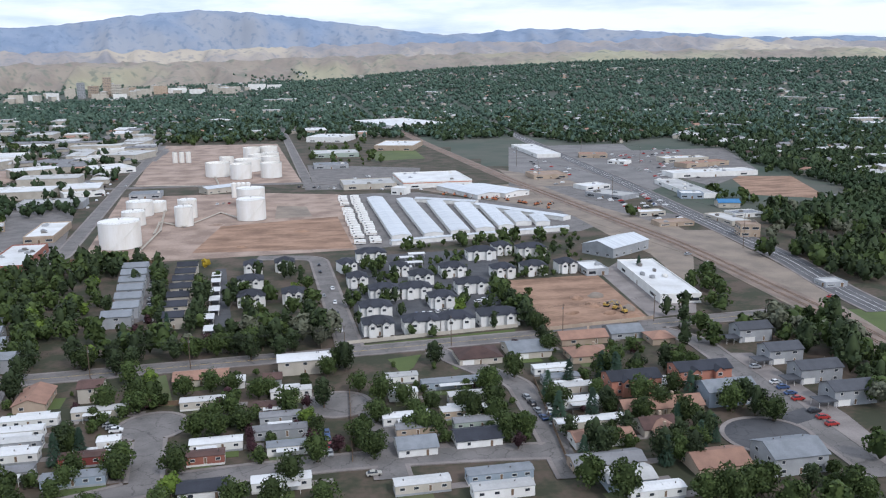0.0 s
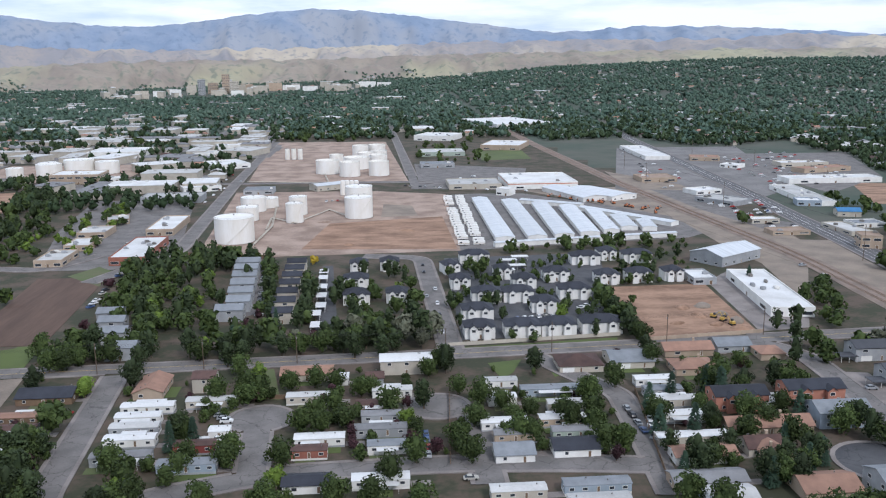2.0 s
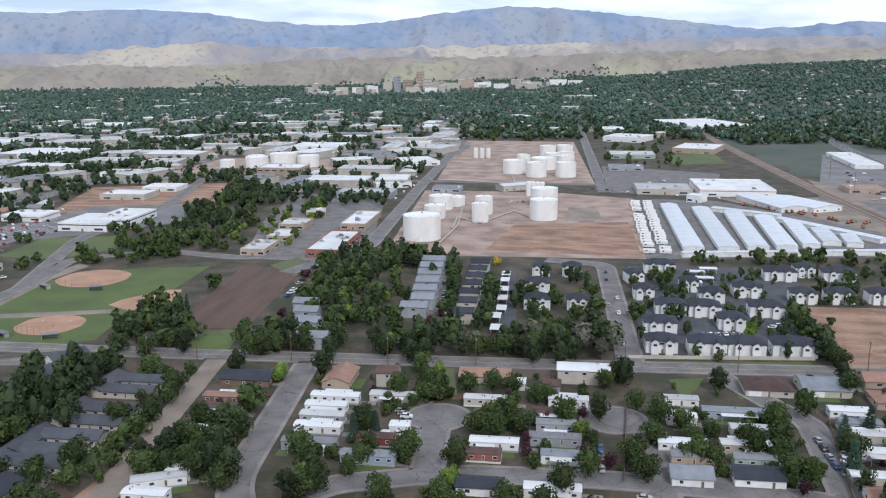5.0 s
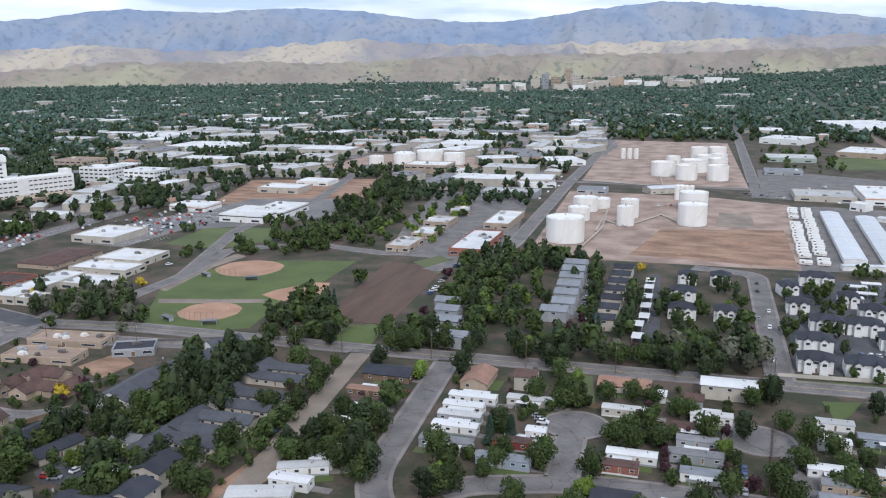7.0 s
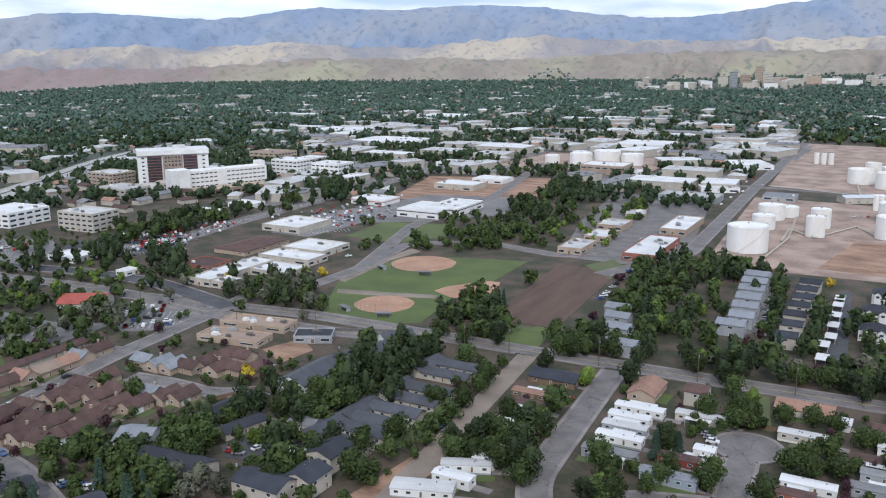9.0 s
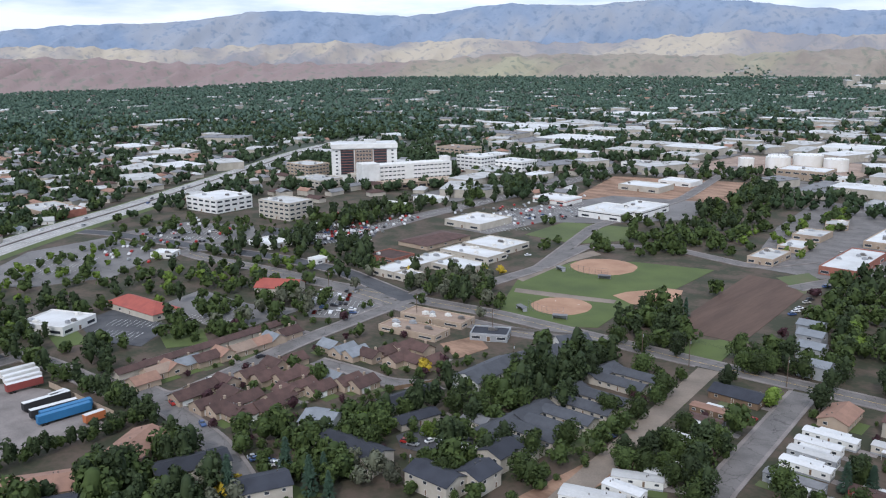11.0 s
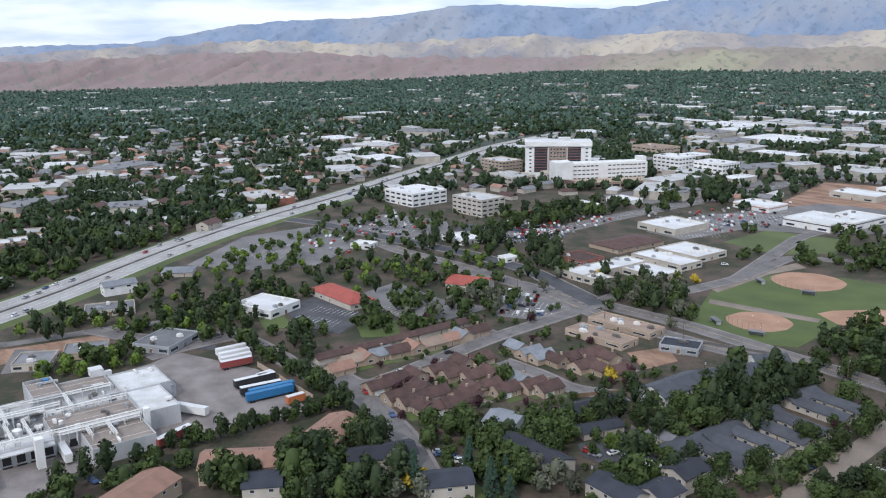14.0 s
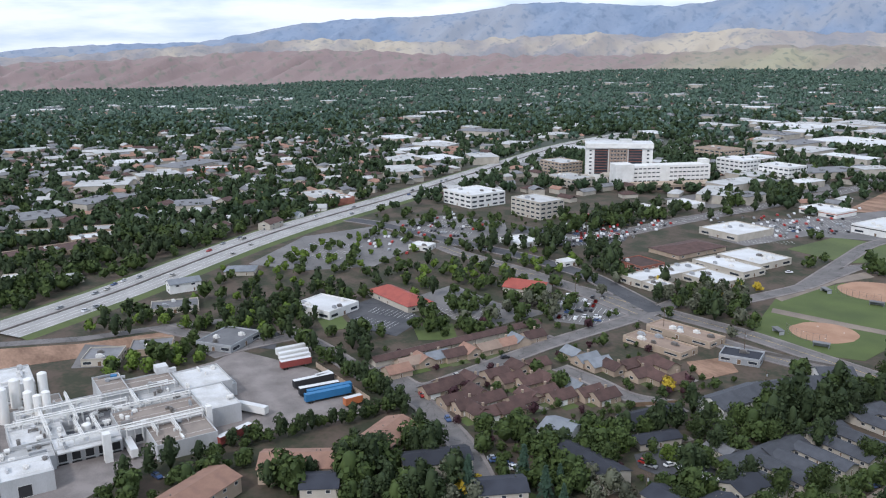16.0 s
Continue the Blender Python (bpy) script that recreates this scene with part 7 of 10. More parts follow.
house(5.8, 485.6, 10.8, 10, 0, wall='wall_white', roof='roof_dark', storeys=2, rise=2.4, hip=True, porch=2, name='apartment_building', label='white two-storey apartment block with dark shingle roof', group='white apartment blocks', garage=0)
house(-12.8, 447.9, 13.3, 10, 0, wall='wall_white', roof='roof_dark', storeys=2, rise=2.4, hip=True, porch=2, name='apartment_building', label='white two-storey apartment block with dark shingle roof', group='white apartment blocks', garage=0)
house(121, 487.3, 17, 10, 0, wall='wall_white', roof='roof_dark', storeys=2, rise=2.4, hip=True, porch=2, name='apartment_building', label='white two-storey apartment block with dark shingle roof', group='white apartment blocks', garage=0)
house(152.6, 489.1, 17.2, 10, 0, wall='wall_white', roof='roof_dark', storeys=2, rise=2.4, hip=True, porch=2, name='apartment_building', label='white two-storey apartment block with dark shingle roof', group='white apartment blocks', garage=0)
house(136.8, 498.1, 11, 10, 0, wall='wall_white', roof='roof_dark', storeys=2, rise=2.4, hip=True, porch=2, name='apartment_building', label='white two-storey apartment block with dark shingle roof', group='white apartment blocks', garage=0)
house(67.8, 459.8, 9.5, 10, 0, wall='wall_white', roof='roof_dark', storeys=2, rise=2.4, hip=True, porch=2, name='apartment_building', label='white two-storey apartment block with dark shingle roof', group='white apartment blocks', garage=0)
carport(71.1, 466.6, 10, 5, 0)
carport(79, 476.9, 10, 5, 0)
carport(76.2, 490.8, 10, 5, 0)
carport(84.3, 499.1, 10, 5, 0)

# ---- the western quarter ----
road([(-509.6, 299.5), (-475.3, 299), (-419.4, 306.8), (-366, 308.6), (-299.3, 303.3), (-245, 306.7), (-200.3, 316.5)], 10, 'asphalt', label='asphalt cross street', lines=1)
road([(-325.1, 156.2), (-285.2, 156), (-301.4, 236.8), (-308.9, 308), (-316.2, 341.6)], 8, 'asphalt')
road([(-390.4, 140.4), (-359.6, 144.7), (-307.2, 146.9), (-280.2, 153.1), (-237.5, 146.7), (-207.6, 135.7)], 8, 'asphalt')
road([(-275.1, 222.1), (-252.3, 224.9), (-234.1, 223.7), (-219.2, 234.1)], 7, 'asphalt')
road([(-374.6, 96.8), (-378.3, 116.2), (-378.4, 135.6), (-379.6, 147.7)], 7, 'asphalt')
road([(-431.6, 86.5), (-405, 100.7), (-390, 120.4)], 8, 'asphalt')
road([(-505.2, 303.6), (-497.8, 357.6), (-456.8, 409.7), (-467.1, 497.6), (-472.6, 657.9), (-491.2, 957.9)], 16, 'asphalt', label='broad asphalt avenue past the hospital', lines=2)
road([(-308.8, 316.3), (-383.6, 334.2), (-441.8, 330.6), (-507.8, 314.8), (-597.1, 298), (-640.6, 279.5)], 12, 'asphalt_dark')
road([(-297.4, 364.6), (-295.2, 417.2), (-306.7, 488.8), (-259.8, 517.3), (-195.9, 503.1), (-174.8, 541.8)], 8, 'asphalt')
road([(-295.2, 417.2), (-336.3, 545), (-342.7, 706.5), (-394.2, 935.4)], 8, 'asphalt')
highway([(-463.9, 16.6), (-488, 54.8), (-509.1, 87.3), (-540.9, 127.1), (-577.8, 174.9), (-615.4, 230.8), (-650.2, 294.1), (-687.3, 368.1), (-745, 466.5), (-808.3, 577.2), (-899.8, 728.2), (-969.3, 919.3)])
slab('embankment_grass', [(-821.7, 599.5), (-904.5, 702.9), (-875.3, 717.8), (-830.2, 671.5), (-799.1, 603.4)], 'meadow', keep=False)
slab('ball_field', [(-267.2, 342.9), (-289.2, 385.6), (-288.6, 445.7), (-259.6, 467.9), (-211.8, 480.9), (-209.9, 424.7), (-213.3, 383.5), (-206.8, 340), (-236.3, 322.2), (-256.4, 326.1)], 'turf', label='mown green baseball outfield')
infield([(-253.5, 350.1), (-227.3, 367.6)], 16, 'ball infield')
infield([(-282.7, 431.9), (-251.8, 458.2)], 17, 'ball infield')
slab('clay_track', [(-230.2, 393.5), (-228.1, 404), (-213.9, 425.4), (-205.6, 426.9), (-199.2, 410), (-201.4, 393.5), (-214.3, 385.4)], 'clay', z=0.12, label='worn clay strip beyond the outfield')
slab('warm_up_path', [(-290.7, 387.7), (-299.3, 423.2), (-295.9, 478.5), (-285.6, 472.5), (-290.1, 441.5), (-284.8, 385.1)], 'gravel', z=0.09)
slab('ball_path', [(-279.6, 371.3), (-250, 379.1), (-223.8, 386.6), (-221.8, 380.2), (-248.4, 371), (-275.3, 364.4)], 'gravel', z=0.1, label='worn path between the ball fields')
slab('ploughed_field', [(-182, 371.2), (-191.7, 483.1), (-155.4, 483), (-151.4, 455.6), (-145.1, 363), (-168.6, 362.5)], 'plough', label='freshly ploughed dark brown field')
slab('grass_patch', [(-159.4, 327.7), (-165.6, 356), (-145.1, 363), (-142, 331.9)], 'turf', keep=False)
slab('weedy_ground', [(-176.8, 487.6), (-166.1, 510), (-151.5, 492.9), (-152, 462.4)], 'grass', keep=False)
slab('meadow', [(-360.5, 490.4), (-364.2, 548.3), (-311.6, 562.8), (-293.3, 521), (-315.6, 488.2)], 'meadow', label='rough green meadow')
slab('earth_site', [(-419.7, 642.6), (-461.2, 785), (-331.1, 831.2), (-299.3, 710.8), (-387.7, 658.9)], 'dirt', label='reddish earth building site')
slab('retail_carpark', [(-381.7, 474.9), (-377.4, 536.3), (-333.9, 566.5), (-291.1, 621), (-322.1, 699.2), (-398.8, 678.1), (-409.8, 627.3), (-431, 549.1), (-416, 475.1)], 'lot', label='asphalt retail car park')
slab('parking_lot', [(-492.6, 396.2), (-458.3, 439.5), (-439.8, 416.1), (-451.1, 372.6), (-492.7, 348.8), (-525.2, 388.7)], 'asphalt_dark', keep=False, label='dark asphalt car park')
slab('parking_lot', [(-597.1, 298), (-593, 358.2), (-542.3, 384.7), (-490.2, 352.1), (-502.7, 306.8)], 'lot', keep=False)
slab('parking_lot', [(-529.1, 169.6), (-585, 231.6), (-587.4, 292.9), (-515.1, 291), (-477.7, 235.7), (-493.3, 192.8)], 'lot', keep=False)
slab('parking_lot', [(-358.5, 219.3), (-404.9, 226.3), (-413.1, 254.2), (-368.8, 255.3), (-339.7, 267.7), (-336.6, 225.4)], 'lot', keep=False)
slab('parking_lot', [(-362.2, 281.8), (-347.2, 310.6), (-304.9, 308.2), (-302.3, 277.6), (-326.6, 260.9)], 'lot', keep=False, label='car park with planted islands')
slab('school_lot', [(-407.7, 179), (-415.6, 203.4), (-367.4, 207.6), (-351.2, 182.1), (-373.8, 172.2)], 'asphalt_dark', label='dark marked playground')
slab('lawn', [(-400.5, 161.3), (-395.9, 173.5), (-374, 169.2), (-378.5, 156.1)], 'turf')
slab('lawn', [(-359, 196), (-352.2, 215.3), (-330.8, 204.8), (-340.3, 188.4)], 'turf', keep=False)
slab('office_lot', [(-418.1, 118.7), (-388, 136.6), (-366.6, 125.4), (-383.1, 109.9)], 'asphalt_dark', keep=False)
slab('factory_yard', [(-284, -7.9), (-266.6, 19.1), (-287.9, 55.9), (-286.8, 82.4), (-278.5, 117.3), (-279.5, 129.9), (-331.7, 131.3), (-375.5, 110.2), (-366.8, 96.7), (-348.7, -4.1)], 'concrete', label='stained concrete truck yard')
slab('home_court', [(-197.2, 191.7), (-194.4, 208.5), (-176.9, 218), (-159.4, 207.5), (-161.9, 192.6), (-189.6, 186.4)], 'asphalt_dark', keep=False)
slab('bare_earth', [(-139.9, 183.5), (-135.2, 225.4), (-122.5, 229.9), (-126.6, 190.7)], 'dirt', keep=False)
slab('sand_lot', [(-249.5, 273.6), (-243.6, 293.5), (-228.8, 283.3), (-230.9, 263.8)], 'dirt', label='bare sandy lot')
slab('home_lawn', [(-209.7, 132.8), (-206.2, 143.7), (-183.7, 148.8), (-198.1, 124.9)], 'turf', keep=False)
slab('home_lawn', [(-144.6, 215.5), (-140.8, 227.3), (-132.9, 283), (-136.8, 280.9), (-152.4, 231.3)], 'grass', keep=False)
court_home(-161.1, 286.3, 30, 19)
court_home(-159.1, 258.1, 30, 19)
court_home(-159.8, 235.4, 30, 19)
court_home(-161.4, 216.2, 30, 19)
house(-203.8, 251.1, 28.5, 13, 90, wall='wall_white', roof='roof_dusk', storeys=2, rise=2.6, label='white-gabled two-storey apartments with slate roof', name='apartment_building')
house(-198.9, 278.3, 26.8, 13, 71.7, wall='wall_white', roof='roof_dusk', storeys=2, rise=2.6, label='white-gabled two-storey apartments with slate roof', name='apartment_building')
house(-198, 303.6, 14.7, 12, 58.4, wall='wall_white', roof='roof_dusk', storeys=2, rise=2.6, label='white-gabled two-storey apartments with slate roof', name='apartment_building')
house(-194.8, 169.8, 26.3, 10, 2.8, wall='wall_cream', roof='roof_dark', storeys=2, rise=1.8, name='apartment_building')
house(-161.3, 172.9, 17, 10, 0.3, wall='wall_cream', roof='roof_dark', storeys=2, rise=1.8, name='apartment_building')
house(-153, 182.8, 10.8, 10, 90, wall='wall_cream', roof='roof_dark', storeys=2, rise=1.8, name='apartment_building')
house(-156.9, 198.8, 11.9, 10, 90, wall='wall_cream', roof='roof_dark', storeys=2, rise=1.8, name='apartment_building')
house(-199.3, 204.2, 16.5, 7, 76.3, wall='wall_cream', roof='roof_dark', rise=1.2, name='garage_block')
house(-214.4, 216.5, 25, 9, 82.6, wall='wall_cream', roof='roof_dark', rise=1.6)
house(-180.8, 217.2, 10.1, 7, 0, wall='wall_cream', roof='roof_grey', rise=1.2, name='garage_block')
house(-219.4, 177.5, 12.1, 13, 20.8, wall='wall_white', roof='roof_slate', storeys=2, rise=2.2)
carport(-164.3, 199.2, 22, 6, 50)
house(-280, 160.9, 11, 8.4, 90, rise=2.3, wall='wall_tan', roof='roof_brown', name='patio_home', group='brown-roofed patio homes', label='single-storey stucco patio home with brown shingle roof', garage=1, chimney=1)
house(-282.5, 169.5, 11, 8.4, 90, rise=2.3, wall='wall_tan', roof='roof_brown', name='patio_home', group='brown-roofed patio homes', label='single-storey stucco patio home with brown shingle roof', garage=1, chimney=0)
house(-281.1, 179.5, 9.5, 8, 0, rise=2.3, wall='wall_tan', roof='roof_brown', name='patio_home', group='brown-roofed patio homes', label='single-storey stucco patio home with brown shingle roof', garage=1, chimney=1)
house(-266.8, 161.6, 11, 8.4, 90, rise=2.3, wall='wall_tan', roof='roof_brown', name='patio_home', group='brown-roofed patio homes', label='single-storey stucco patio home with brown shingle roof', garage=1, chimney=0)
house(-259.9, 163.5, 11, 8.4, 90, rise=2.3, wall='wall_tan', roof='roof_brown', name='patio_home', group='brown-roofed patio homes', label='single-storey stucco patio home with brown shingle roof', garage=1, chimney=1)
house(-268.2, 173.7, 9.5, 8, 0, rise=2.3, wall='wall_tan', roof='roof_brown', name='patio_home', group='brown-roofed patio homes', label='single-storey stucco patio home with brown shingle roof', garage=1, chimney=0)
house(-260.5, 174.6, 11, 8.4, 90, rise=2.3, wall='wall_tan', roof='roof_brown', name='patio_home', group='brown-roofed patio homes', label='single-storey stucco patio home with brown shingle roof', garage=1, chimney=1)
house(-249.4, 168.7, 11, 8.4, 90, rise=2.3, wall='wall_tan', roof='roof_brown', name='patio_home', group='brown-roofed patio homes', label='single-storey stucco patio home with brown shingle roof', garage=1, chimney=0)
house(-252.9, 164, 9.5, 8, 0, rise=2.3, wall='wall_tan', roof='roof_brown', name='patio_home', group='brown-roofed patio homes', label='single-storey stucco patio home with brown shingle roof', garage=1, chimney=1)
house(-248.4, 175.2, 11, 8.4, 90, rise=2.3, wall='wall_tan', roof='roof_brown', name='patio_home', group='brown-roofed patio homes', label='single-storey stucco patio home with brown shingle roof', garage=1, chimney=0)
house(-251.8, 183.3, 11, 8.4, 90, rise=2.3, wall='wall_tan', roof='roof_brown', name='patio_home', group='brown-roofed patio homes', label='single-storey stucco patio home with brown shingle roof', garage=1, chimney=1)
house(-254.1, 189.5, 9.5, 8, 0, rise=2.3, wall='wall_tan', roof='roof_brown', name='patio_home', group='brown-roofed patio homes', label='single-storey stucco patio home with brown shingle roof', garage=1, chimney=0)
house(-280.1, 191.3, 11, 8.4, 90, rise=2.3, wall='wall_tan', roof='roof_brown', name='patio_home', group='brown-roofed patio homes', label='single-storey stucco patio home with brown shingle roof', garage=1, chimney=1)
house(-272.4, 193.1, 11, 8.4, 90, rise=2.3, wall='wall_tan', roof='roof_brown', name='patio_home', group='brown-roofed patio homes', label='single-storey stucco patio home with brown shingle roof', garage=1, chimney=0)
house(-281.6, 204.5, 9.5, 8, 0, rise=2.3, wall='wall_tan', roof='roof_brown', name='patio_home', group='brown-roofed patio homes', label='single-storey stucco patio home with brown shingle roof', garage=1, chimney=1)
house(-279.8, 212.5, 11, 8.4, 90, rise=2.3, wall='wall_tan', roof='roof_brown', name='patio_home', group='brown-roofed patio homes', label='single-storey stucco patio home with brown shingle roof', garage=1, chimney=0)
house(-265.9, 198.6, 11, 8.4, 90, rise=2.3, wall='wall_tan', roof='roof_brown', name='patio_home', group='brown-roofed patio homes', label='single-storey stucco patio home with brown shingle roof', garage=1, chimney=1)
house(-264, 206.2, 9.5, 8, 0, rise=2.3, wall='wall_tan', roof='roof_brown', name='patio_home', group='brown-roofed patio homes', label='single-storey stucco patio home with brown shingle roof', garage=1, chimney=0)
house(-253.6, 196, 11, 8.4, 90, rise=2.3, wall='wall_tan', roof='roof_brown', name='patio_home', group='brown-roofed patio homes', label='single-storey stucco patio home with brown shingle roof', garage=1, chimney=1)
house(-246.8, 199.3, 11, 8.4, 90, rise=2.3, wall='wall_tan', roof='roof_brown', name='patio_home', group='brown-roofed patio homes', label='single-storey stucco patio home with brown shingle roof', garage=1, chimney=0)
house(-258.4, 238.6, 9.5, 8, 0, rise=2.3, wall='wall_tan', roof='roof_brown', name='patio_home', group='brown-roofed patio homes', label='single-storey stucco patio home with brown shingle roof', garage=1, chimney=1)
house(-256.8, 246.3, 11, 8.4, 90, rise=2.3, wall='wall_tan', roof='roof_brown', name='patio_home', group='brown-roofed patio homes', label='single-storey stucco patio home with brown shingle roof', garage=1, chimney=0)
house(-246.6, 243.1, 11, 8.4, 90, rise=2.3, wall='wall_tan', roof='roof_brown', name='patio_home', group='brown-roofed patio homes', label='single-storey stucco patio home with brown shingle roof', garage=1, chimney=1)
house(-239.9, 246.5, 9.5, 8, 0, rise=2.3, wall='wall_tan', roof='roof_brown', name='patio_home', group='brown-roofed patio homes', label='single-storey stucco patio home with brown shingle roof', garage=1, chimney=0)
house(-233.4, 249.9, 11, 8.4, 90, rise=2.3, wall='wall_tan', roof='roof_brown', name='patio_home', group='brown-roofed patio homes', label='single-storey stucco patio home with brown shingle roof', garage=1, chimney=1)
house(-254.8, 254.7, 11, 8.4, 90, rise=2.3, wall='wall_tan', roof='roof_brown', name='patio_home', group='brown-roofed patio homes', label='single-storey stucco patio home with brown shingle roof', garage=1, chimney=0)
house(-247.4, 258.7, 9.5, 8, 0, rise=2.3, wall='wall_tan', roof='roof_brown', name='patio_home', group='brown-roofed patio homes', label='single-storey stucco patio home with brown shingle roof', garage=1, chimney=1)
house(-243.5, 211.4, 11, 8.4, 90, rise=2.3, wall='wall_tan', roof='roof_brown', name='patio_home', group='brown-roofed patio homes', label='single-storey stucco patio home with brown shingle roof', garage=1, chimney=0)
house(-237.7, 214.1, 11, 8.4, 90, rise=2.3, wall='wall_tan', roof='roof_brown', name='patio_home', group='brown-roofed patio homes', label='single-storey stucco patio home with brown shingle roof', garage=1, chimney=1)
house(-281.2, 235.4, 9.5, 8, 0, rise=2.3, wall='wall_tan', roof='roof_slate', name='patio_home', group='brown-roofed patio homes', label='single-storey stucco patio home with slate shingle roof', garage=1, chimney=0)
house(-272.3, 235.1, 11, 8.4, 90, rise=2.3, wall='wall_tan', roof='roof_slate', name='patio_home', group='brown-roofed patio homes', label='single-storey stucco patio home with slate shingle roof', garage=1, chimney=1)
house(-265.6, 235.9, 11, 8.4, 90, rise=2.3, wall='wall_tan', roof='roof_slate', name='patio_home', group='brown-roofed patio homes', label='single-storey stucco patio home with slate shingle roof', garage=1, chimney=0)
house(-251.3, 210.8, 9.5, 8, 0, rise=2.3, wall='wall_tan', roof='roof_slate', name='patio_home', group='brown-roofed patio homes', label='single-storey stucco patio home with slate shingle roof', garage=1, chimney=1)
house(-306.8, 158.1, 11, 8.4, 90, rise=2.3, wall='wall_tan', roof='roof_terra', name='patio_home', group='brown-roofed patio homes', label='single-storey stucco patio home with terra shingle roof', garage=1, chimney=0)
house(-311.7, 167, 11, 8.4, 90, rise=2.3, wall='wall_tan', roof='roof_tan', name='patio_home', group='brown-roofed patio homes', label='single-storey stucco patio home with tan shingle roof', garage=1, chimney=1)
house(-311.8, 173.7, 9.5, 8, 0, rise=2.3, wall='wall_tan', roof='roof_terra', name='patio_home', group='brown-roofed patio homes', label='single-storey stucco patio home with terra shingle roof', garage=1, chimney=0)
house(-311.7, 180.9, 11, 8.4, 90, rise=2.3, wall='wall_tan', roof='roof_slate', name='patio_home', group='brown-roofed patio homes', label='single-storey stucco patio home with slate shingle roof', garage=1, chimney=1)
house(-310.1, 188.9, 11, 8.4, 90, rise=2.3, wall='wall_tan', roof='roof_brown', name='patio_home', group='brown-roofed patio homes', label='single-storey stucco patio home with brown shingle roof', garage=1, chimney=0)
house(-309.7, 197.9, 9.5, 8, 0, rise=2.3, wall='wall_tan', roof='roof_terra', name='patio_home', group='brown-roofed patio homes', label='single-storey stucco patio home with terra shingle roof', garage=1, chimney=1)
house(-308.7, 206.6, 11, 8.4, 90, rise=2.3, wall='wall_tan', roof='roof_tan', name='patio_home', group='brown-roofed patio homes', label='single-storey stucco patio home with tan shingle roof', garage=1, chimney=0)
house(-308.9, 216.4, 11, 8.4, 90, rise=2.3, wall='wall_tan', roof='roof_terra', name='patio_home', group='brown-roofed patio homes', label='single-storey stucco patio home with terra shingle roof', garage=1, chimney=1)
house(-309.3, 225, 9.5, 8, 0, rise=2.3, wall='wall_tan', roof='roof_slate', name='patio_home', group='brown-roofed patio homes', label='single-storey stucco patio home with slate shingle roof', garage=1, chimney=0)
house(-310.4, 234.3, 11, 8.4, 90, rise=2.3, wall='wall_tan', roof='roof_brown', name='patio_home', group='brown-roofed patio homes', label='single-storey stucco patio home with brown shingle roof', garage=1, chimney=1)
house(-322.8, 160.6, 12.9, 7, 91.3, rise=1.3, wall='wall_cream', roof='roof_brown', name='garage_block', label='long low garage block with brown roof')
house(-323.1, 174.1, 12.9, 7, 91.3, rise=1.3, wall='wall_cream', roof='roof_brown', name='garage_block', label='long low garage block with brown roof')
house(-323.4, 187.6, 12.9, 7, 91.3, rise=1.3, wall='wall_cream', roof='roof_brown', name='garage_block', label='long low garage block with brown roof')
house(-323.6, 201.1, 12.9, 7, 91.3, rise=1.3, wall='wall_cream', roof='roof_brown', name='garage_block', label='long low garage block with brown roof')
house(-323.9, 214.6, 12.9, 7, 91.3, rise=1.3, wall='wall_cream', roof='roof_brown', name='garage_block', label='long low garage block with brown roof')
house(-324.2, 228.1, 12.9, 7, 91.3, rise=1.3, wall='wall_cream', roof='roof_brown', name='garage_block', label='long low garage block with brown roof')
house(-324.6, 241.6, 12.9, 7, 91.3, rise=1.3, wall='wall_cream', roof='roof_brown', name='garage_block', label='long low garage block with brown roof')
flat_building(-269.6, 277.5, 32.8, 13, 7.4, h=4, wall='wall_tan', roof='roof_tan', units=6, name='office_building')
flat_building(-273.8, 298.8, 36, 13, 8.3, h=4, wall='wall_tan', roof='roof_tan', units=6, name='office_building')
flat_building(-237.6, 295.8, 17.5, 12, 28.3, h=4, wall='wall_grey', roof='roof_dark', units=1, name='office_building')
house(-401, 211.5, 41, 16, 4, h=3.6, wall='wall_cream', roof='roof_red', rise=3.5, hip=True, name='church_hall', label='church hall with bright red shingle roof')
house(-376, 281, 24, 15, 30, h=4, wall='wall_cream', roof='roof_red', rise=3.5, name='church', label='church with bright red shingle roof')
flat_building(-409, 170.5, 27, 23, 23, h=5.6, wall='wall_white', roof='roof_white', units=8, name='school_building')
flat_building(-387.1, 110.1, 19.9, 24, 35.6, h=5, wall='wall_grey', roof='roof_grey', units=3, name='office_building')
flat_building(-398.4, 76.7, 19, 16, 70.3, h=4, wall='wall_tan', roof='roof_grey', units=2, name='office_building')
flat_building(-456.9, 102.9, 24.9, 16, 75.1, h=4, wall='wall_cream', roof='roof_grey', units=2, name='office_building')
flat_building(-396.8, 54.8, 16.1, 16, 64.7, h=4, wall='wall_cream', roof='roof_grey', units=2, name='office_building')
house(-510.4, 158.2, 18.4, 14, 60.4, wall='wall_cream', roof='roof_slate', rise=2, hip=True)
house(-491.4, 117.2, 18.1, 9, 90, wall='wall_white', roof='roof_slate', rise=2, storeys=2)
house(-247.5, 89.5, 27, 14, 59, wall='wall_tan', roof='roof_terra', storeys=2, rise=2.2, name='apartment_building', label='two-storey tan apartments with terracotta roof')
house(-250, 123.5, 20, 14, 120, wall='wall_tan', roof='roof_terra', storeys=2, rise=2.2, name='apartment_building', label='two-storey tan apartments with terracotta roof')
house(-246.5, 54, 25, 14, 120, wall='wall_tan', roof='roof_terra', storeys=2, rise=2.2, name='apartment_building', label='two-storey tan apartments with terracotta roof')
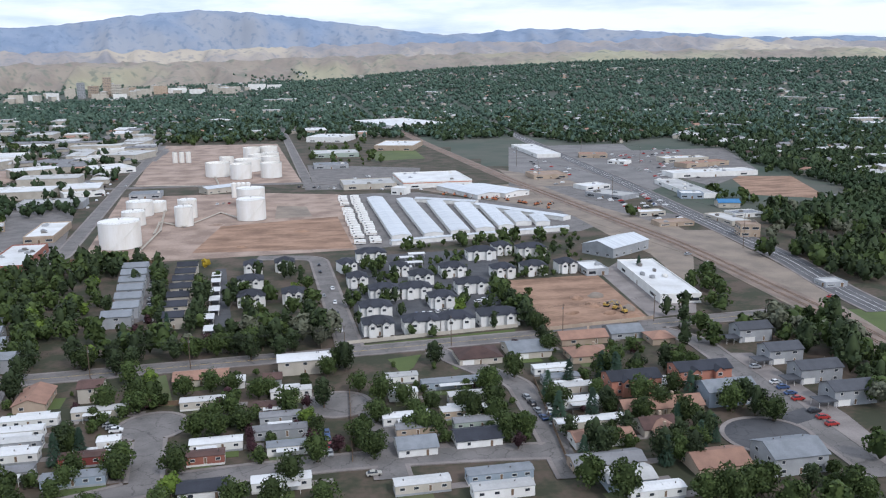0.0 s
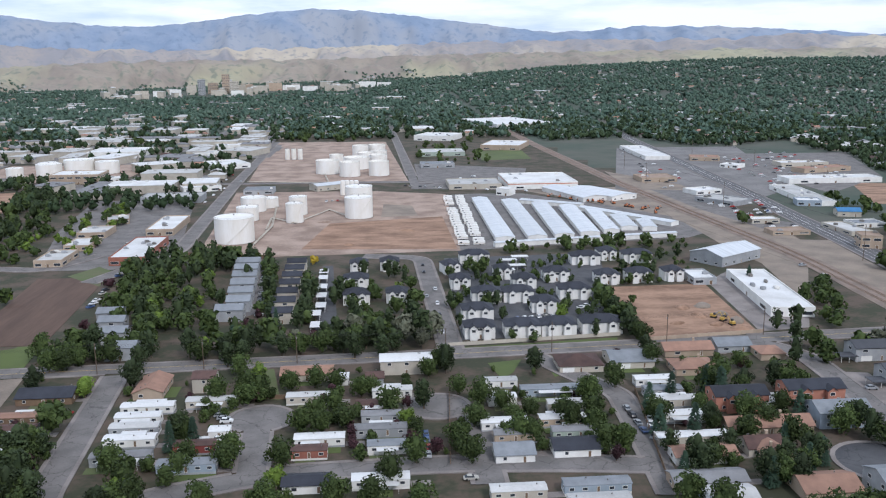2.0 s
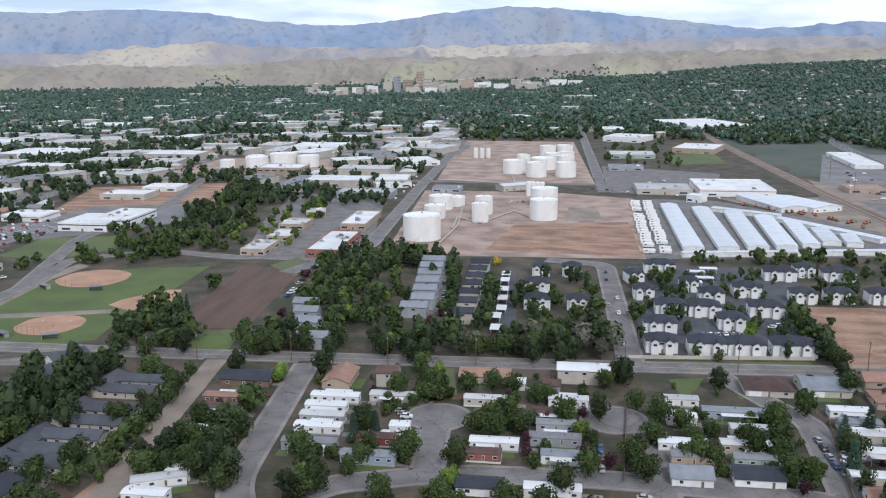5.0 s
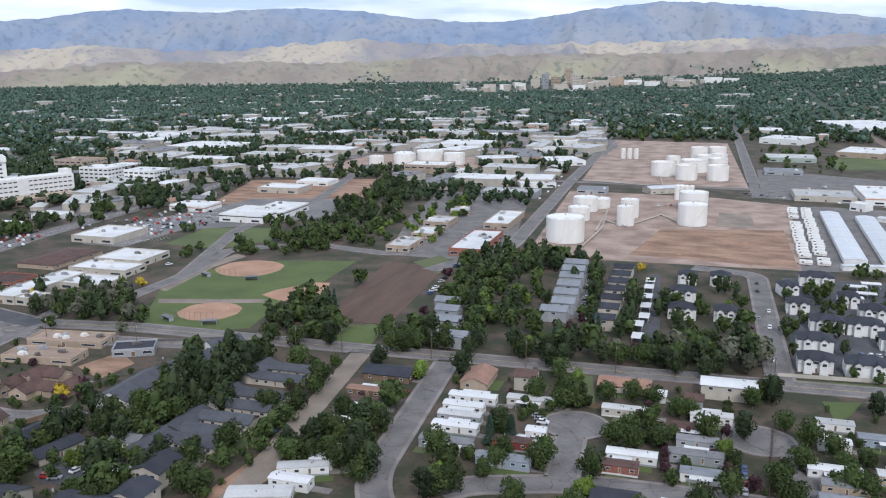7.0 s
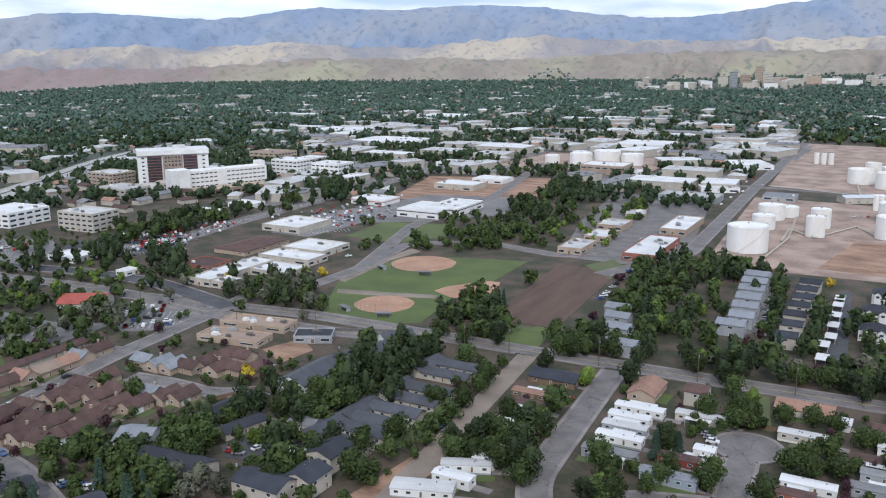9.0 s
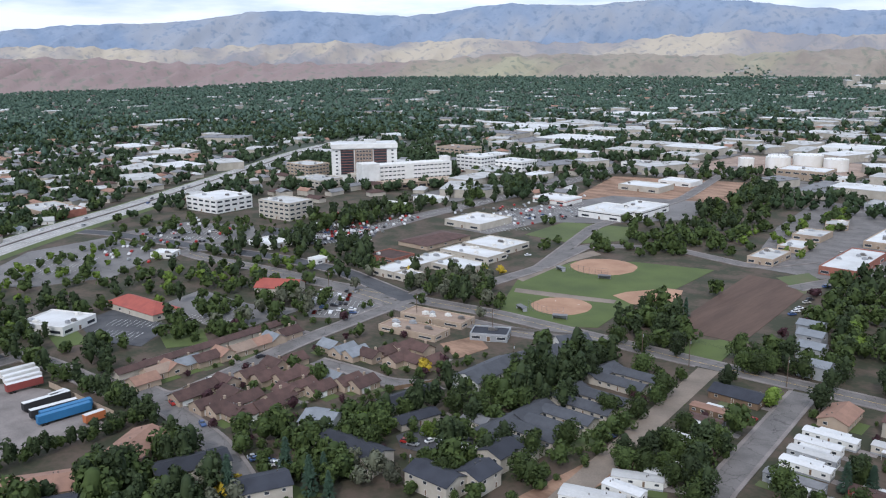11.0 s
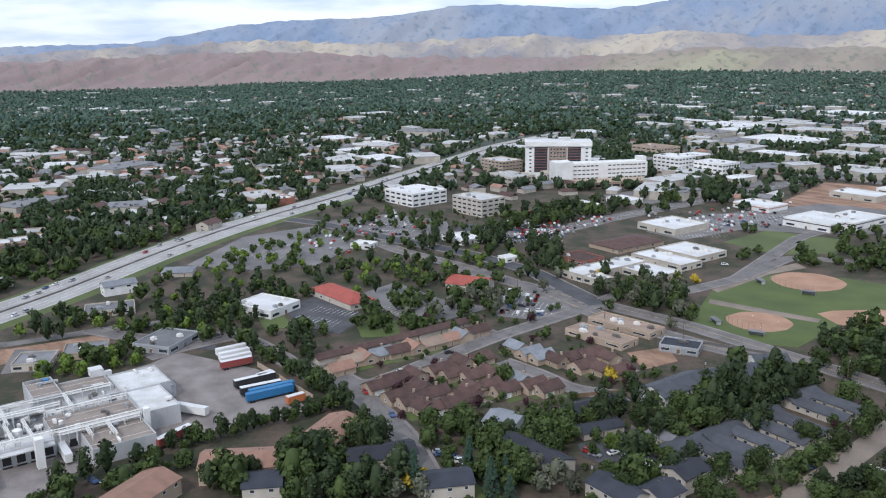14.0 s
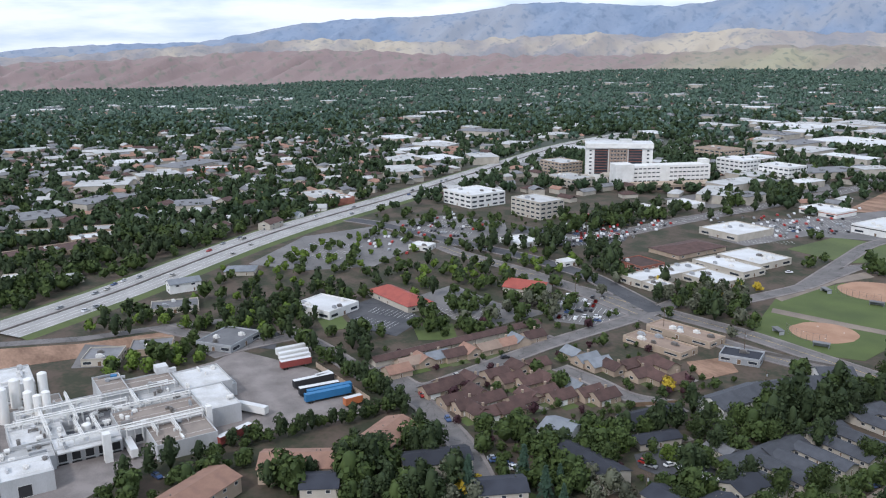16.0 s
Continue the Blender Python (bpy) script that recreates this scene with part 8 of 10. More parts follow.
house(-224.7, 127.8, 22.9, 11, 72.4, wall='wall_cream', roof='roof_dark', storeys=2, rise=1.8, name='apartment_building')
house(-197.4, 134.9, 15.8, 11, 65.4, wall='wall_cream', roof='roof_dark', storeys=2, rise=1.8, name='apartment_building')
house(-230.8, 88.8, 11.9, 11, 61.3, wall='wall_cream', roof='roof_dark', storeys=2, rise=1.8, name='apartment_building')
mobile_home(-120.7, 196.8, 18.8, 7, 18.6, wall='wall_white', roof='roof_pale')
mobile_home(-115.8, 207, 12.9, 4.8, 0, wall='wall_white', roof='roof_white')
mobile_home(-116.2, 215.9, 15.7, 4.8, 23.3, wall='wall_white', roof='roof_pale')
flat_building(-354, 368, 17, 56, 0, h=5.5, wall='wall_cream', roof='roof_white', units=5, name='school_building', label='cream school wing with white flat roof')
flat_building(-338.9, 346.6, 13, 12, 0, h=5.5, wall='wall_cream', roof='roof_white', units=5, name='school_building', label='cream school wing with white flat roof')
flat_building(-331.6, 384, 27.6, 22, 0, h=5.5, wall='wall_cream', roof='roof_white', units=5, name='school_building', label='cream school wing with white flat roof')
flat_building(-350, 443, 34, 30, 0, h=5.5, wall='wall_cream', roof='roof_white', units=5, name='school_building', label='cream school wing with white flat roof')
flat_building(-346, 414, 40, 20, 0, h=5.5, wall='wall_cream', roof='roof_white', units=5, name='school_building', label='cream school wing with white flat roof')
flat_building(-411, 499, 35, 39, 0, h=6.5, wall='wall_cream', roof='roof_white', units=5, name='store')
house(-394, 430, 45, 27, 90, h=3, rise=2.6, hip=True, wall='wall_tan', roof='roof_brown', name='store', label='low store with broad brown hipped roof')
flat_building(-383.1, 375.9, 22.9, 20.0, 0, h=4, wall='brick', roof='roof_brown', units=1, name='store')
flat_building(-419.8, 619.5, 34.4, 26.0, 0, h=6, wall='wall_white', roof='roof_white', units=3, name='store', band='pink')
flat_building(-349.6, 594, 38.3, 40.0, 0, h=8, wall='wall_white', roof='roof_white', units=8, name='store', band='dark')
flat_building(-338.6, 616.8, 46.2, 30, 90, h=8, wall='wall_white', roof='roof_white', units=5, name='store', band='dark')
flat_building(-392.8, 728.2, 42.4, 30, 0, h=7, wall='wall_cream', roof='roof_white', units=1, name='store', label='unfinished pale store block on an earth site')
flat_building(-382.6, 778.7, 34.2, 25.9, 0, h=6, wall='wall_white', roof='roof_white', units=1, name='store')
flat_building(-625, 411, 40, 38, 4, h=11, wall='wall_white', roof='roof_white', storeys=3, units=4, name='office_building', label='white three-storey office with dark window bands', step=7)
flat_building(-551, 424, 36, 26, 4, h=14, wall='wall_cream', roof='roof_pale', storeys=4, units=4, name='office_building', label='pale four-storey office with dark window bands', step=6)
flat_building(-476.2, 350.7, 24.3, 18.4, 0, h=4, wall='wall_white', roof='roof_white', units=0, name='store')
flat_building(-411.6, 339.2, 9.1, 10.0, 0, h=4, wall='wall_white', roof='roof_white', units=0, name='store')
flat_building(-716, 584.2, 36.7, 27.8, 0, h=14, wall='wall_tan', roof='roof_pale', storeys=4, units=4, name='office_building')
flat_building(-655.2, 545.9, 40.0, 30.3, 0, h=8, wall='wall_cream', roof='roof_pale', storeys=2, units=5, name='hospital_wing')
flat_building(-512, 507.8, 24.9, 18.8, 0, h=5, wall='wall_white', roof='roof_white', units=2, name='clinic')
flat_building(-509.2, 552.7, 25.3, 19.1, 0, h=5, wall='wall_white', roof='roof_white', units=2, name='clinic')
flat_building(-700.8, 814.8, 45.9, 34.7, 0, h=12, wall='wall_tan', roof='roof_tan', storeys=3, units=4, name='office_building')
flat_building(-607.8, 736.4, 35.5, 26.8, 0, h=16, wall='wall_white', roof='roof_white', storeys=4, units=3, name='office_building')
flat_building(-562.8, 749.6, 36.9, 27.9, 0, h=13, wall='wall_white', roof='roof_white', storeys=3, units=4, name='office_building')
flat_building(-501.9, 285.2, 15.1, 12, 32.8, h=4, wall='wall_white', roof='roof_white', units=1, name='store')
hospital(-639.3, 595.7, 50.7, 66)
flat_building(-852.2, 1171.5, 87.3, 66.0, 0, h=9, wall='wall_white', roof='roof_white', units=5, name='warehouse')
flat_building(-681.1, 1055.2, 94.9, 71.8, 0, h=8, wall='wall_white', roof='roof_white', units=5, name='warehouse')
flat_building(-851.7, 1524.9, 95.1, 71.9, 0, h=9, wall='wall_white', roof='roof_white', units=5, name='warehouse')
flat_building(-637.9, 1181.8, 46.0, 34.8, 0, h=6, wall='wall_cream', roof='roof_pale', units=5, name='warehouse')
flat_building(-479.4, 878.1, 37.9, 28.7, 0, h=6, wall='wall_white', roof='roof_pale', units=5, name='warehouse')
flat_building(-718.7, 305.6, 42.1, 31.9, 0, h=8, wall='wall_tan', roof='roof_pale', units=5, name='warehouse')
flat_building(-695.7, 311.9, 24.5, 20.0, 0, h=8, wall='brick', roof='roof_white', units=5, name='warehouse')
flat_building(-976, 372.5, 33.6, 25.4, 0, h=6, wall='wall_tan', roof='roof_white', units=5, name='warehouse')
flat_building(-960, 282.6, 62.2, 16, 70.3, h=6, wall='pink', roof='roof_white', units=5, name='warehouse')
flat_building(-662.5, 97.6, 32.6, 18, 90, h=5, wall='wall_tan', roof='roof_white', units=5, name='warehouse')
flat_building(-1012.8, 608, 42.9, 32.4, 0, h=7, wall='wall_cream', roof='roof_white', units=5, name='warehouse')
flat_building(-864.5, 577.5, 35.3, 26.7, 0, h=8, wall='wall_blue', roof='roof_slate', units=5, name='warehouse')
stalls(-466.3, 407, 60, 4, 12)
stalls(-549.2, 341.2, 40, 3, 14)
stalls(-533.5, 226.1, 40, 3, 14)
stalls(-367.2, 231.9, 20, 2, 10)
stalls(-329, 290.1, 35, 3, 10)
stalls(-401.9, 511.1, 50, 4, 14)
stalls(-388.5, 594.2, 50, 4, 14)
stalls(-380.8, 190.2, 30, 2, 9)
stalls(-150.5, 548.6, 0, 2, 8)
stalls(-409, 559.9, 50, 3, 12)
house(-682.2, 158.1, 18, 11, 35, rise=2.4, storeys=1, wall='wall_white', roof='roof_slate', name='town_house', label='pale gabled town house among trees by the motorway')
house(-652.3, 171.9, 13, 11, 0, rise=2.4, storeys=2, wall='wall_cream', roof='roof_grey', name='town_house', label='pale gabled town house among trees by the motorway')
house(-668.4, 208.9, 16, 11, 60, rise=2.4, storeys=1, wall='wall_white', roof='roof_pale', name='town_house', label='pale gabled town house among trees by the motorway')
house(-625.6, 221.5, 18, 11, 125, rise=2.4, storeys=2, wall='wall_cream', roof='roof_brown', name='town_house', label='pale gabled town house among trees by the motorway')
house(-657.2, 253.1, 13, 11, 35, rise=2.4, storeys=1, wall='wall_white', roof='roof_slate', name='town_house', label='pale gabled town house among trees by the motorway')
house(-618.1, 153.7, 16, 11, 0, rise=2.4, storeys=2, wall='wall_cream', roof='roof_grey', name='town_house', label='pale gabled town house among trees by the motorway')
house(-676, 281.5, 18, 11, 60, rise=2.4, storeys=1, wall='wall_white', roof='roof_pale', name='town_house', label='pale gabled town house among trees by the motorway')
house(-634.2, 184, 13, 11, 125, rise=2.4, storeys=2, wall='wall_cream', roof='roof_brown', name='town_house', label='pale gabled town house among trees by the motorway')
house(-681.7, 230.3, 16, 11, 35, rise=2.4, storeys=1, wall='wall_white', roof='roof_slate', name='town_house', label='pale gabled town house among trees by the motorway')
house(-699.8, 140.3, 18, 11, 0, rise=2.4, storeys=2, wall='wall_cream', roof='roof_grey', name='town_house', label='pale gabled town house among trees by the motorway')
house(-694, 311.3, 13, 11, 60, rise=2.4, storeys=1, wall='wall_white', roof='roof_pale', name='town_house', label='pale gabled town house among trees by the motorway')
house(-752.9, 171.6, 16, 11, 125, rise=2.4, storeys=2, wall='wall_cream', roof='roof_brown', name='town_house', label='pale gabled town house among trees by the motorway')
house(-835.1, 150.6, 18, 11, 35, rise=2.4, storeys=1, wall='wall_white', roof='roof_slate', name='town_house', label='pale gabled town house among trees by the motorway')
house(-794.6, 208, 13, 11, 0, rise=2.4, storeys=2, wall='wall_cream', roof='roof_grey', name='town_house', label='pale gabled town house among trees by the motorway')
house(-790.5, 117.8, 16, 11, 60, rise=2.4, storeys=1, wall='wall_white', roof='roof_pale', name='town_house', label='pale gabled town house among trees by the motorway')
house(-724.6, 89.3, 18, 11, 125, rise=2.4, storeys=2, wall='wall_cream', roof='roof_brown', name='town_house', label='pale gabled town house among trees by the motorway')
house(-797, 73.3, 13, 11, 35, rise=2.4, storeys=1, wall='wall_white', roof='roof_slate', name='town_house', label='pale gabled town house among trees by the motorway')
house(-879.6, 98, 16, 11, 0, rise=2.4, storeys=2, wall='wall_cream', roof='roof_grey', name='town_house', label='pale gabled town house among trees by the motorway')
house(-741.1, 54.3, 18, 11, 60, rise=2.4, storeys=1, wall='wall_white', roof='roof_pale', name='town_house', label='pale gabled town house among trees by the motorway')
house(-739.7, 222.5, 13, 11, 125, rise=2.4, storeys=2, wall='wall_cream', roof='roof_brown', name='town_house', label='pale gabled town house among trees by the motorway')
house(-751, 280.1, 16, 11, 35, rise=2.4, storeys=1, wall='wall_white', roof='roof_slate', name='town_house', label='pale gabled town house among trees by the motorway')
house(-784.4, 259, 18, 11, 0, rise=2.4, storeys=2, wall='wall_cream', roof='roof_grey', name='town_house', label='pale gabled town house among trees by the motorway')
house(-921.3, 151.7, 13, 11, 60, rise=2.4, storeys=1, wall='wall_white', roof='roof_pale', name='town_house', label='pale gabled town house among trees by the motorway')
flat_building(-700, 81.5, 83.3, 18, 73, h=4, wall='wall_tan', roof='roof_pale', units=3, name='school_building')
flat_building(-636.6, 64.2, 70, 26, 98.4, h=4, wall='wall_tan', roof='roof_brown', units=2, name='school_building')
house(-551.2, 63.2, 15.8, 14, 90, wall='wall_cream', roof='roof_pale', rise=2, hip=True)
flat_building(-568.5, 37.3, 18.7, 12, 75.1, h=4, wall='wall_cream', roof='roof_white', units=0, name='store')
factory()
slab('verge', [(244.1, 906.1), (289.7, 798.1), (279.9, 549.8), (262.9, 347.4), (254.5, 306.4), (230.2, 275.7), (238.9, 334.1), (246.1, 460.1), (221.9, 622.5)], 'gravel', keep=False, label='bare gravel strip beside the railway')
slab('verge', [(266.7, 540.3), (296.5, 532.6), (278.8, 402.3), (270.5, 357.8), (257.3, 361), (257.4, 434.8)], 'gravel', keep=False, label='bare gravel strip beside the avenue')
slab('forecourt', [(251, 768.1), (301.7, 754), (282.5, 622.5), (313.4, 580.6), (274.2, 555.7), (256.1, 663.9)], 'asphalt', label='worn asphalt forecourts along the avenue')
fence(-334.8, 132.6, -287.6, 135.2, 'wall_tan', 2.4)
fence(111.2, 342.1, 167.4, 348.1, 'wall_tan', 1.8)
fence(28.1, 344, 104.2, 351.1, 'wall_cream', 1.6)
fence(-120, 535.7, -65.7, 520.9, 'wood', 2.0)
fence(-245, 306.7, -204.6, 323.5, 'steel', 1.6)
fence(-227.9, 217.8, -219.3, 235.8, 'wood', 1.8)
fence(-51.4, 294.2, -34.6, 291.7, 'wood', 1.8)
fence(91.5, 287.1, 80.5, 217.2, 'wood', 1.7)
fence(24.1, 292.7, 19.6, 235.2, 'wood', 1.6)

# ---- vehicles, poles, trees ----
trailer(-356.5, 129.4, 88.8, 'white_paint')
trailer(-350.3, 128.3, 88.3, 'white_paint')
trailer(-344.6, 126.7, 87.9, 'white_paint')
trailer(-339.6, 124.9, 85.9, 'wall_red')
trailer(-316, 123.2, 88.1, 'dark', 17.7)
trailer(-306.9, 121.8, 83.5, 'dark', 16.9)
trailer(-299.7, 122.4, 86.5, 'blue_box', 19.4)
trailer(-302.8, 124.6, 86, 'blue_box', 18.8)
trailer(-288.3, 128.1, 91.5, 'orange', 7.6)
trailer(-317.5, 128.3, 100.2, 'rust', 7.3)
trailer(-284.4, 78.7, 111.2, 'wall_red', 15)
trailer(-303.1, 91.8, 32.9)
trailer(-294.9, 44.4, 0)
car_row(22.9, 391.7, 25.5, 495.3, 12, 90, 0.48)
car_row(26.7, 357.6, 29.8, 467.9, 12, 90, 0.48)
car_row(13.5, 239, 13.5, 259.1, 4, 90, 0.64)
car_row(-142.4, 410.5, -147.7, 486.9, 12, 55, 0.64)
car_row(-52.6, 260.2, -46.6, 236.2, 6, 0, 0.72)
car_row(-57.4, 281.3, -51.8, 271.5, 4, 0, 0.8)
car_row(-57.5, 393.8, -65.3, 484.2, 14, 0, 0.6)
car_row(41, 363.6, 69.1, 366.2, 9, 90, 0.48)
car_row(58.1, 377.4, 82.3, 381.1, 7, 90, 0.4)
car_row(92.1, 389.9, 105.1, 398.9, 4, 0, 0.64)
car_row(83.7, 273.8, 84, 249.5, 4, 95, 0.56)
car_row(90.4, 268.9, 85.4, 245.4, 5, 60, 0.64)
car_row(177.9, 287.9, 171.9, 224.4, 12, 0, 0.56)
car_row(158.8, 259.2, 159.8, 253.6, 3, 60, 0.8)
car_row(22, 224.6, 32.9, 227.2, 2, 0, 0.8)
car_row(-191.7, 189.9, -183.1, 190, 3, 20, 0.8)
car_row(-185.6, 195.6, -172.7, 200.3, 6, 80, 0.64)
car_row(-191.1, 207.6, -183, 208.4, 3, 80, 0.72)
car_row(-220.7, 148, -204, 153.1, 5, 70, 0.72)
car_row(-137.9, 233.9, -151.8, 301, 6, 80, 0.48)
car_row(-107.4, 278.1, -110.1, 323.5, 4, 82, 0.56)
car_row(-222.6, 148.5, -202.2, 152.3, 6, 60, 0.72)
car_row(-285.2, 156, -243.3, 150.5, 5, -15, 0.48)
car_row(-289.8, 175.3, -303, 234.7, 8, 75, 0.4)
car_row(-349.9, 279.9, -316.1, 282.5, 8, 30, 0.56)
car_row(-334.3, 274.8, -312.6, 279.3, 6, 30, 0.48)
car_row(-497.1, 413.9, -456.9, 438.1, 10, 60, 0.6)
car_row(-486.7, 406.8, -451.8, 428.6, 10, 60, 0.6)
car_row(-476.7, 400.1, -446.8, 419.3, 10, 60, 0.6)
car_row(-467.1, 393.5, -442, 410.4, 10, 60, 0.6)
car_row(-457.9, 387.2, -437.3, 401.7, 10, 60, 0.6)
car_row(-587.4, 292.9, -527.5, 368.6, 10, 20, 0.4)
car_row(-558.4, 207.9, -540, 259.3, 8, 20, 0.4)
car_row(-427.3, 566.3, -390.3, 559, 8, 60, 0.48)
car_row(-413, 540.7, -386.7, 540, 8, 60, 0.48)
car_row(-337.7, 415.8, -318.4, 440.6, 6, 50, 0.48)
car_row(-65.5, 725.9, -32.2, 739.4, 7, 80, 0.64)
car_row(24.5, 821.8, 61.2, 801.4, 8, 60, 0.56)
car_row(305.1, 650.7, 300.5, 517.2, 8, 65, 0.4)
car_row(243.6, 476.9, 245, 437.9, 5, 20, 0.48)
car_row(463.1, 1027, 467, 925.5, 10, 60, 0.56)
car_row(429.3, 1001.7, 431.3, 895, 10, 60, 0.48)
car_row(-176, 586.3, -138.8, 531.4, 6, 0, 0.48)
car_row(-403.3, 116.6, -372.5, 127.7, 6, 40, 0.4)
car_row(-276.8, 42.9, -265.2, 52.2, 3, 20, 0.8)
car_row(257.4, 434.8, 271.6, 328.1, 8, -25, 0.32)
def earth_mound(x, y, r, h, m="dirt", seed=0):
    """A tipped heap of soil with a lumpy outline."""
    g = random.Random(seed)
    v, f, n = [], [], 14
    for k, (q, z) in enumerate(((1.0, -0.1), (0.82, 0.35), (0.5, 0.8), (0.18, 1.0))):
        v += [(math.cos(i * 2 * math.pi / n) * r * q * g.uniform(0.82, 1.15), math.sin(i * 2 * math.pi / n) * r * q * g.uniform(0.82, 1.15) * 0.7, z * h * g.uniform(0.85, 1.1)) for i in range(n)]
        if k:
            f += [((k - 1) * n + i, (k - 1) * n + (i + 1) % n, k * n + (i + 1) % n, k * n + i) for i in range(n)]
    f.append(tuple(range(3 * n, 4 * n)))
    ob = tagged(new("earth_mound", pydata("earth_mound", v, f, m, None, True)), "lumpy heap of tipped soil on the building lot", "mound", "soil heaps")
    ob.matrix_basis = pose(x, y, 0.1, 0, 0, g.uniform(0, 180))


for i, (x, y, r, h, m) in enumerate(((149, 376, 5, 1.6, "dirt"), (160, 377, 4, 1.8, "gravel"), (163, 366, 5, 2.2, "gravel"), (152, 362, 4, 1.2, "dirt"), (160, 355, 4.5, 1.5, "dirt"), (146, 390, 5, 1.3, "dirt"), (135, 366, 4, 0.9, "dirt"), (157, 392, 6, 1.4, "gravel"), (-20, 556, 5, 1.1, "dirt"), (20, 600, 6, 1.2, "dirt"), (-40, 640, 6, 1.3, "dirt_pale"))):
    earth_mound(x, y, r, h, m, i)
for i in range(12):
    digger(150 + i * 6.2 + (i % 3) * 2.5, 738 - i * 7.6 + (i % 4) * 3, i * 67, 'orange')
digger(154.6, 372.3, 320)
digger(156.9, 367.3, 45)
digger(158.5, 360.7, 104)
digger(165.8, 720.8, 14, 'orange')
digger(171.6, 714.6, 229, 'orange')
digger(181.9, 708.3, 250, 'orange')
digger(187.5, 702.4, 97, 'orange')
digger(202.1, 679.8, 277, 'orange')
digger(210.9, 663.8, 243, 'orange')
digger(216.3, 646.2, 83, 'orange')
power_pole(-169.5, 315.1, 13, 90)
power_pole(-149.8, 319.6, 13, 90)
power_pole(-110.4, 323.8, 13, 90)
power_pole(-70, 325.6, 13, 90)
power_pole(-33.9, 328.7, 13, 90)
power_pole(25.8, 328.7, 13, 90)
power_pole(70.1, 332.5, 13, 90)
power_pole(120.9, 339, 13, 90)
power_pole(166.1, 345.2, 13, 90)
wires([(-169.5, 315.1), (-149.8, 319.6), (-110.4, 323.8), (-70, 325.6), (-33.9, 328.7), (25.8, 328.7), (70.1, 332.5), (120.9, 339), (166.1, 345.2)], 13, rot=90)
power_pole(-439.8, 296.1, 13, 60)
power_pole(-353.2, 297.1, 13, 60)
power_pole(-284.6, 295.4, 13, 60)
power_pole(-238.3, 298, 13, 60)
wires([(-439.8, 296.1), (-353.2, 297.1), (-284.6, 295.4), (-238.3, 298)], 13, rot=60)
power_pole(286, 474.7, 22, 70)
power_pole(275.3, 658.7, 22, 70)
power_pole(258.9, 806.8, 22, 70)
power_pole(271.5, 925.1, 22, 70)
wires([(286, 474.7), (275.3, 658.7), (258.9, 806.8), (271.5, 925.1)], 22, rot=70)
power_pole(413, 911.8, 20, 70)
power_pole(393.5, 1048.4, 20, 70)
wires([(413, 911.8), (393.5, 1048.4)], 20, rot=70)
power_pole(-170.8, 171.2, 11, 10)
power_pole(-206.2, 271.7, 11, 10)
wires([(-170.8, 171.2), (-206.2, 271.7)], 11, rot=10)
trees('broad', 1.0, (-89.4, 379.5), (-107.3, 398.7), (-107.8, 430.3), (-94.9, 398.4), (-106.5, 379.9), (-135.3, 455), (-122.8, 467.5), (-93.7, 418.9), (-110, 347.1), (-122.1, 339.9), (-125.5, 329.4), (-122.2, 355.1), (-20.1, 260.5), (-12.9, 264.9), (-26.8, 262.9), (-30.5, 237.8), (-32.4, 212.9), (9.2, 209.8), (-13.9, 213.3), (-3.8, 213.1), (1.7, 224.6), (9.5, 237.2), (-47.3, 288.1), (-54.9, 317.8), (-43.9, 293.5), (43.1, 250.6), (30, 261.8), (23.3, 248.9), (26.5, 236.9), (67.6, 252.3), (68, 240), (74, 239.9), (85.2, 290.9), (105.8, 314.2), (110.6, 357.3), (110.8, 341.8), (70.8, 265.7), (71.5, 280.5), (146.4, 284.2), (128.3, 279.3), (123.7, 251.3), (113.4, 214.5), (126.9, 295.7), (-80.5, 220.8), (-69.1, 217.3), (-49.9, 215.4), (-87.4, 250.8), (-89.1, 268.7), (-90.1, 278.5), (-63.2, 259), (-107.4, 247), (-109.5, 239.2), (-141.3, 274.5), (-104.8, 231.6), (-107, 221.2), (-117.4, 223.1), (-118.3, 211.7), (-97.1, 214.6))
trees('tall', 1.0, (-78.3, 413.4), (-88.1, 488.3), (-72.4, 460.2), (-59.9, 473.2), (-107.5, 519.8), (-51.3, 349.1), (-55.7, 330.7), (-60.9, 327.3), (-94.4, 342.5), (-95.3, 328.1), (-23, 411.8), (-36.8, 392), (-35.7, 412.1), (-37.8, 373.5), (14.9, 372.2), (15.1, 347.4), (5.3, 340.1), (-6.5, 344.1), (-15.9, 340.6), (-23.5, 348.4), (-11, 333.2), (0.6, 332.9), (-95, 239.9), (-90.3, 235.9), (-79.7, 211.7), (-92.2, 308.5), (-74.2, 208.5), (24.5, 312.2), (59.2, 311.4), (14.1, 278.1), (162.4, 309.1))
trees('bright', 0.95, (-107.4, 300.2), (-72.9, 341.7), (-36.9, 349.8), (-46.3, 310.9), (-30.8, 225.3), (7.8, 264.5), (19.1, 379.9), (20.7, 362.7), (84.1, 378.2), (-93.8, 233.4), (-73.9, 222.6), (9.7, 425), (-187.5, 430.7))
trees('purple', 0.9, (-131.5, 405.9), (-123, 382.1), (-60.2, 376.1), (-57.5, 394.2), (79.5, 356), (91.2, 363.8), (-145.4, 462.8), (69.5, 232.6), (-18.1, 292.3), (94.2, 319.8), (139.8, 306.2))
trees('grey', 0.95, (-35.7, 349.8), (17.2, 341))
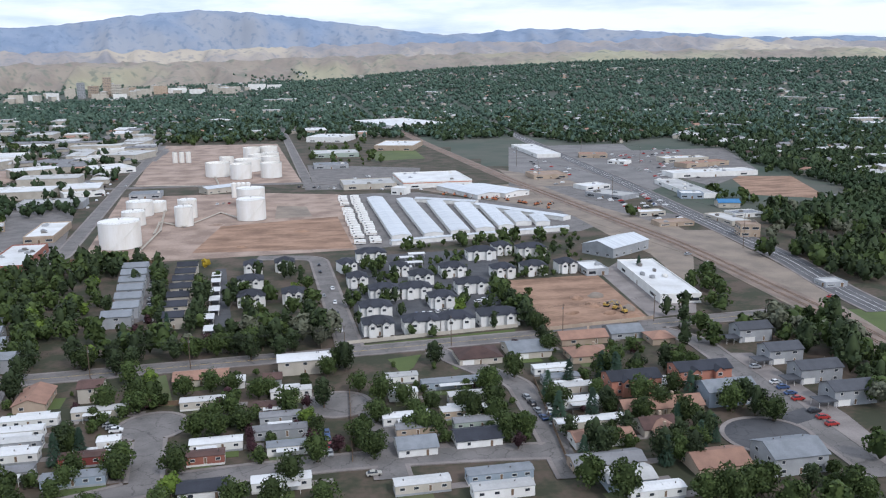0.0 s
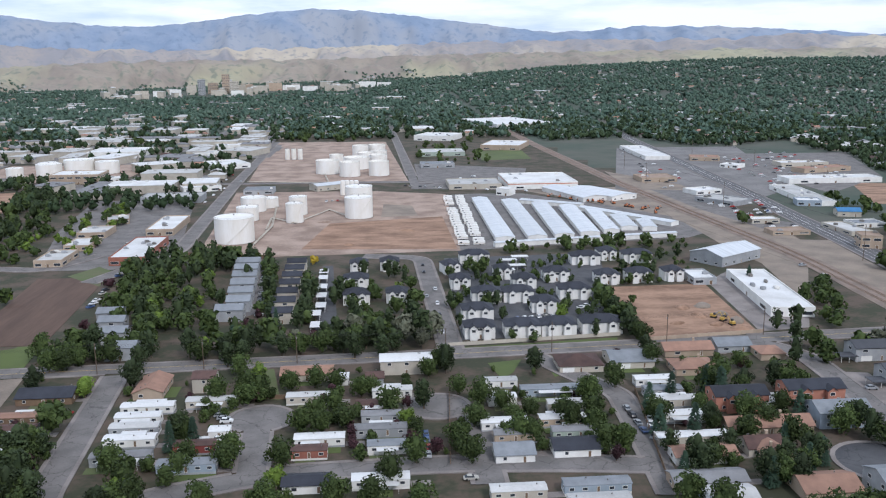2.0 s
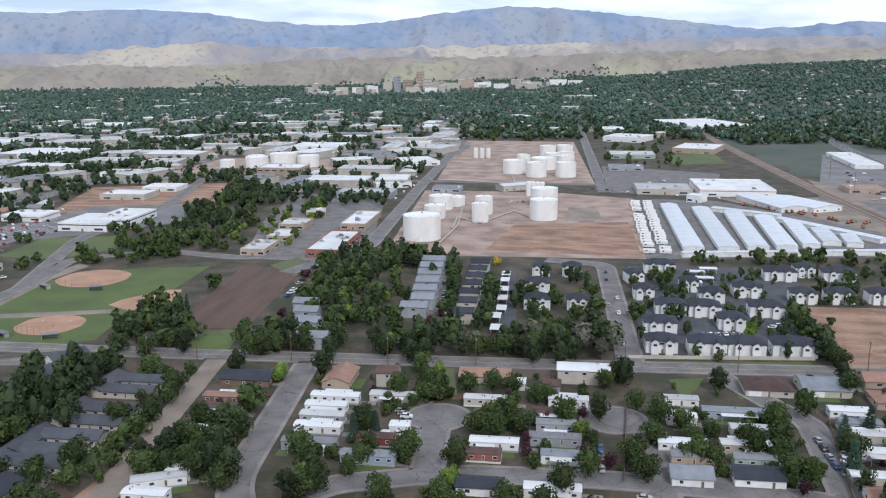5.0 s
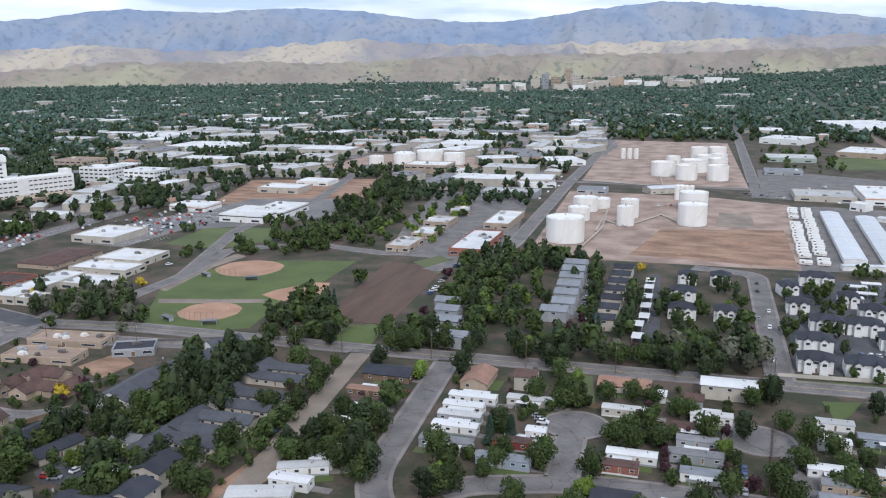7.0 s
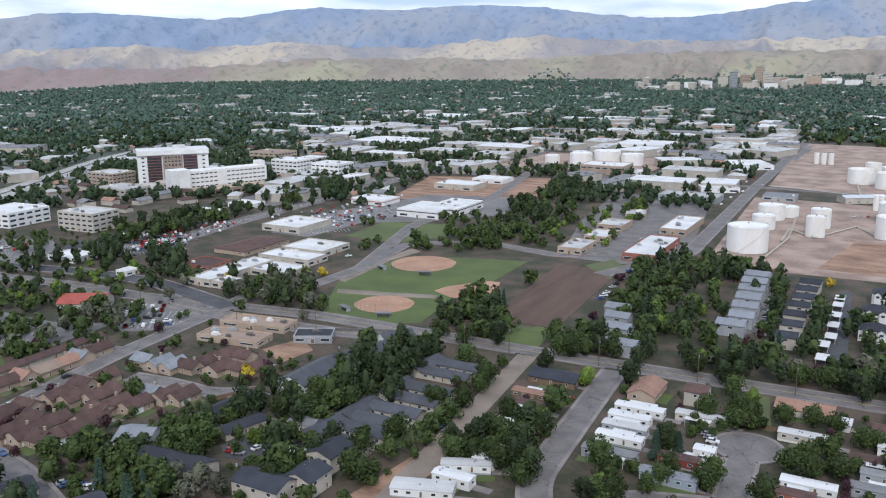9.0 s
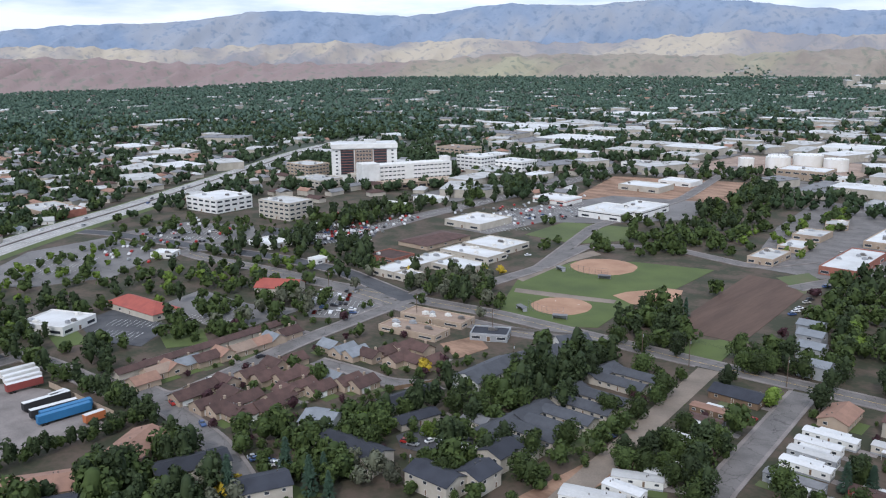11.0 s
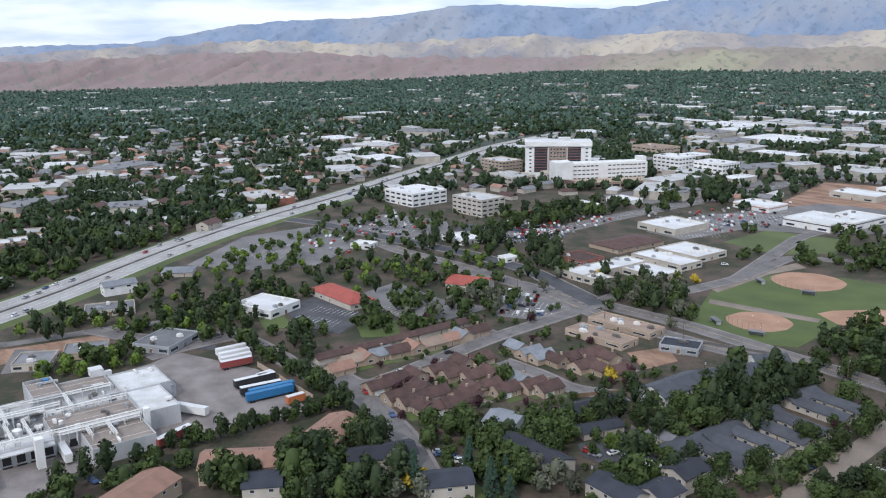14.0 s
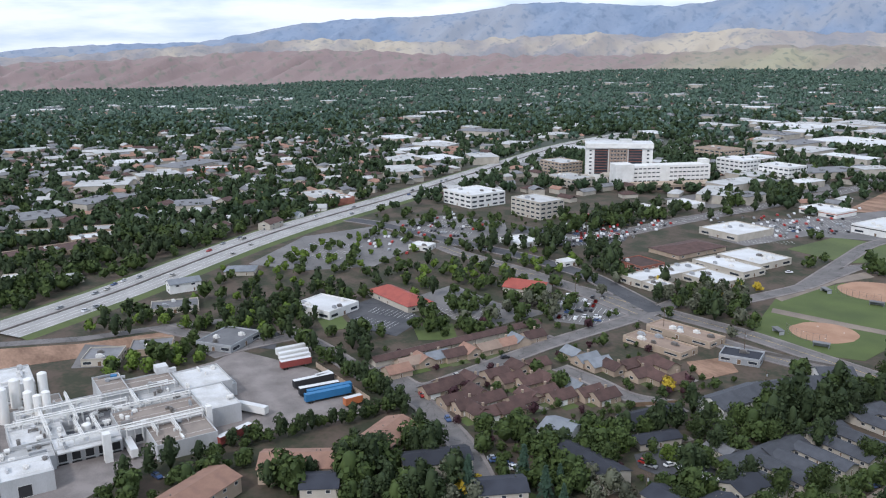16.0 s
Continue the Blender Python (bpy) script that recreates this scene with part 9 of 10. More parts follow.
trees('small', 1.1, (73, 396), (70.2, 483.3), (83.2, 482.9), (55.5, 470.1), (35, 397.1), (56.3, 349.3), (50.9, 382.6), (90.5, 395.5), (65.3, 345.3), (44.3, 422.4), (90.4, 443.8), (39.1, 484.3), (124.3, 399.5), (108.4, 381.1), (-31, 472.9), (-23.4, 447.3), (-7.4, 398.2), (-1.9, 384), (-5, 446.7), (14.7, 402.5), (3.3, 375), (-13.8, 384.3), (89, 263.2), (116.6, 307.2))
trees('conifer', 0.9, (-58.4, 347.5), (-63.3, 355.3), (-47.7, 380.2), (-66.2, 251.7), (-59.8, 255.8), (-182.9, 383.8))
trees('conifer', 0.9, (108.6, 213.4), (123.7, 221.9), (129.4, 224.8), (197.4, 432.1))
trees('broad', 1.1, (174.8, 309.2), (177.9, 324.6), (156, 234.4), (169.5, 201.3), (115.7, 185.8), (124.9, 190.1), (114.5, 189.2), (148.2, 184.9), (138, 177.8), (126.8, 180.3), (108.7, 190.5), (199.4, 239.5))
trees('tall', 0.9, (116.8, 212.5), (128.7, 226.1), (117.5, 224.4), (175, 351.1), (174.2, 332.9), (106.8, 324.1), (109.5, 348.4), (112.3, 366.2), (108.7, 377))
grove_in([(-117.9, 487.6), (-61.4, 485.7), (-64, 507.8), (-94.4, 524.7), (-124.8, 517.7)], 26, 'broad tall', 1.0, 5.0)
grove_in([(-103.7, 337), (-146.3, 488.5), (-128.3, 517.9), (-94.6, 486.8), (-67.5, 350.9), (-82.9, 343.7)], 26, 'broad tall bright', 1.0, 5.0)
grove_in([(-63.9, 478.8), (-49.9, 366.4), (-46.1, 366.3), (-59, 478.7)], 10, 'tall broad', 0.8, 5.0)
grove_in([(-35.6, 361.9), (-39.5, 458.3), (-35.7, 458.2), (-26.8, 361.7)], 14, 'tall broad', 0.85, 5.0)
grove_in([(-20.8, 342.2), (24.5, 344.9), (21.3, 373), (10.5, 356.8), (-19.1, 357.5)], 22, 'broad tall grey', 1.0, 5.0)
grove_in([(-19.1, 357.5), (-22.8, 470.8), (20.6, 476.1), (18.8, 373.1), (11.8, 356.7)], 36, 'small tall broad', 0.75, 3.5)
grove_in([(28.4, 348.5), (37.3, 482.4), (195.7, 522.5), (167.6, 439.7), (112.7, 418.7), (106.4, 346.7)], 110, 'small small tall broad', 0.72, 4)
grove_in([(48.1, 511.7), (195.7, 522.5), (204.8, 548), (48.8, 519.6)], 30, 'broad small', 0.8, 5.0)
grove_in([(112.7, 418.7), (111.3, 339.1), (111.7, 318.5), (102.8, 318.7), (107.3, 408.4)], 16, 'broad tall', 0.9, 5.0)
grove_in([(-72.5, 287.2), (-70.5, 210.9), (-35.2, 210.4), (-46.1, 286.7)], 22, 'small broad', 0.8, 5.0)
grove_in([(-46.9, 292.1), (31, 290.6), (24.5, 225.6), (-35.9, 226.6)], 36, 'small broad purple', 0.75, 5.0)
grove_in([(31, 290.6), (83.9, 289.5), (73.1, 224.9), (26.1, 225.6)], 34, 'small broad', 0.75, 5.0)
grove_in([(92, 289.3), (158.1, 288), (119, 210.5), (82.8, 211.1)], 40, 'small broad tall conifer', 0.8, 5.0)
grove_in([(-95.8, 277.4), (-89.9, 277.3), (-87, 214.2), (-93.3, 214.3)], 20, 'broad tall', 0.9, 5.0)
grove_in([(-123.3, 250.7), (-105.3, 250.4), (-97.8, 213.8), (-122.8, 214.1)], 18, 'broad tall', 0.9, 5.0)
grove_in([(-210.2, 387.9), (-188.6, 387.4), (-157.7, 345.5), (-152.8, 317.9), (-175.3, 318.4)], 20, 'tall broad', 0.9, 5.0)
grove_in([(-172.1, 312.1), (-150.9, 308.6), (-136, 293.9), (-132.5, 255.1), (-141.4, 251.1)], 16, 'broad small', 0.9, 5.0)
grove_in([(-54.4, 328.9), (25.1, 320.5), (22.9, 290.7), (-48.9, 292.2)], 22, 'broad small', 0.8, 5.0)
grove_in([(184.3, 352.6), (245.8, 324), (224.2, 268.5), (194.4, 230.7), (206.2, 272.7), (195.5, 327.3)], 52, 'broad tall grey', 1.0, 5.0)
grove_in([(220.5, 430.9), (196.7, 354.5), (206.9, 347.2), (232.1, 414.4)], 10, 'broad small', 1.0, 5.0)
grove_in([(146.3, 347.8), (165.2, 195.5), (152.8, 177.8), (71.5, 196)], 40, 'small broad tall', 0.8, 5.0)
grove_in([(286.7, 460.2), (371.8, 455.8), (305.3, 371.4), (289.6, 413.8)], 60, 'broad tall', 1.1, 5.0)
grove_in([(382.7, 610.8), (493.9, 610.7), (371.8, 455.8), (295.7, 475.1)], 70, 'broad tall grey', 1.1, 5.0)
grove_in([(381.6, 709.9), (402.5, 651.6), (368.1, 586.8), (358.7, 647.4)], 14, 'broad small', 1.0, 5.0)
grove_in([(523.5, 911.3), (779.4, 973.1), (493.9, 610.7), (447.3, 639.3), (498.6, 750.3)], 70, 'broad tall', 1.0, 7)
grove_in([(204.6, 759.2), (253.4, 567.2), (266.9, 587.8), (264.2, 742.6)], 10, 'small broad', 1.0, 5.0)
grove_in([(-83.7, 347.4), (-23.8, 353.7), (-21.9, 321.5), (-78.3, 322.7)], 16, 'broad tall purple', 0.9, 5.0)
grove_in([(-74.7, 486.1), (-61.4, 485.7), (-46.4, 358.1), (-58.9, 358.5)], 8, 'broad tall', 0.8, 5.0)
grove_in([(-155.2, 330.6), (-115.3, 361.1), (-148.8, 473.2), (-137.1, 528.5), (-108.3, 510), (-87.3, 405.4), (-105.6, 324.3)], 40, 'broad tall', 1.05, 5.0)
trees('broad', 1.1, (-140.3, 193.1), (-145.5, 194.5), (-191.5, 237.3), (-177, 238.9), (-186, 267.4), (-183.5, 276.2), (-202, 266.2), (-185.2, 222.6), (-192.4, 218.7), (-171, 333.6), (-188, 354.8), (-171.7, 353), (-190.9, 342.7), (-187.1, 325), (-174, 322.7), (-130.1, 328.7), (-126.3, 339.3), (-187.3, 429.2), (-104.9, 388.6), (-104.6, 369), (-200.4, 187.7), (-194.5, 176.7), (-205.6, 175.3), (-210.4, 187.3), (-162.3, 177.1), (-151.5, 209.4), (-146.4, 222), (-149.3, 253.9), (-143, 283.4), (-140.1, 258.8), (-120.9, 257.4), (-108.2, 253.2), (-116.2, 238.4), (-111.5, 208.8), (-107.1, 215.4), (-123.5, 219.9), (-80.6, 238.6), (-72.6, 225.9), (-73.6, 213.7), (-81.5, 221), (-58.9, 290.9), (-73.5, 335.3))
trees('tall', 1.0, (-198.7, 345.6), (-198.5, 356.6), (-177.5, 346.4), (-159.3, 327.4), (-182.5, 216), (-195.9, 226.1), (-166.9, 254.3), (-176.9, 292.4), (-172, 279.5), (-120, 229), (-126.5, 225.5), (-126.9, 211.3), (-95.6, 219.6), (-103.4, 224), (-64.6, 259.1), (-93.2, 307.5), (-126.3, 304), (-161, 206.8), (-160.8, 197.4), (-63.1, 361.6), (-62.9, 338.1))
trees('bright', 1.0, (-108.7, 305.6), (-187.3, 197.8), (-200.8, 190.5), (-207.5, 186.9), (-73.8, 346.7))
trees('yellow', 0.85, (-232, 245), (-309.8, 380.6), (-305.1, 390.6), (-307.9, 362.8), (-306.9, 347.1), (-346.5, 353.9), (-38.8, 502.3))
trees('grey', 1.0, (-271.7, 334.6), (-172.9, 164.3), (-182.5, 167), (-343.8, 308.4), (-322.3, 332.6))
trees('purple', 1.0, (-130.3, 203.1), (-285.2, 192.5), (-230.4, 253.5), (-308.1, 267.4), (-133.2, 380.9), (-146.2, 459.8))
grove_in([(-161.9, 181.8), (-159.9, 214.7), (-160.3, 259.9), (-170.2, 267.8), (-178.5, 220.3), (-176.7, 191.1)], 26, 'broad tall', 0.95, 5.0)
grove_in([(-191.2, 236.9), (-203.3, 271.8), (-191.1, 311.4), (-174.7, 303.1), (-171, 260.7), (-177.4, 232.3)], 26, 'broad tall', 1.05, 5.0)
grove_in([(-115.1, 190.9), (-106.3, 248.8), (-116.2, 277.4), (-108.8, 281.4), (-98, 225), (-97.8, 200.3)], 26, 'broad tall purple', 0.95, 5.0)
grove_in([(-141.2, 210.4), (-141.8, 214.8), (-140, 277.4), (-133.1, 268.3), (-130, 216.5)], 8, 'small broad', 0.8, 5.0)
grove_in([(-213.7, 299.3), (-197, 331.7), (-186.1, 323.2), (-188.2, 287.8)], 14, 'tall broad', 0.9, 5.0)
grove_in([(-386, 348.2), (-300, 378.6), (-242.4, 312.4), (-288.1, 303.7), (-339.9, 304.6)], 34, 'broad tall broad tall grey', 0.9, 5.0)
grove_in([(-430.2, 269), (-406.3, 308.3), (-332, 297), (-285.8, 289.2), (-313.6, 245.8), (-352.1, 216.4)], 30, 'broad small', 0.8, 5.0)
grove_in([(-359.4, 221.3), (-306.2, 258.9), (-281.7, 262.9), (-289.5, 225.5), (-319.5, 194.4)], 8, 'small broad purple', 0.7, 5.0)
grove_in([(-313.7, 190.5), (-243.1, 250.4), (-213.8, 237.6), (-215.7, 200.2), (-253, 149.6)], 18, 'small small broad purple', 0.7, 5.0)
grove_in([(-228.6, 162.9), (-210.4, 203.1), (-215.8, 236.5), (-198.5, 239.3), (-203.3, 206.9), (-200.2, 160.9)], 20, 'broad tall', 0.9, 5.0)
grove_in([(-175.2, 166.5), (-175.1, 192), (-155, 189.7), (-143.9, 175.2), (-169.9, 161)], 14, 'broad small', 0.9, 5.0)
grove_in([(-253, 149.6), (-223.8, 170.2), (-190.2, 149.9), (-225.1, 130.8)], 20, 'broad small', 0.85, 5.0)
grove_in([(-257.2, 503.4), (-332.5, 709.3), (-327.4, 837.5), (-274.7, 776.8), (-239, 578.5), (-226.4, 500)], 70, 'broad tall', 1.0, 5.0)
grove_in([(-242.7, 576.6), (-212.7, 734.6), (-192.4, 682), (-177.2, 525.7), (-200.1, 513.8)], 34, 'broad bright', 0.85, 5.0)
grove_in([(-321.6, 490.4), (-291.1, 551.6), (-248, 528.8), (-243.2, 500.8), (-285.7, 469)], 18, 'broad small', 0.8, 5.0)
grove_in([(-354, 153.7), (-264.7, 144.1), (-223.4, 137.4), (-221.1, 140.5), (-271.4, 153.1), (-358.1, 161.6)], 16, 'tall broad', 0.8, 5.0)
tree_row(-389.5, 136.9, -305.7, 141.1, 10, 'broad tall', 0.9)
tree_row(-305.7, 141.1, -267.9, 140.5, 10, 'broad tall', 0.9)
tree_row(-278.9, 73.1, -276.2, 98.9, 9, 'tall broad tall', 0.68, 1.5)
tree_row(-276.2, 98.9, -274.8, 120.6, 9, 'tall broad tall', 0.68, 1.5)
tree_row(-274.8, 120.6, -275.9, 140.4, 9, 'tall broad tall', 0.68, 1.5)
grove_in([(-245.9, 75.1), (-250.1, 108.7), (-255.9, 138.9), (-238, 147), (-200.1, 118), (-228.8, 79.4)], 44, 'broad tall', 1.05, 4)
grove_in([(-272.4, 20.9), (-274.9, 55.2), (-276.6, 80.5), (-264.7, 82.2), (-255.8, 50), (-253.6, 36.3)], 22, 'broad tall small', 0.8, 5.0)
grove_in([(-212.5, 126), (-217.7, 138.2), (-209.4, 170.3), (-180.2, 169.3), (-171.5, 156.4), (-200.1, 118)], 24, 'broad grey small conifer', 0.9, 5.0)
trees('yellow', 1.0, (-205.8, 127), (-230.2, 242.3), (-204.7, 131.5))
grove_in([(-463.8, 51.3), (-469.2, 126.2), (-427.9, 162.1), (-377.9, 135.6), (-409.6, 107.8), (-394.6, 40.3)], 34, 'broad tall bright', 0.9, 5.0)
grove_in([(-393.1, 53.5), (-380.4, 93.7), (-356.8, 101.3), (-352.3, 85.4), (-365, 48.2)], 18, 'broad bright', 0.8, 5.0)
grove_in([(-518.9, 141.5), (-574.5, 286.4), (-503.8, 284.5), (-454.9, 224), (-440.2, 129.2)], 60, 'broad broad bright', 0.72, 7.0)
grove_in([(-467.2, 230.4), (-441.2, 364.3), (-361.5, 323.5), (-380.1, 279.4), (-411.4, 201.3)], 60, 'broad tall bright', 0.85, 6.0)
grove_in([(-636.3, 318.6), (-545.9, 451.9), (-454.7, 375.6), (-475.1, 293.9), (-574.5, 286.4)], 70, 'broad small', 0.75, 9)
grove_in([(-377.8, 210.5), (-359.2, 287.4), (-316, 259.5), (-321.9, 195.9), (-366.9, 178.2)], 40, 'broad small grey', 0.85, 5.0)
grove_in([(-475.1, 293.9), (-484.3, 400.4), (-447.9, 369.9), (-461, 311.9)], 26, 'tall', 0.9, 4)
grove_in([(-523.4, 421.3), (-511.2, 710.6), (-459.1, 647.2), (-452.5, 457.3), (-484.3, 400.4)], 90, 'tall broad', 1.0, 4)
grove_in([(-444.9, 388.1), (-405.3, 383.2), (-353.5, 333.9), (-367.6, 315.6)], 16, 'tall', 1.1, 4)
grove_in([(-328.8, 345.8), (-305.3, 396.1), (-253.2, 312.8), (-281.7, 304.4)], 22, 'broad grey tall', 0.9, 5.0)
grove_in([(-704.6, 667.6), (-572.7, 900.8), (-457.6, 722.5), (-559.6, 651.4)], 40, 'broad tall', 0.9, 8)
grove_in([(-590.7, 71.5), (-584.5, 154.1), (-663.2, 284.9), (-713.7, 407.7), (-737, 434.5), (-675.2, 269.9), (-612, 146.6), (-546.2, 64.4)], 70, 'broad tall', 1.0, 5.0)
grove_in([(-904, 121.2), (-910.2, 349.3), (-792.6, 426.5), (-713.7, 407.7), (-638.4, 240.2), (-584.5, 154.1), (-642.7, 79.7)], 150, 'broad tall', 0.9, 6)
grove_in([(-678.2, 37.1), (-682.9, 132.4), (-612.3, 198.9), (-543.2, 122.3), (-475.5, 19)], 110, 'broad tall', 1.0, 5.0)
grove_in([(-962.9, 62.4), (-808.3, 339.4), (-698.9, 324.9), (-632.1, 205.8), (-678.2, 37.1)], 100, 'broad tall', 0.85, 5.0)
grove_in([(-449.5, 74.8), (-456.8, 137.8), (-393.8, 158.5), (-374.9, 110.1), (-408.3, 74)], 22, 'broad tall bright', 0.85, 5.0)
grove_in([(-413.4, 129.1), (-349.7, 162.5), (-358.2, 211.9), (-407, 212.2), (-453.5, 184.6)], 30, 'broad tall', 0.9, 5.0)
grove_in([(-1015.6, 36.5), (-904, 121.2), (-474.1, 53), (-449.8, 2.3)], 60, 'broad tall', 1, 5.0)
grove_in([(-380.2, 543.3), (-284, 616.9), (-213.6, 520.8), (-255.7, 478.2), (-305.5, 430.8)], 40, 'broad', 0.9, 5.0)
grove_in([(-499, 961.9), (-350.3, 904.6), (-229.3, 614.7), (-235.4, 506.1), (-286.7, 539.9)], 60, 'broad tall', 0.9, 5.0)
grove_in([(-500.1, 1304.4), (-358.4, 1504.3), (-202.2, 1376.2), (-299.9, 1186.6), (-437.7, 1137.8)], 40, 'broad tall', 1, 8)
grove_in([(54.2, 1257.3), (154.7, 1343.6), (113.7, 796.3), (39.9, 800.4)], 36, 'broad small', 0.9, 8)
grove_in([(-116.5, 1228.4), (-20.2, 1263.6), (14.6, 1409.8), (-149.8, 1392.5)], 30, 'broad', 1, 8)
grove_in([(-178.6, 325), (179.4, 330.4), (119, 210.5), (-122.8, 214.1)], 130, 'small small purple broad', 0.5, 4)
grove_in([(-331.8, 202.7), (-222.4, 277.5), (-142.9, 304.3), (-123.7, 186.2), (-225.1, 130.8)], 90, 'small small broad', 0.5, 4)
grove_in([(-354, 153.7), (-269.6, 291.4), (-199.9, 248), (-185.4, 150.2), (-247.7, 134.1)], 70, 'small small purple', 0.5, 4)

# ---- the far town: roofs and woods past counting ----
far_rnd = np.random.RandomState(11)


def zone(x, y):
    """How built-up the far land is (0 woods with homes, 1 works and stores), by place."""
    a = math.degrees(math.atan2(-x, y))
    r = math.hypot(x, y)
    if -420 < x < -140 and 500 < y < 1500:
        return 0.42
    if -140 < x < 230 and y < 1500 and y > 500:
        return 0.24
    if a > 8 and a < 42 and r < 1900:
        return 0.3
    if a > 40 and r < 1250 and a < 62:
        return 0.14
    if a > 30 and r > 1900 and r < 2700:
        return 0.16
    if 1 < a < 17 and r > 2780 and r < 3300:
        return 0.5
    if 5 < a < 30 and r > 2300 and r < 3000:
        return 0.12
    return 0.03


# open land with no trees: the strip of shops between railway and avenue, and the yards west of it
mark([(172.6, 927.0), (257.0, 1261.9), (395.6, 1299.5), (435.8, 1113.9), (596.3, 1222.2), (531.8, 876.6), (509.6, 696.1), (486.1, 626.3), (399.6, 583.3), (338.9, 538.9), (300.7, 446.4), (287.6, 348.5), (271.5, 328.1), (257.4, 434.8), (228.9, 642.3)])


far_roofs = {"roof_white": [], "roof_pale": [], "roof_grey": [], "roof_brown": [], "wall_cream": [], "roof_terra": []}
lots = []
for k_far in range(6900):
    a = math.radians(far_rnd.uniform(-46, 96))
    r = 720 * (4200 / 720) ** far_rnd.uniform(0, 1)
    if k_far > 5200:
        a, r = math.radians(far_rnd.uniform(58, 92)), far_rnd.uniform(600, 1300)
    x, y = -math.sin(a) * r, math.cos(a) * r
    if y < -120 or (x > -380 and y < 800 and x < 300) or (x > -700 and x < -300 and y < 620 and r < 760):
        continue
    if not (free(x, y) and free(x + 9, y) and free(x, y + 9) and free(x - 9, y) and free(x, y - 9)):
        continue
    if -150 < x < 250 and y < 1350 or -440 < x < -255 and 850 < y < 1060:
        continue
    u = far_rnd.uniform()
    if u < zone(x, y):
        L, W, h = far_rnd.uniform(24, 70), far_rnd.uniform(18, 40), far_rnd.uniform(5, 9)
        if far_rnd.uniform() < 0.5:
            L, W = W, L
        k = ("roof_white", "roof_pale", "roof_pale", "roof_grey", "roof_pale")[far_rnd.randint(5)]
        if y > 2600 and zone(x, y) == 0.5:
            L, W, h, k = L * 0.7, W * 0.7, far_rnd.uniform(10, 28), "roof_white"
        if far_rnd.uniform() < 0.5:
            lots.append((x, y, L + 30, W + 26))
    else:
        L, W, h = far_rnd.uniform(11, 19), far_rnd.uniform(8, 12), far_rnd.uniform(3, 5.5)
        if far_rnd.uniform() < 0.5:
            L, W = W, L
        k = ("roof_grey", "roof_brown", "roof_pale", "roof_grey", "roof_terra", "roof_grey", "roof_pale")[far_rnd.randint(7)]
    z = float(land_z(np.array(x), np.array(y)))
    rt = radians(far_rnd.choice((0, 0, 0, 4, 30, -20)))
    c, s = math.cos(rt), math.sin(rt)
    def place(v):
        return [(x + c * p - s * q, y + s * p + c * q, z + t) for p, q, t in v]
    v, f = solid([(0, 0, -3, L, W, h + 3)])
    far_roofs["wall_cream"].append((place(v), f))
    if L > 22 or W > 22:
        v, f = solid([(0, 0, h, L + 0.6, W + 0.6, 0.5)] + [(far_rnd.uniform(-0.35, 0.35) * L, far_rnd.uniform(-0.35, 0.35) * W, h + 0.5, 3, 2.4, 1.4) for _ in range(3)])
    else:
        v, f = gable_roof(max(L, W), min(L, W), h, 2.2, hip=far_rnd.uniform() < 0.5)
        if W > L:
            v = [(-q, p, t) for p, q, t in v]
    far_roofs[k].append((place(v), f))
    mark(corners(x, y, L, W, 0, 2))
for k, lst in far_roofs.items():
    nm_f = {"wall_cream": "far_house_walls"}.get(k, "far_%s_roofs" % k.split("_")[1])
    tagged(new(nm_f, joined(nm_f, lst, k)), "%s of many far houses and sheds" % ("pale walls" if k == "wall_cream" else k.split("_")[1] + " roofs"), "far buildings", kind="stuff")
for x, y, L, W in lots:
    if math.hypot(x, y) < 1900:
        z = float(land_z(np.array(x), np.array(y))) + 0.04
        slab("far_yard", corners(x, y, L, W, 0, 0), "lot", z + 0.02, "asphalt yard round a far store", True)

# downtown towers
for a, r, w, h, wl in ((9.5, 3050, 26, 62, "wall_tan"), (9.0, 3000, 30, 40, "wall_cream"), (10.3, 3050, 34, 36, "wall_tan"), (11.0, 2980, 24, 50, "wall_grey"), (11.6, 3050, 30, 30, "wall_cream"), (8.2, 3050, 40, 26, "wall_tan"), (7.4, 3000, 50, 22, "wall_cream"), (12.6, 2950, 36, 22, "wall_white"), (6.4, 3080, 44, 26, "wall_tan"), (13.6, 3000, 36, 18, "wall_white"), (5.4, 3100, 60, 16, "wall_white"), (14.6, 2900, 40, 24, "wall_cream"), (15.8, 2850, 34, 14, "wall_white"), (4.2, 3000, 50, 14, "wall_white"), (10.0, 2900, 44, 16, "wall_cream"), (8.8, 2880, 40, 14, "wall_white"), (0.5, 3100, 60, 18, "wall_white"), (-0.6, 3100, 50, 14, "wall_white"), (2.0, 3080, 50, 14, "wall_cream")):
    x, y = -math.sin(radians(a)) * r, math.cos(radians(a)) * r
    flat_building(x, y, w, w * 0.7, a, h, wl, "roof_pale", storeys=max(2, int(h / 5)), name="office_tower", label="distant downtown office block", units=2, z=float(land_z(np.array(x), np.array(y))), step=6, windows=h > 34)

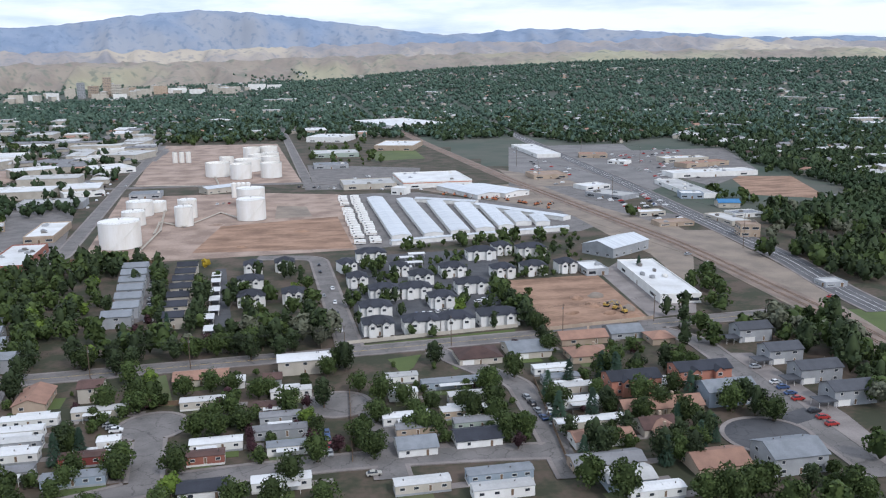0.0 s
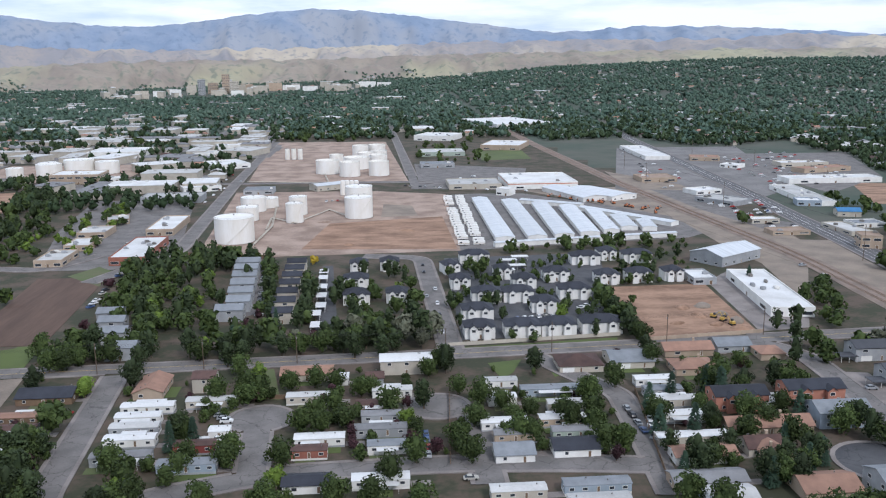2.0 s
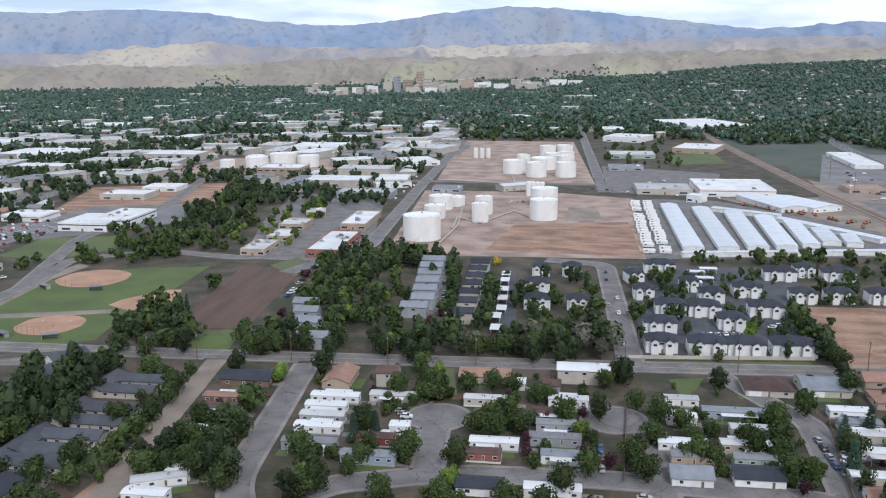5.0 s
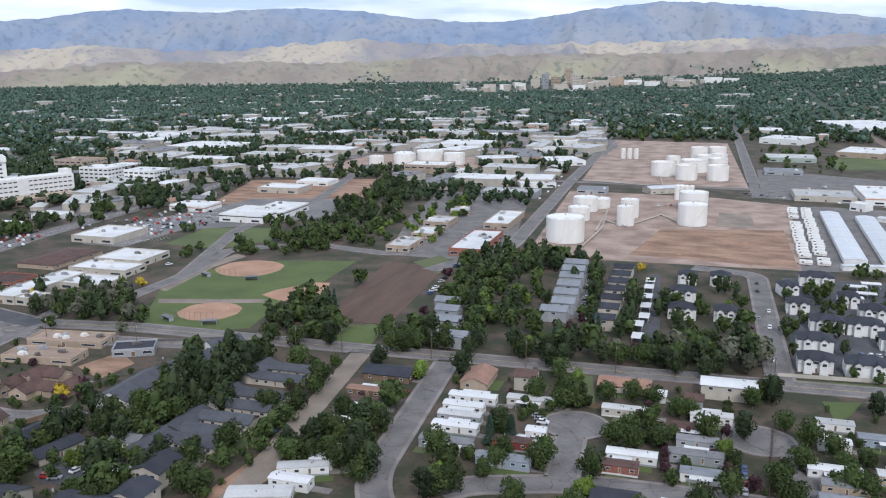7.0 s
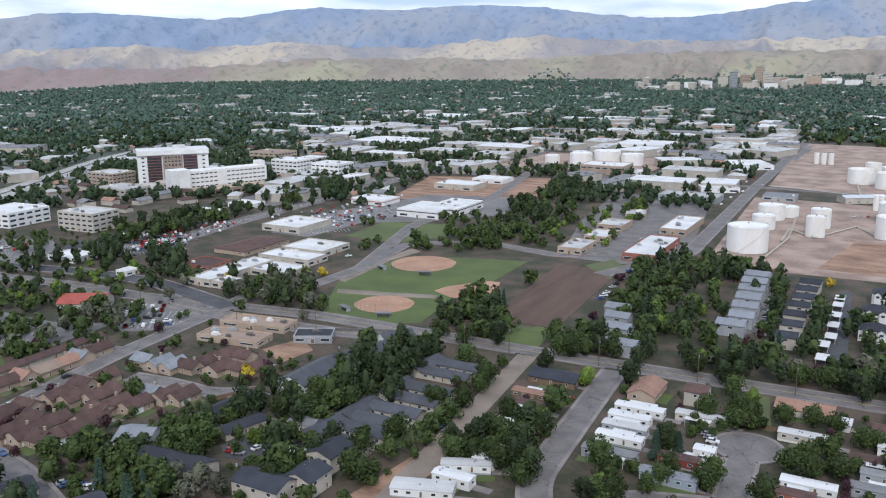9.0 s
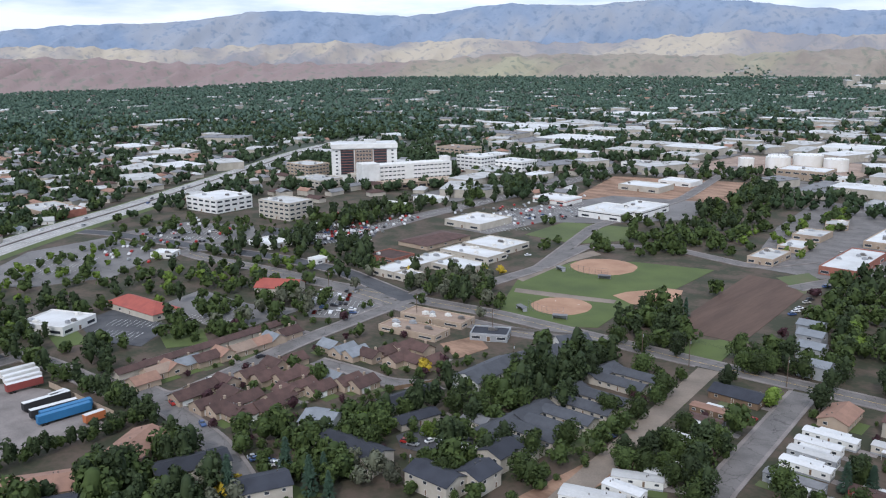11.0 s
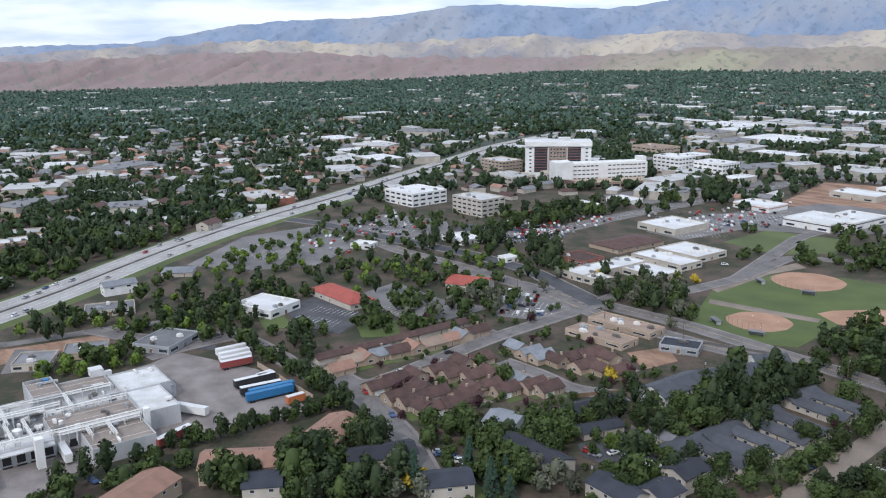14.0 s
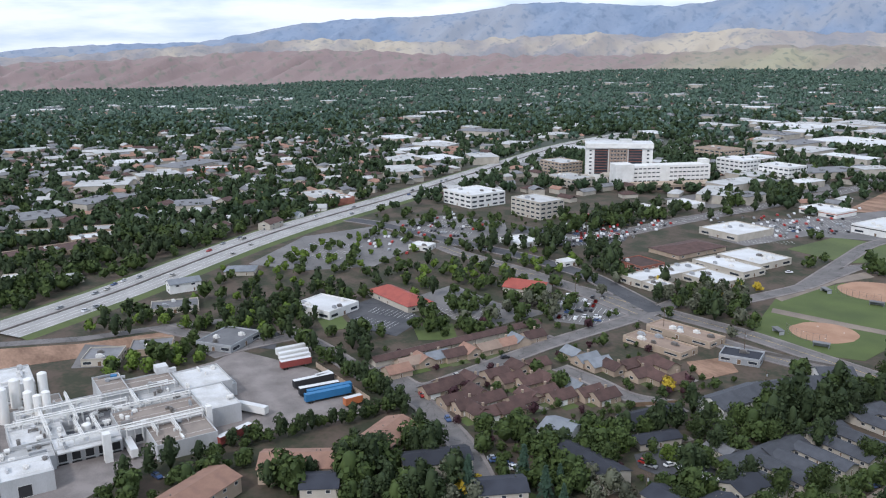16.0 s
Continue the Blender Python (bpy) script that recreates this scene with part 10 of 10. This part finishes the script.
# woods: dense where homes stand, thin among works, climbing the foothills in places
stands = {"woods_near": ([], []), "woods": ([], [])}
hill_homes = []
for _ in range(98000):
    a = math.radians(far_rnd.uniform(-46, 97))
    r = 640 * (4000 / 640) ** far_rnd.uniform(0, 1) ** 0.86
    x, y = -math.sin(a) * r, math.cos(a) * r
    if y < -150 or (x > -380 and y < 700 and x < 290) or (x > -640 and x < -300 and y < 600 and r < 800) or (-150 < x < 250 and y < 1330):
        continue
    if not free(x, y) or far_rnd.uniform() < zone(x, y) * 1.8:
        continue
    if x < -500 and r < 1350 and y < 620 and far_rnd.uniform() < 0.45:
        continue
    d = float(noise.noise(Vector((x / 160, y / 160, 0.5))))
    if r < 3680:
        if far_rnd.uniform() > 0.92 + d * 0.8:
            continue
        z = float(land_z(np.array(x), np.array(y)))
    else:
        # wooded draws and garden suburbs on the slopes
        if far_rnd.uniform() > (0.3 if -2500 < x < 900 else -9.0) + 5.0 * noise.noise(Vector((x / 260, y / 120, 4.0))) - (r - 3690) / 55:
            continue
        z = foothill_z(x, y) - 1
        if far_rnd.uniform() < 0.2:
            hill_homes.append((x + 9, y - 12, foothill_z(x + 9, y - 12)))
    n = 24 if r < 1000 else 12 if r < 1700 else 6
    h, w = far_rnd.uniform(7, 14), far_rnd.uniform(3.2, 6.0)
    if r > 1300:
        w *= 1.6 if r > 2200 else 1.3
    # further off the crowns take the green that has haze in its colour
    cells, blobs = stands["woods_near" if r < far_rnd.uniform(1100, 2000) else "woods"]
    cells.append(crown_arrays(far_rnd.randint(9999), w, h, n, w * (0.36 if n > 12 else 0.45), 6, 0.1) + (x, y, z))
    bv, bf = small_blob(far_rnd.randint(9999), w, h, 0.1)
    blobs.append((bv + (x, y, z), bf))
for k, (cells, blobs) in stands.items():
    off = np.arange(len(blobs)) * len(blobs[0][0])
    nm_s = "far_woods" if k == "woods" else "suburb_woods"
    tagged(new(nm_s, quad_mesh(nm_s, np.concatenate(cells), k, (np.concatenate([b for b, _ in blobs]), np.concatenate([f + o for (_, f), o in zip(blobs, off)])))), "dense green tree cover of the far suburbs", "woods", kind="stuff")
hv = []
for x, y, z in hill_homes:
    v, f = solid([(0, 0, -4, 13, 9, 8), (0, 0, 4, 14, 10, 1.2)])
    hv.append(([(x + p, y + q, z + t) for p, q, t in v], f))
tagged(new("hillside_homes", joined("hillside_homes", hv, "roof_pale")), "pale homes scattered over the foothills", "far buildings", kind="stuff")

# cars past counting in the yards and car parks further off
car_heaps = {"car_far_white": ("car0", []), "car_far_dark": ("car2", []), "car_far_silver": ("car1", []), "car_far_red": ("car3", [])}
for poly, n, rot in (([(402.8, 1009.8), (522.7, 1070.0), (487.3, 835.3), (366.9, 735.9)], 160, 75), ([(271.6, 691.1), (324.7, 693.2), (299.9, 572.0), (274.1, 555.7)], 60, 75), ([(314.9, 1111.0), (320.6, 883.9), (259.3, 728.5), (273.6, 897.5)], 60, 80), ([(100.2, 948.1), (114.2, 787.0), (199.8, 782.4), (181.9, 732.3), (59.9, 765.7)], 45, 20), ([(-227.4, 901.5), (-173.9, 1027.8), (-128.2, 835.2), (-149.5, 715.5)], 60, 0), ([(-527.8, 458.7), (-464.1, 491.6), (-432.6, 407.1), (-492.3, 396.1)], 160, 52), ([(-460.2, 520.2), (-417.7, 668.6), (-366.5, 568.4), (-388.7, 493.9)], 150, 45), ([(-545.8, 251.9), (-611.2, 379.9), (-532.0, 371.2), (-493.0, 268.5)], 140, 50), ([(-511.6, 399.6), (-505.6, 464.3), (-449.6, 435.1), (-444.1, 366.0)], 130, 50), ([(-363.5, 290.8), (-343.0, 310.6), (-309.3, 265.0), (-333.1, 262.4)], 60, 40), ([(-898.4, 79.3), (-941.1, 131.3), (-767.5, 120.9), (-766.9, 81.2)], 80, 30)):
    p = np.array(poly, float)
    q = np.roll(p, -1, 0)
    c, s = math.cos(radians(rot)), math.sin(radians(rot))
    for _ in range(n):
        x, y = far_rnd.uniform(p[:, 0].min(), p[:, 0].max()), far_rnd.uniform(p[:, 1].min(), p[:, 1].max())
        # rows 8 m apart, bays 2.8 m wide
        u, w = x * c + y * s, -x * s + y * c
        u, w = round(u / 2.8) * 2.8, round(w / 8.0) * 8.0
        x, y = u * c - w * s, u * s + w * c
        cr = (p[:, 1] > y) != (q[:, 1] > y)
        xs = (q[:, 0] - p[:, 0]) * (y - p[:, 1]) / (q[:, 1] - p[:, 1] + 1e-9) + p[:, 0]
        if not (cr & (x < xs)).sum() % 2:
            continue
        v, f = solid([(0, 0, 0.3, 1.8, 4.4, 0.65), (0, -0.2, 0.95, 1.6, 2.3, 0.5)])
        k = ("car_far_white", "car_far_dark", "car_far_silver", "car_far_white", "car_far_red")[far_rnd.randint(5)]
        car_heaps[k][1].append(([(x + c * e - s * g, y + s * e + c * g, 0.2 + t) for e, g, t in v], f))
for k, (m, lst) in car_heaps.items():
    tagged(new("parked_cars", joined("parked_cars", lst, m)), "%s cars standing in far car parks" % k.split("_")[2], "parked cars", kind="stuff")

finish_roads()
# ---- the woods past counting ----
for wm, lst in loose.items():
    q = np.concatenate([a for a, _, _ in lst])
    off = np.cumsum([0] + [len(b) for _, b, _ in lst])[:-1]
    tv = np.concatenate([b for _, b, _ in lst])
    tf = np.concatenate([f + o for (_, _, f), o in zip(lst, off)])
    nm_w = "trees_" + wm.replace("leaf_", "").replace("leaf", "green")
    tagged(new(nm_w, quad_mesh(nm_w, q, wm, (tv, tf))), "many %s trees among the houses" % wm.replace("_", " "), "trees", kind="stuff")
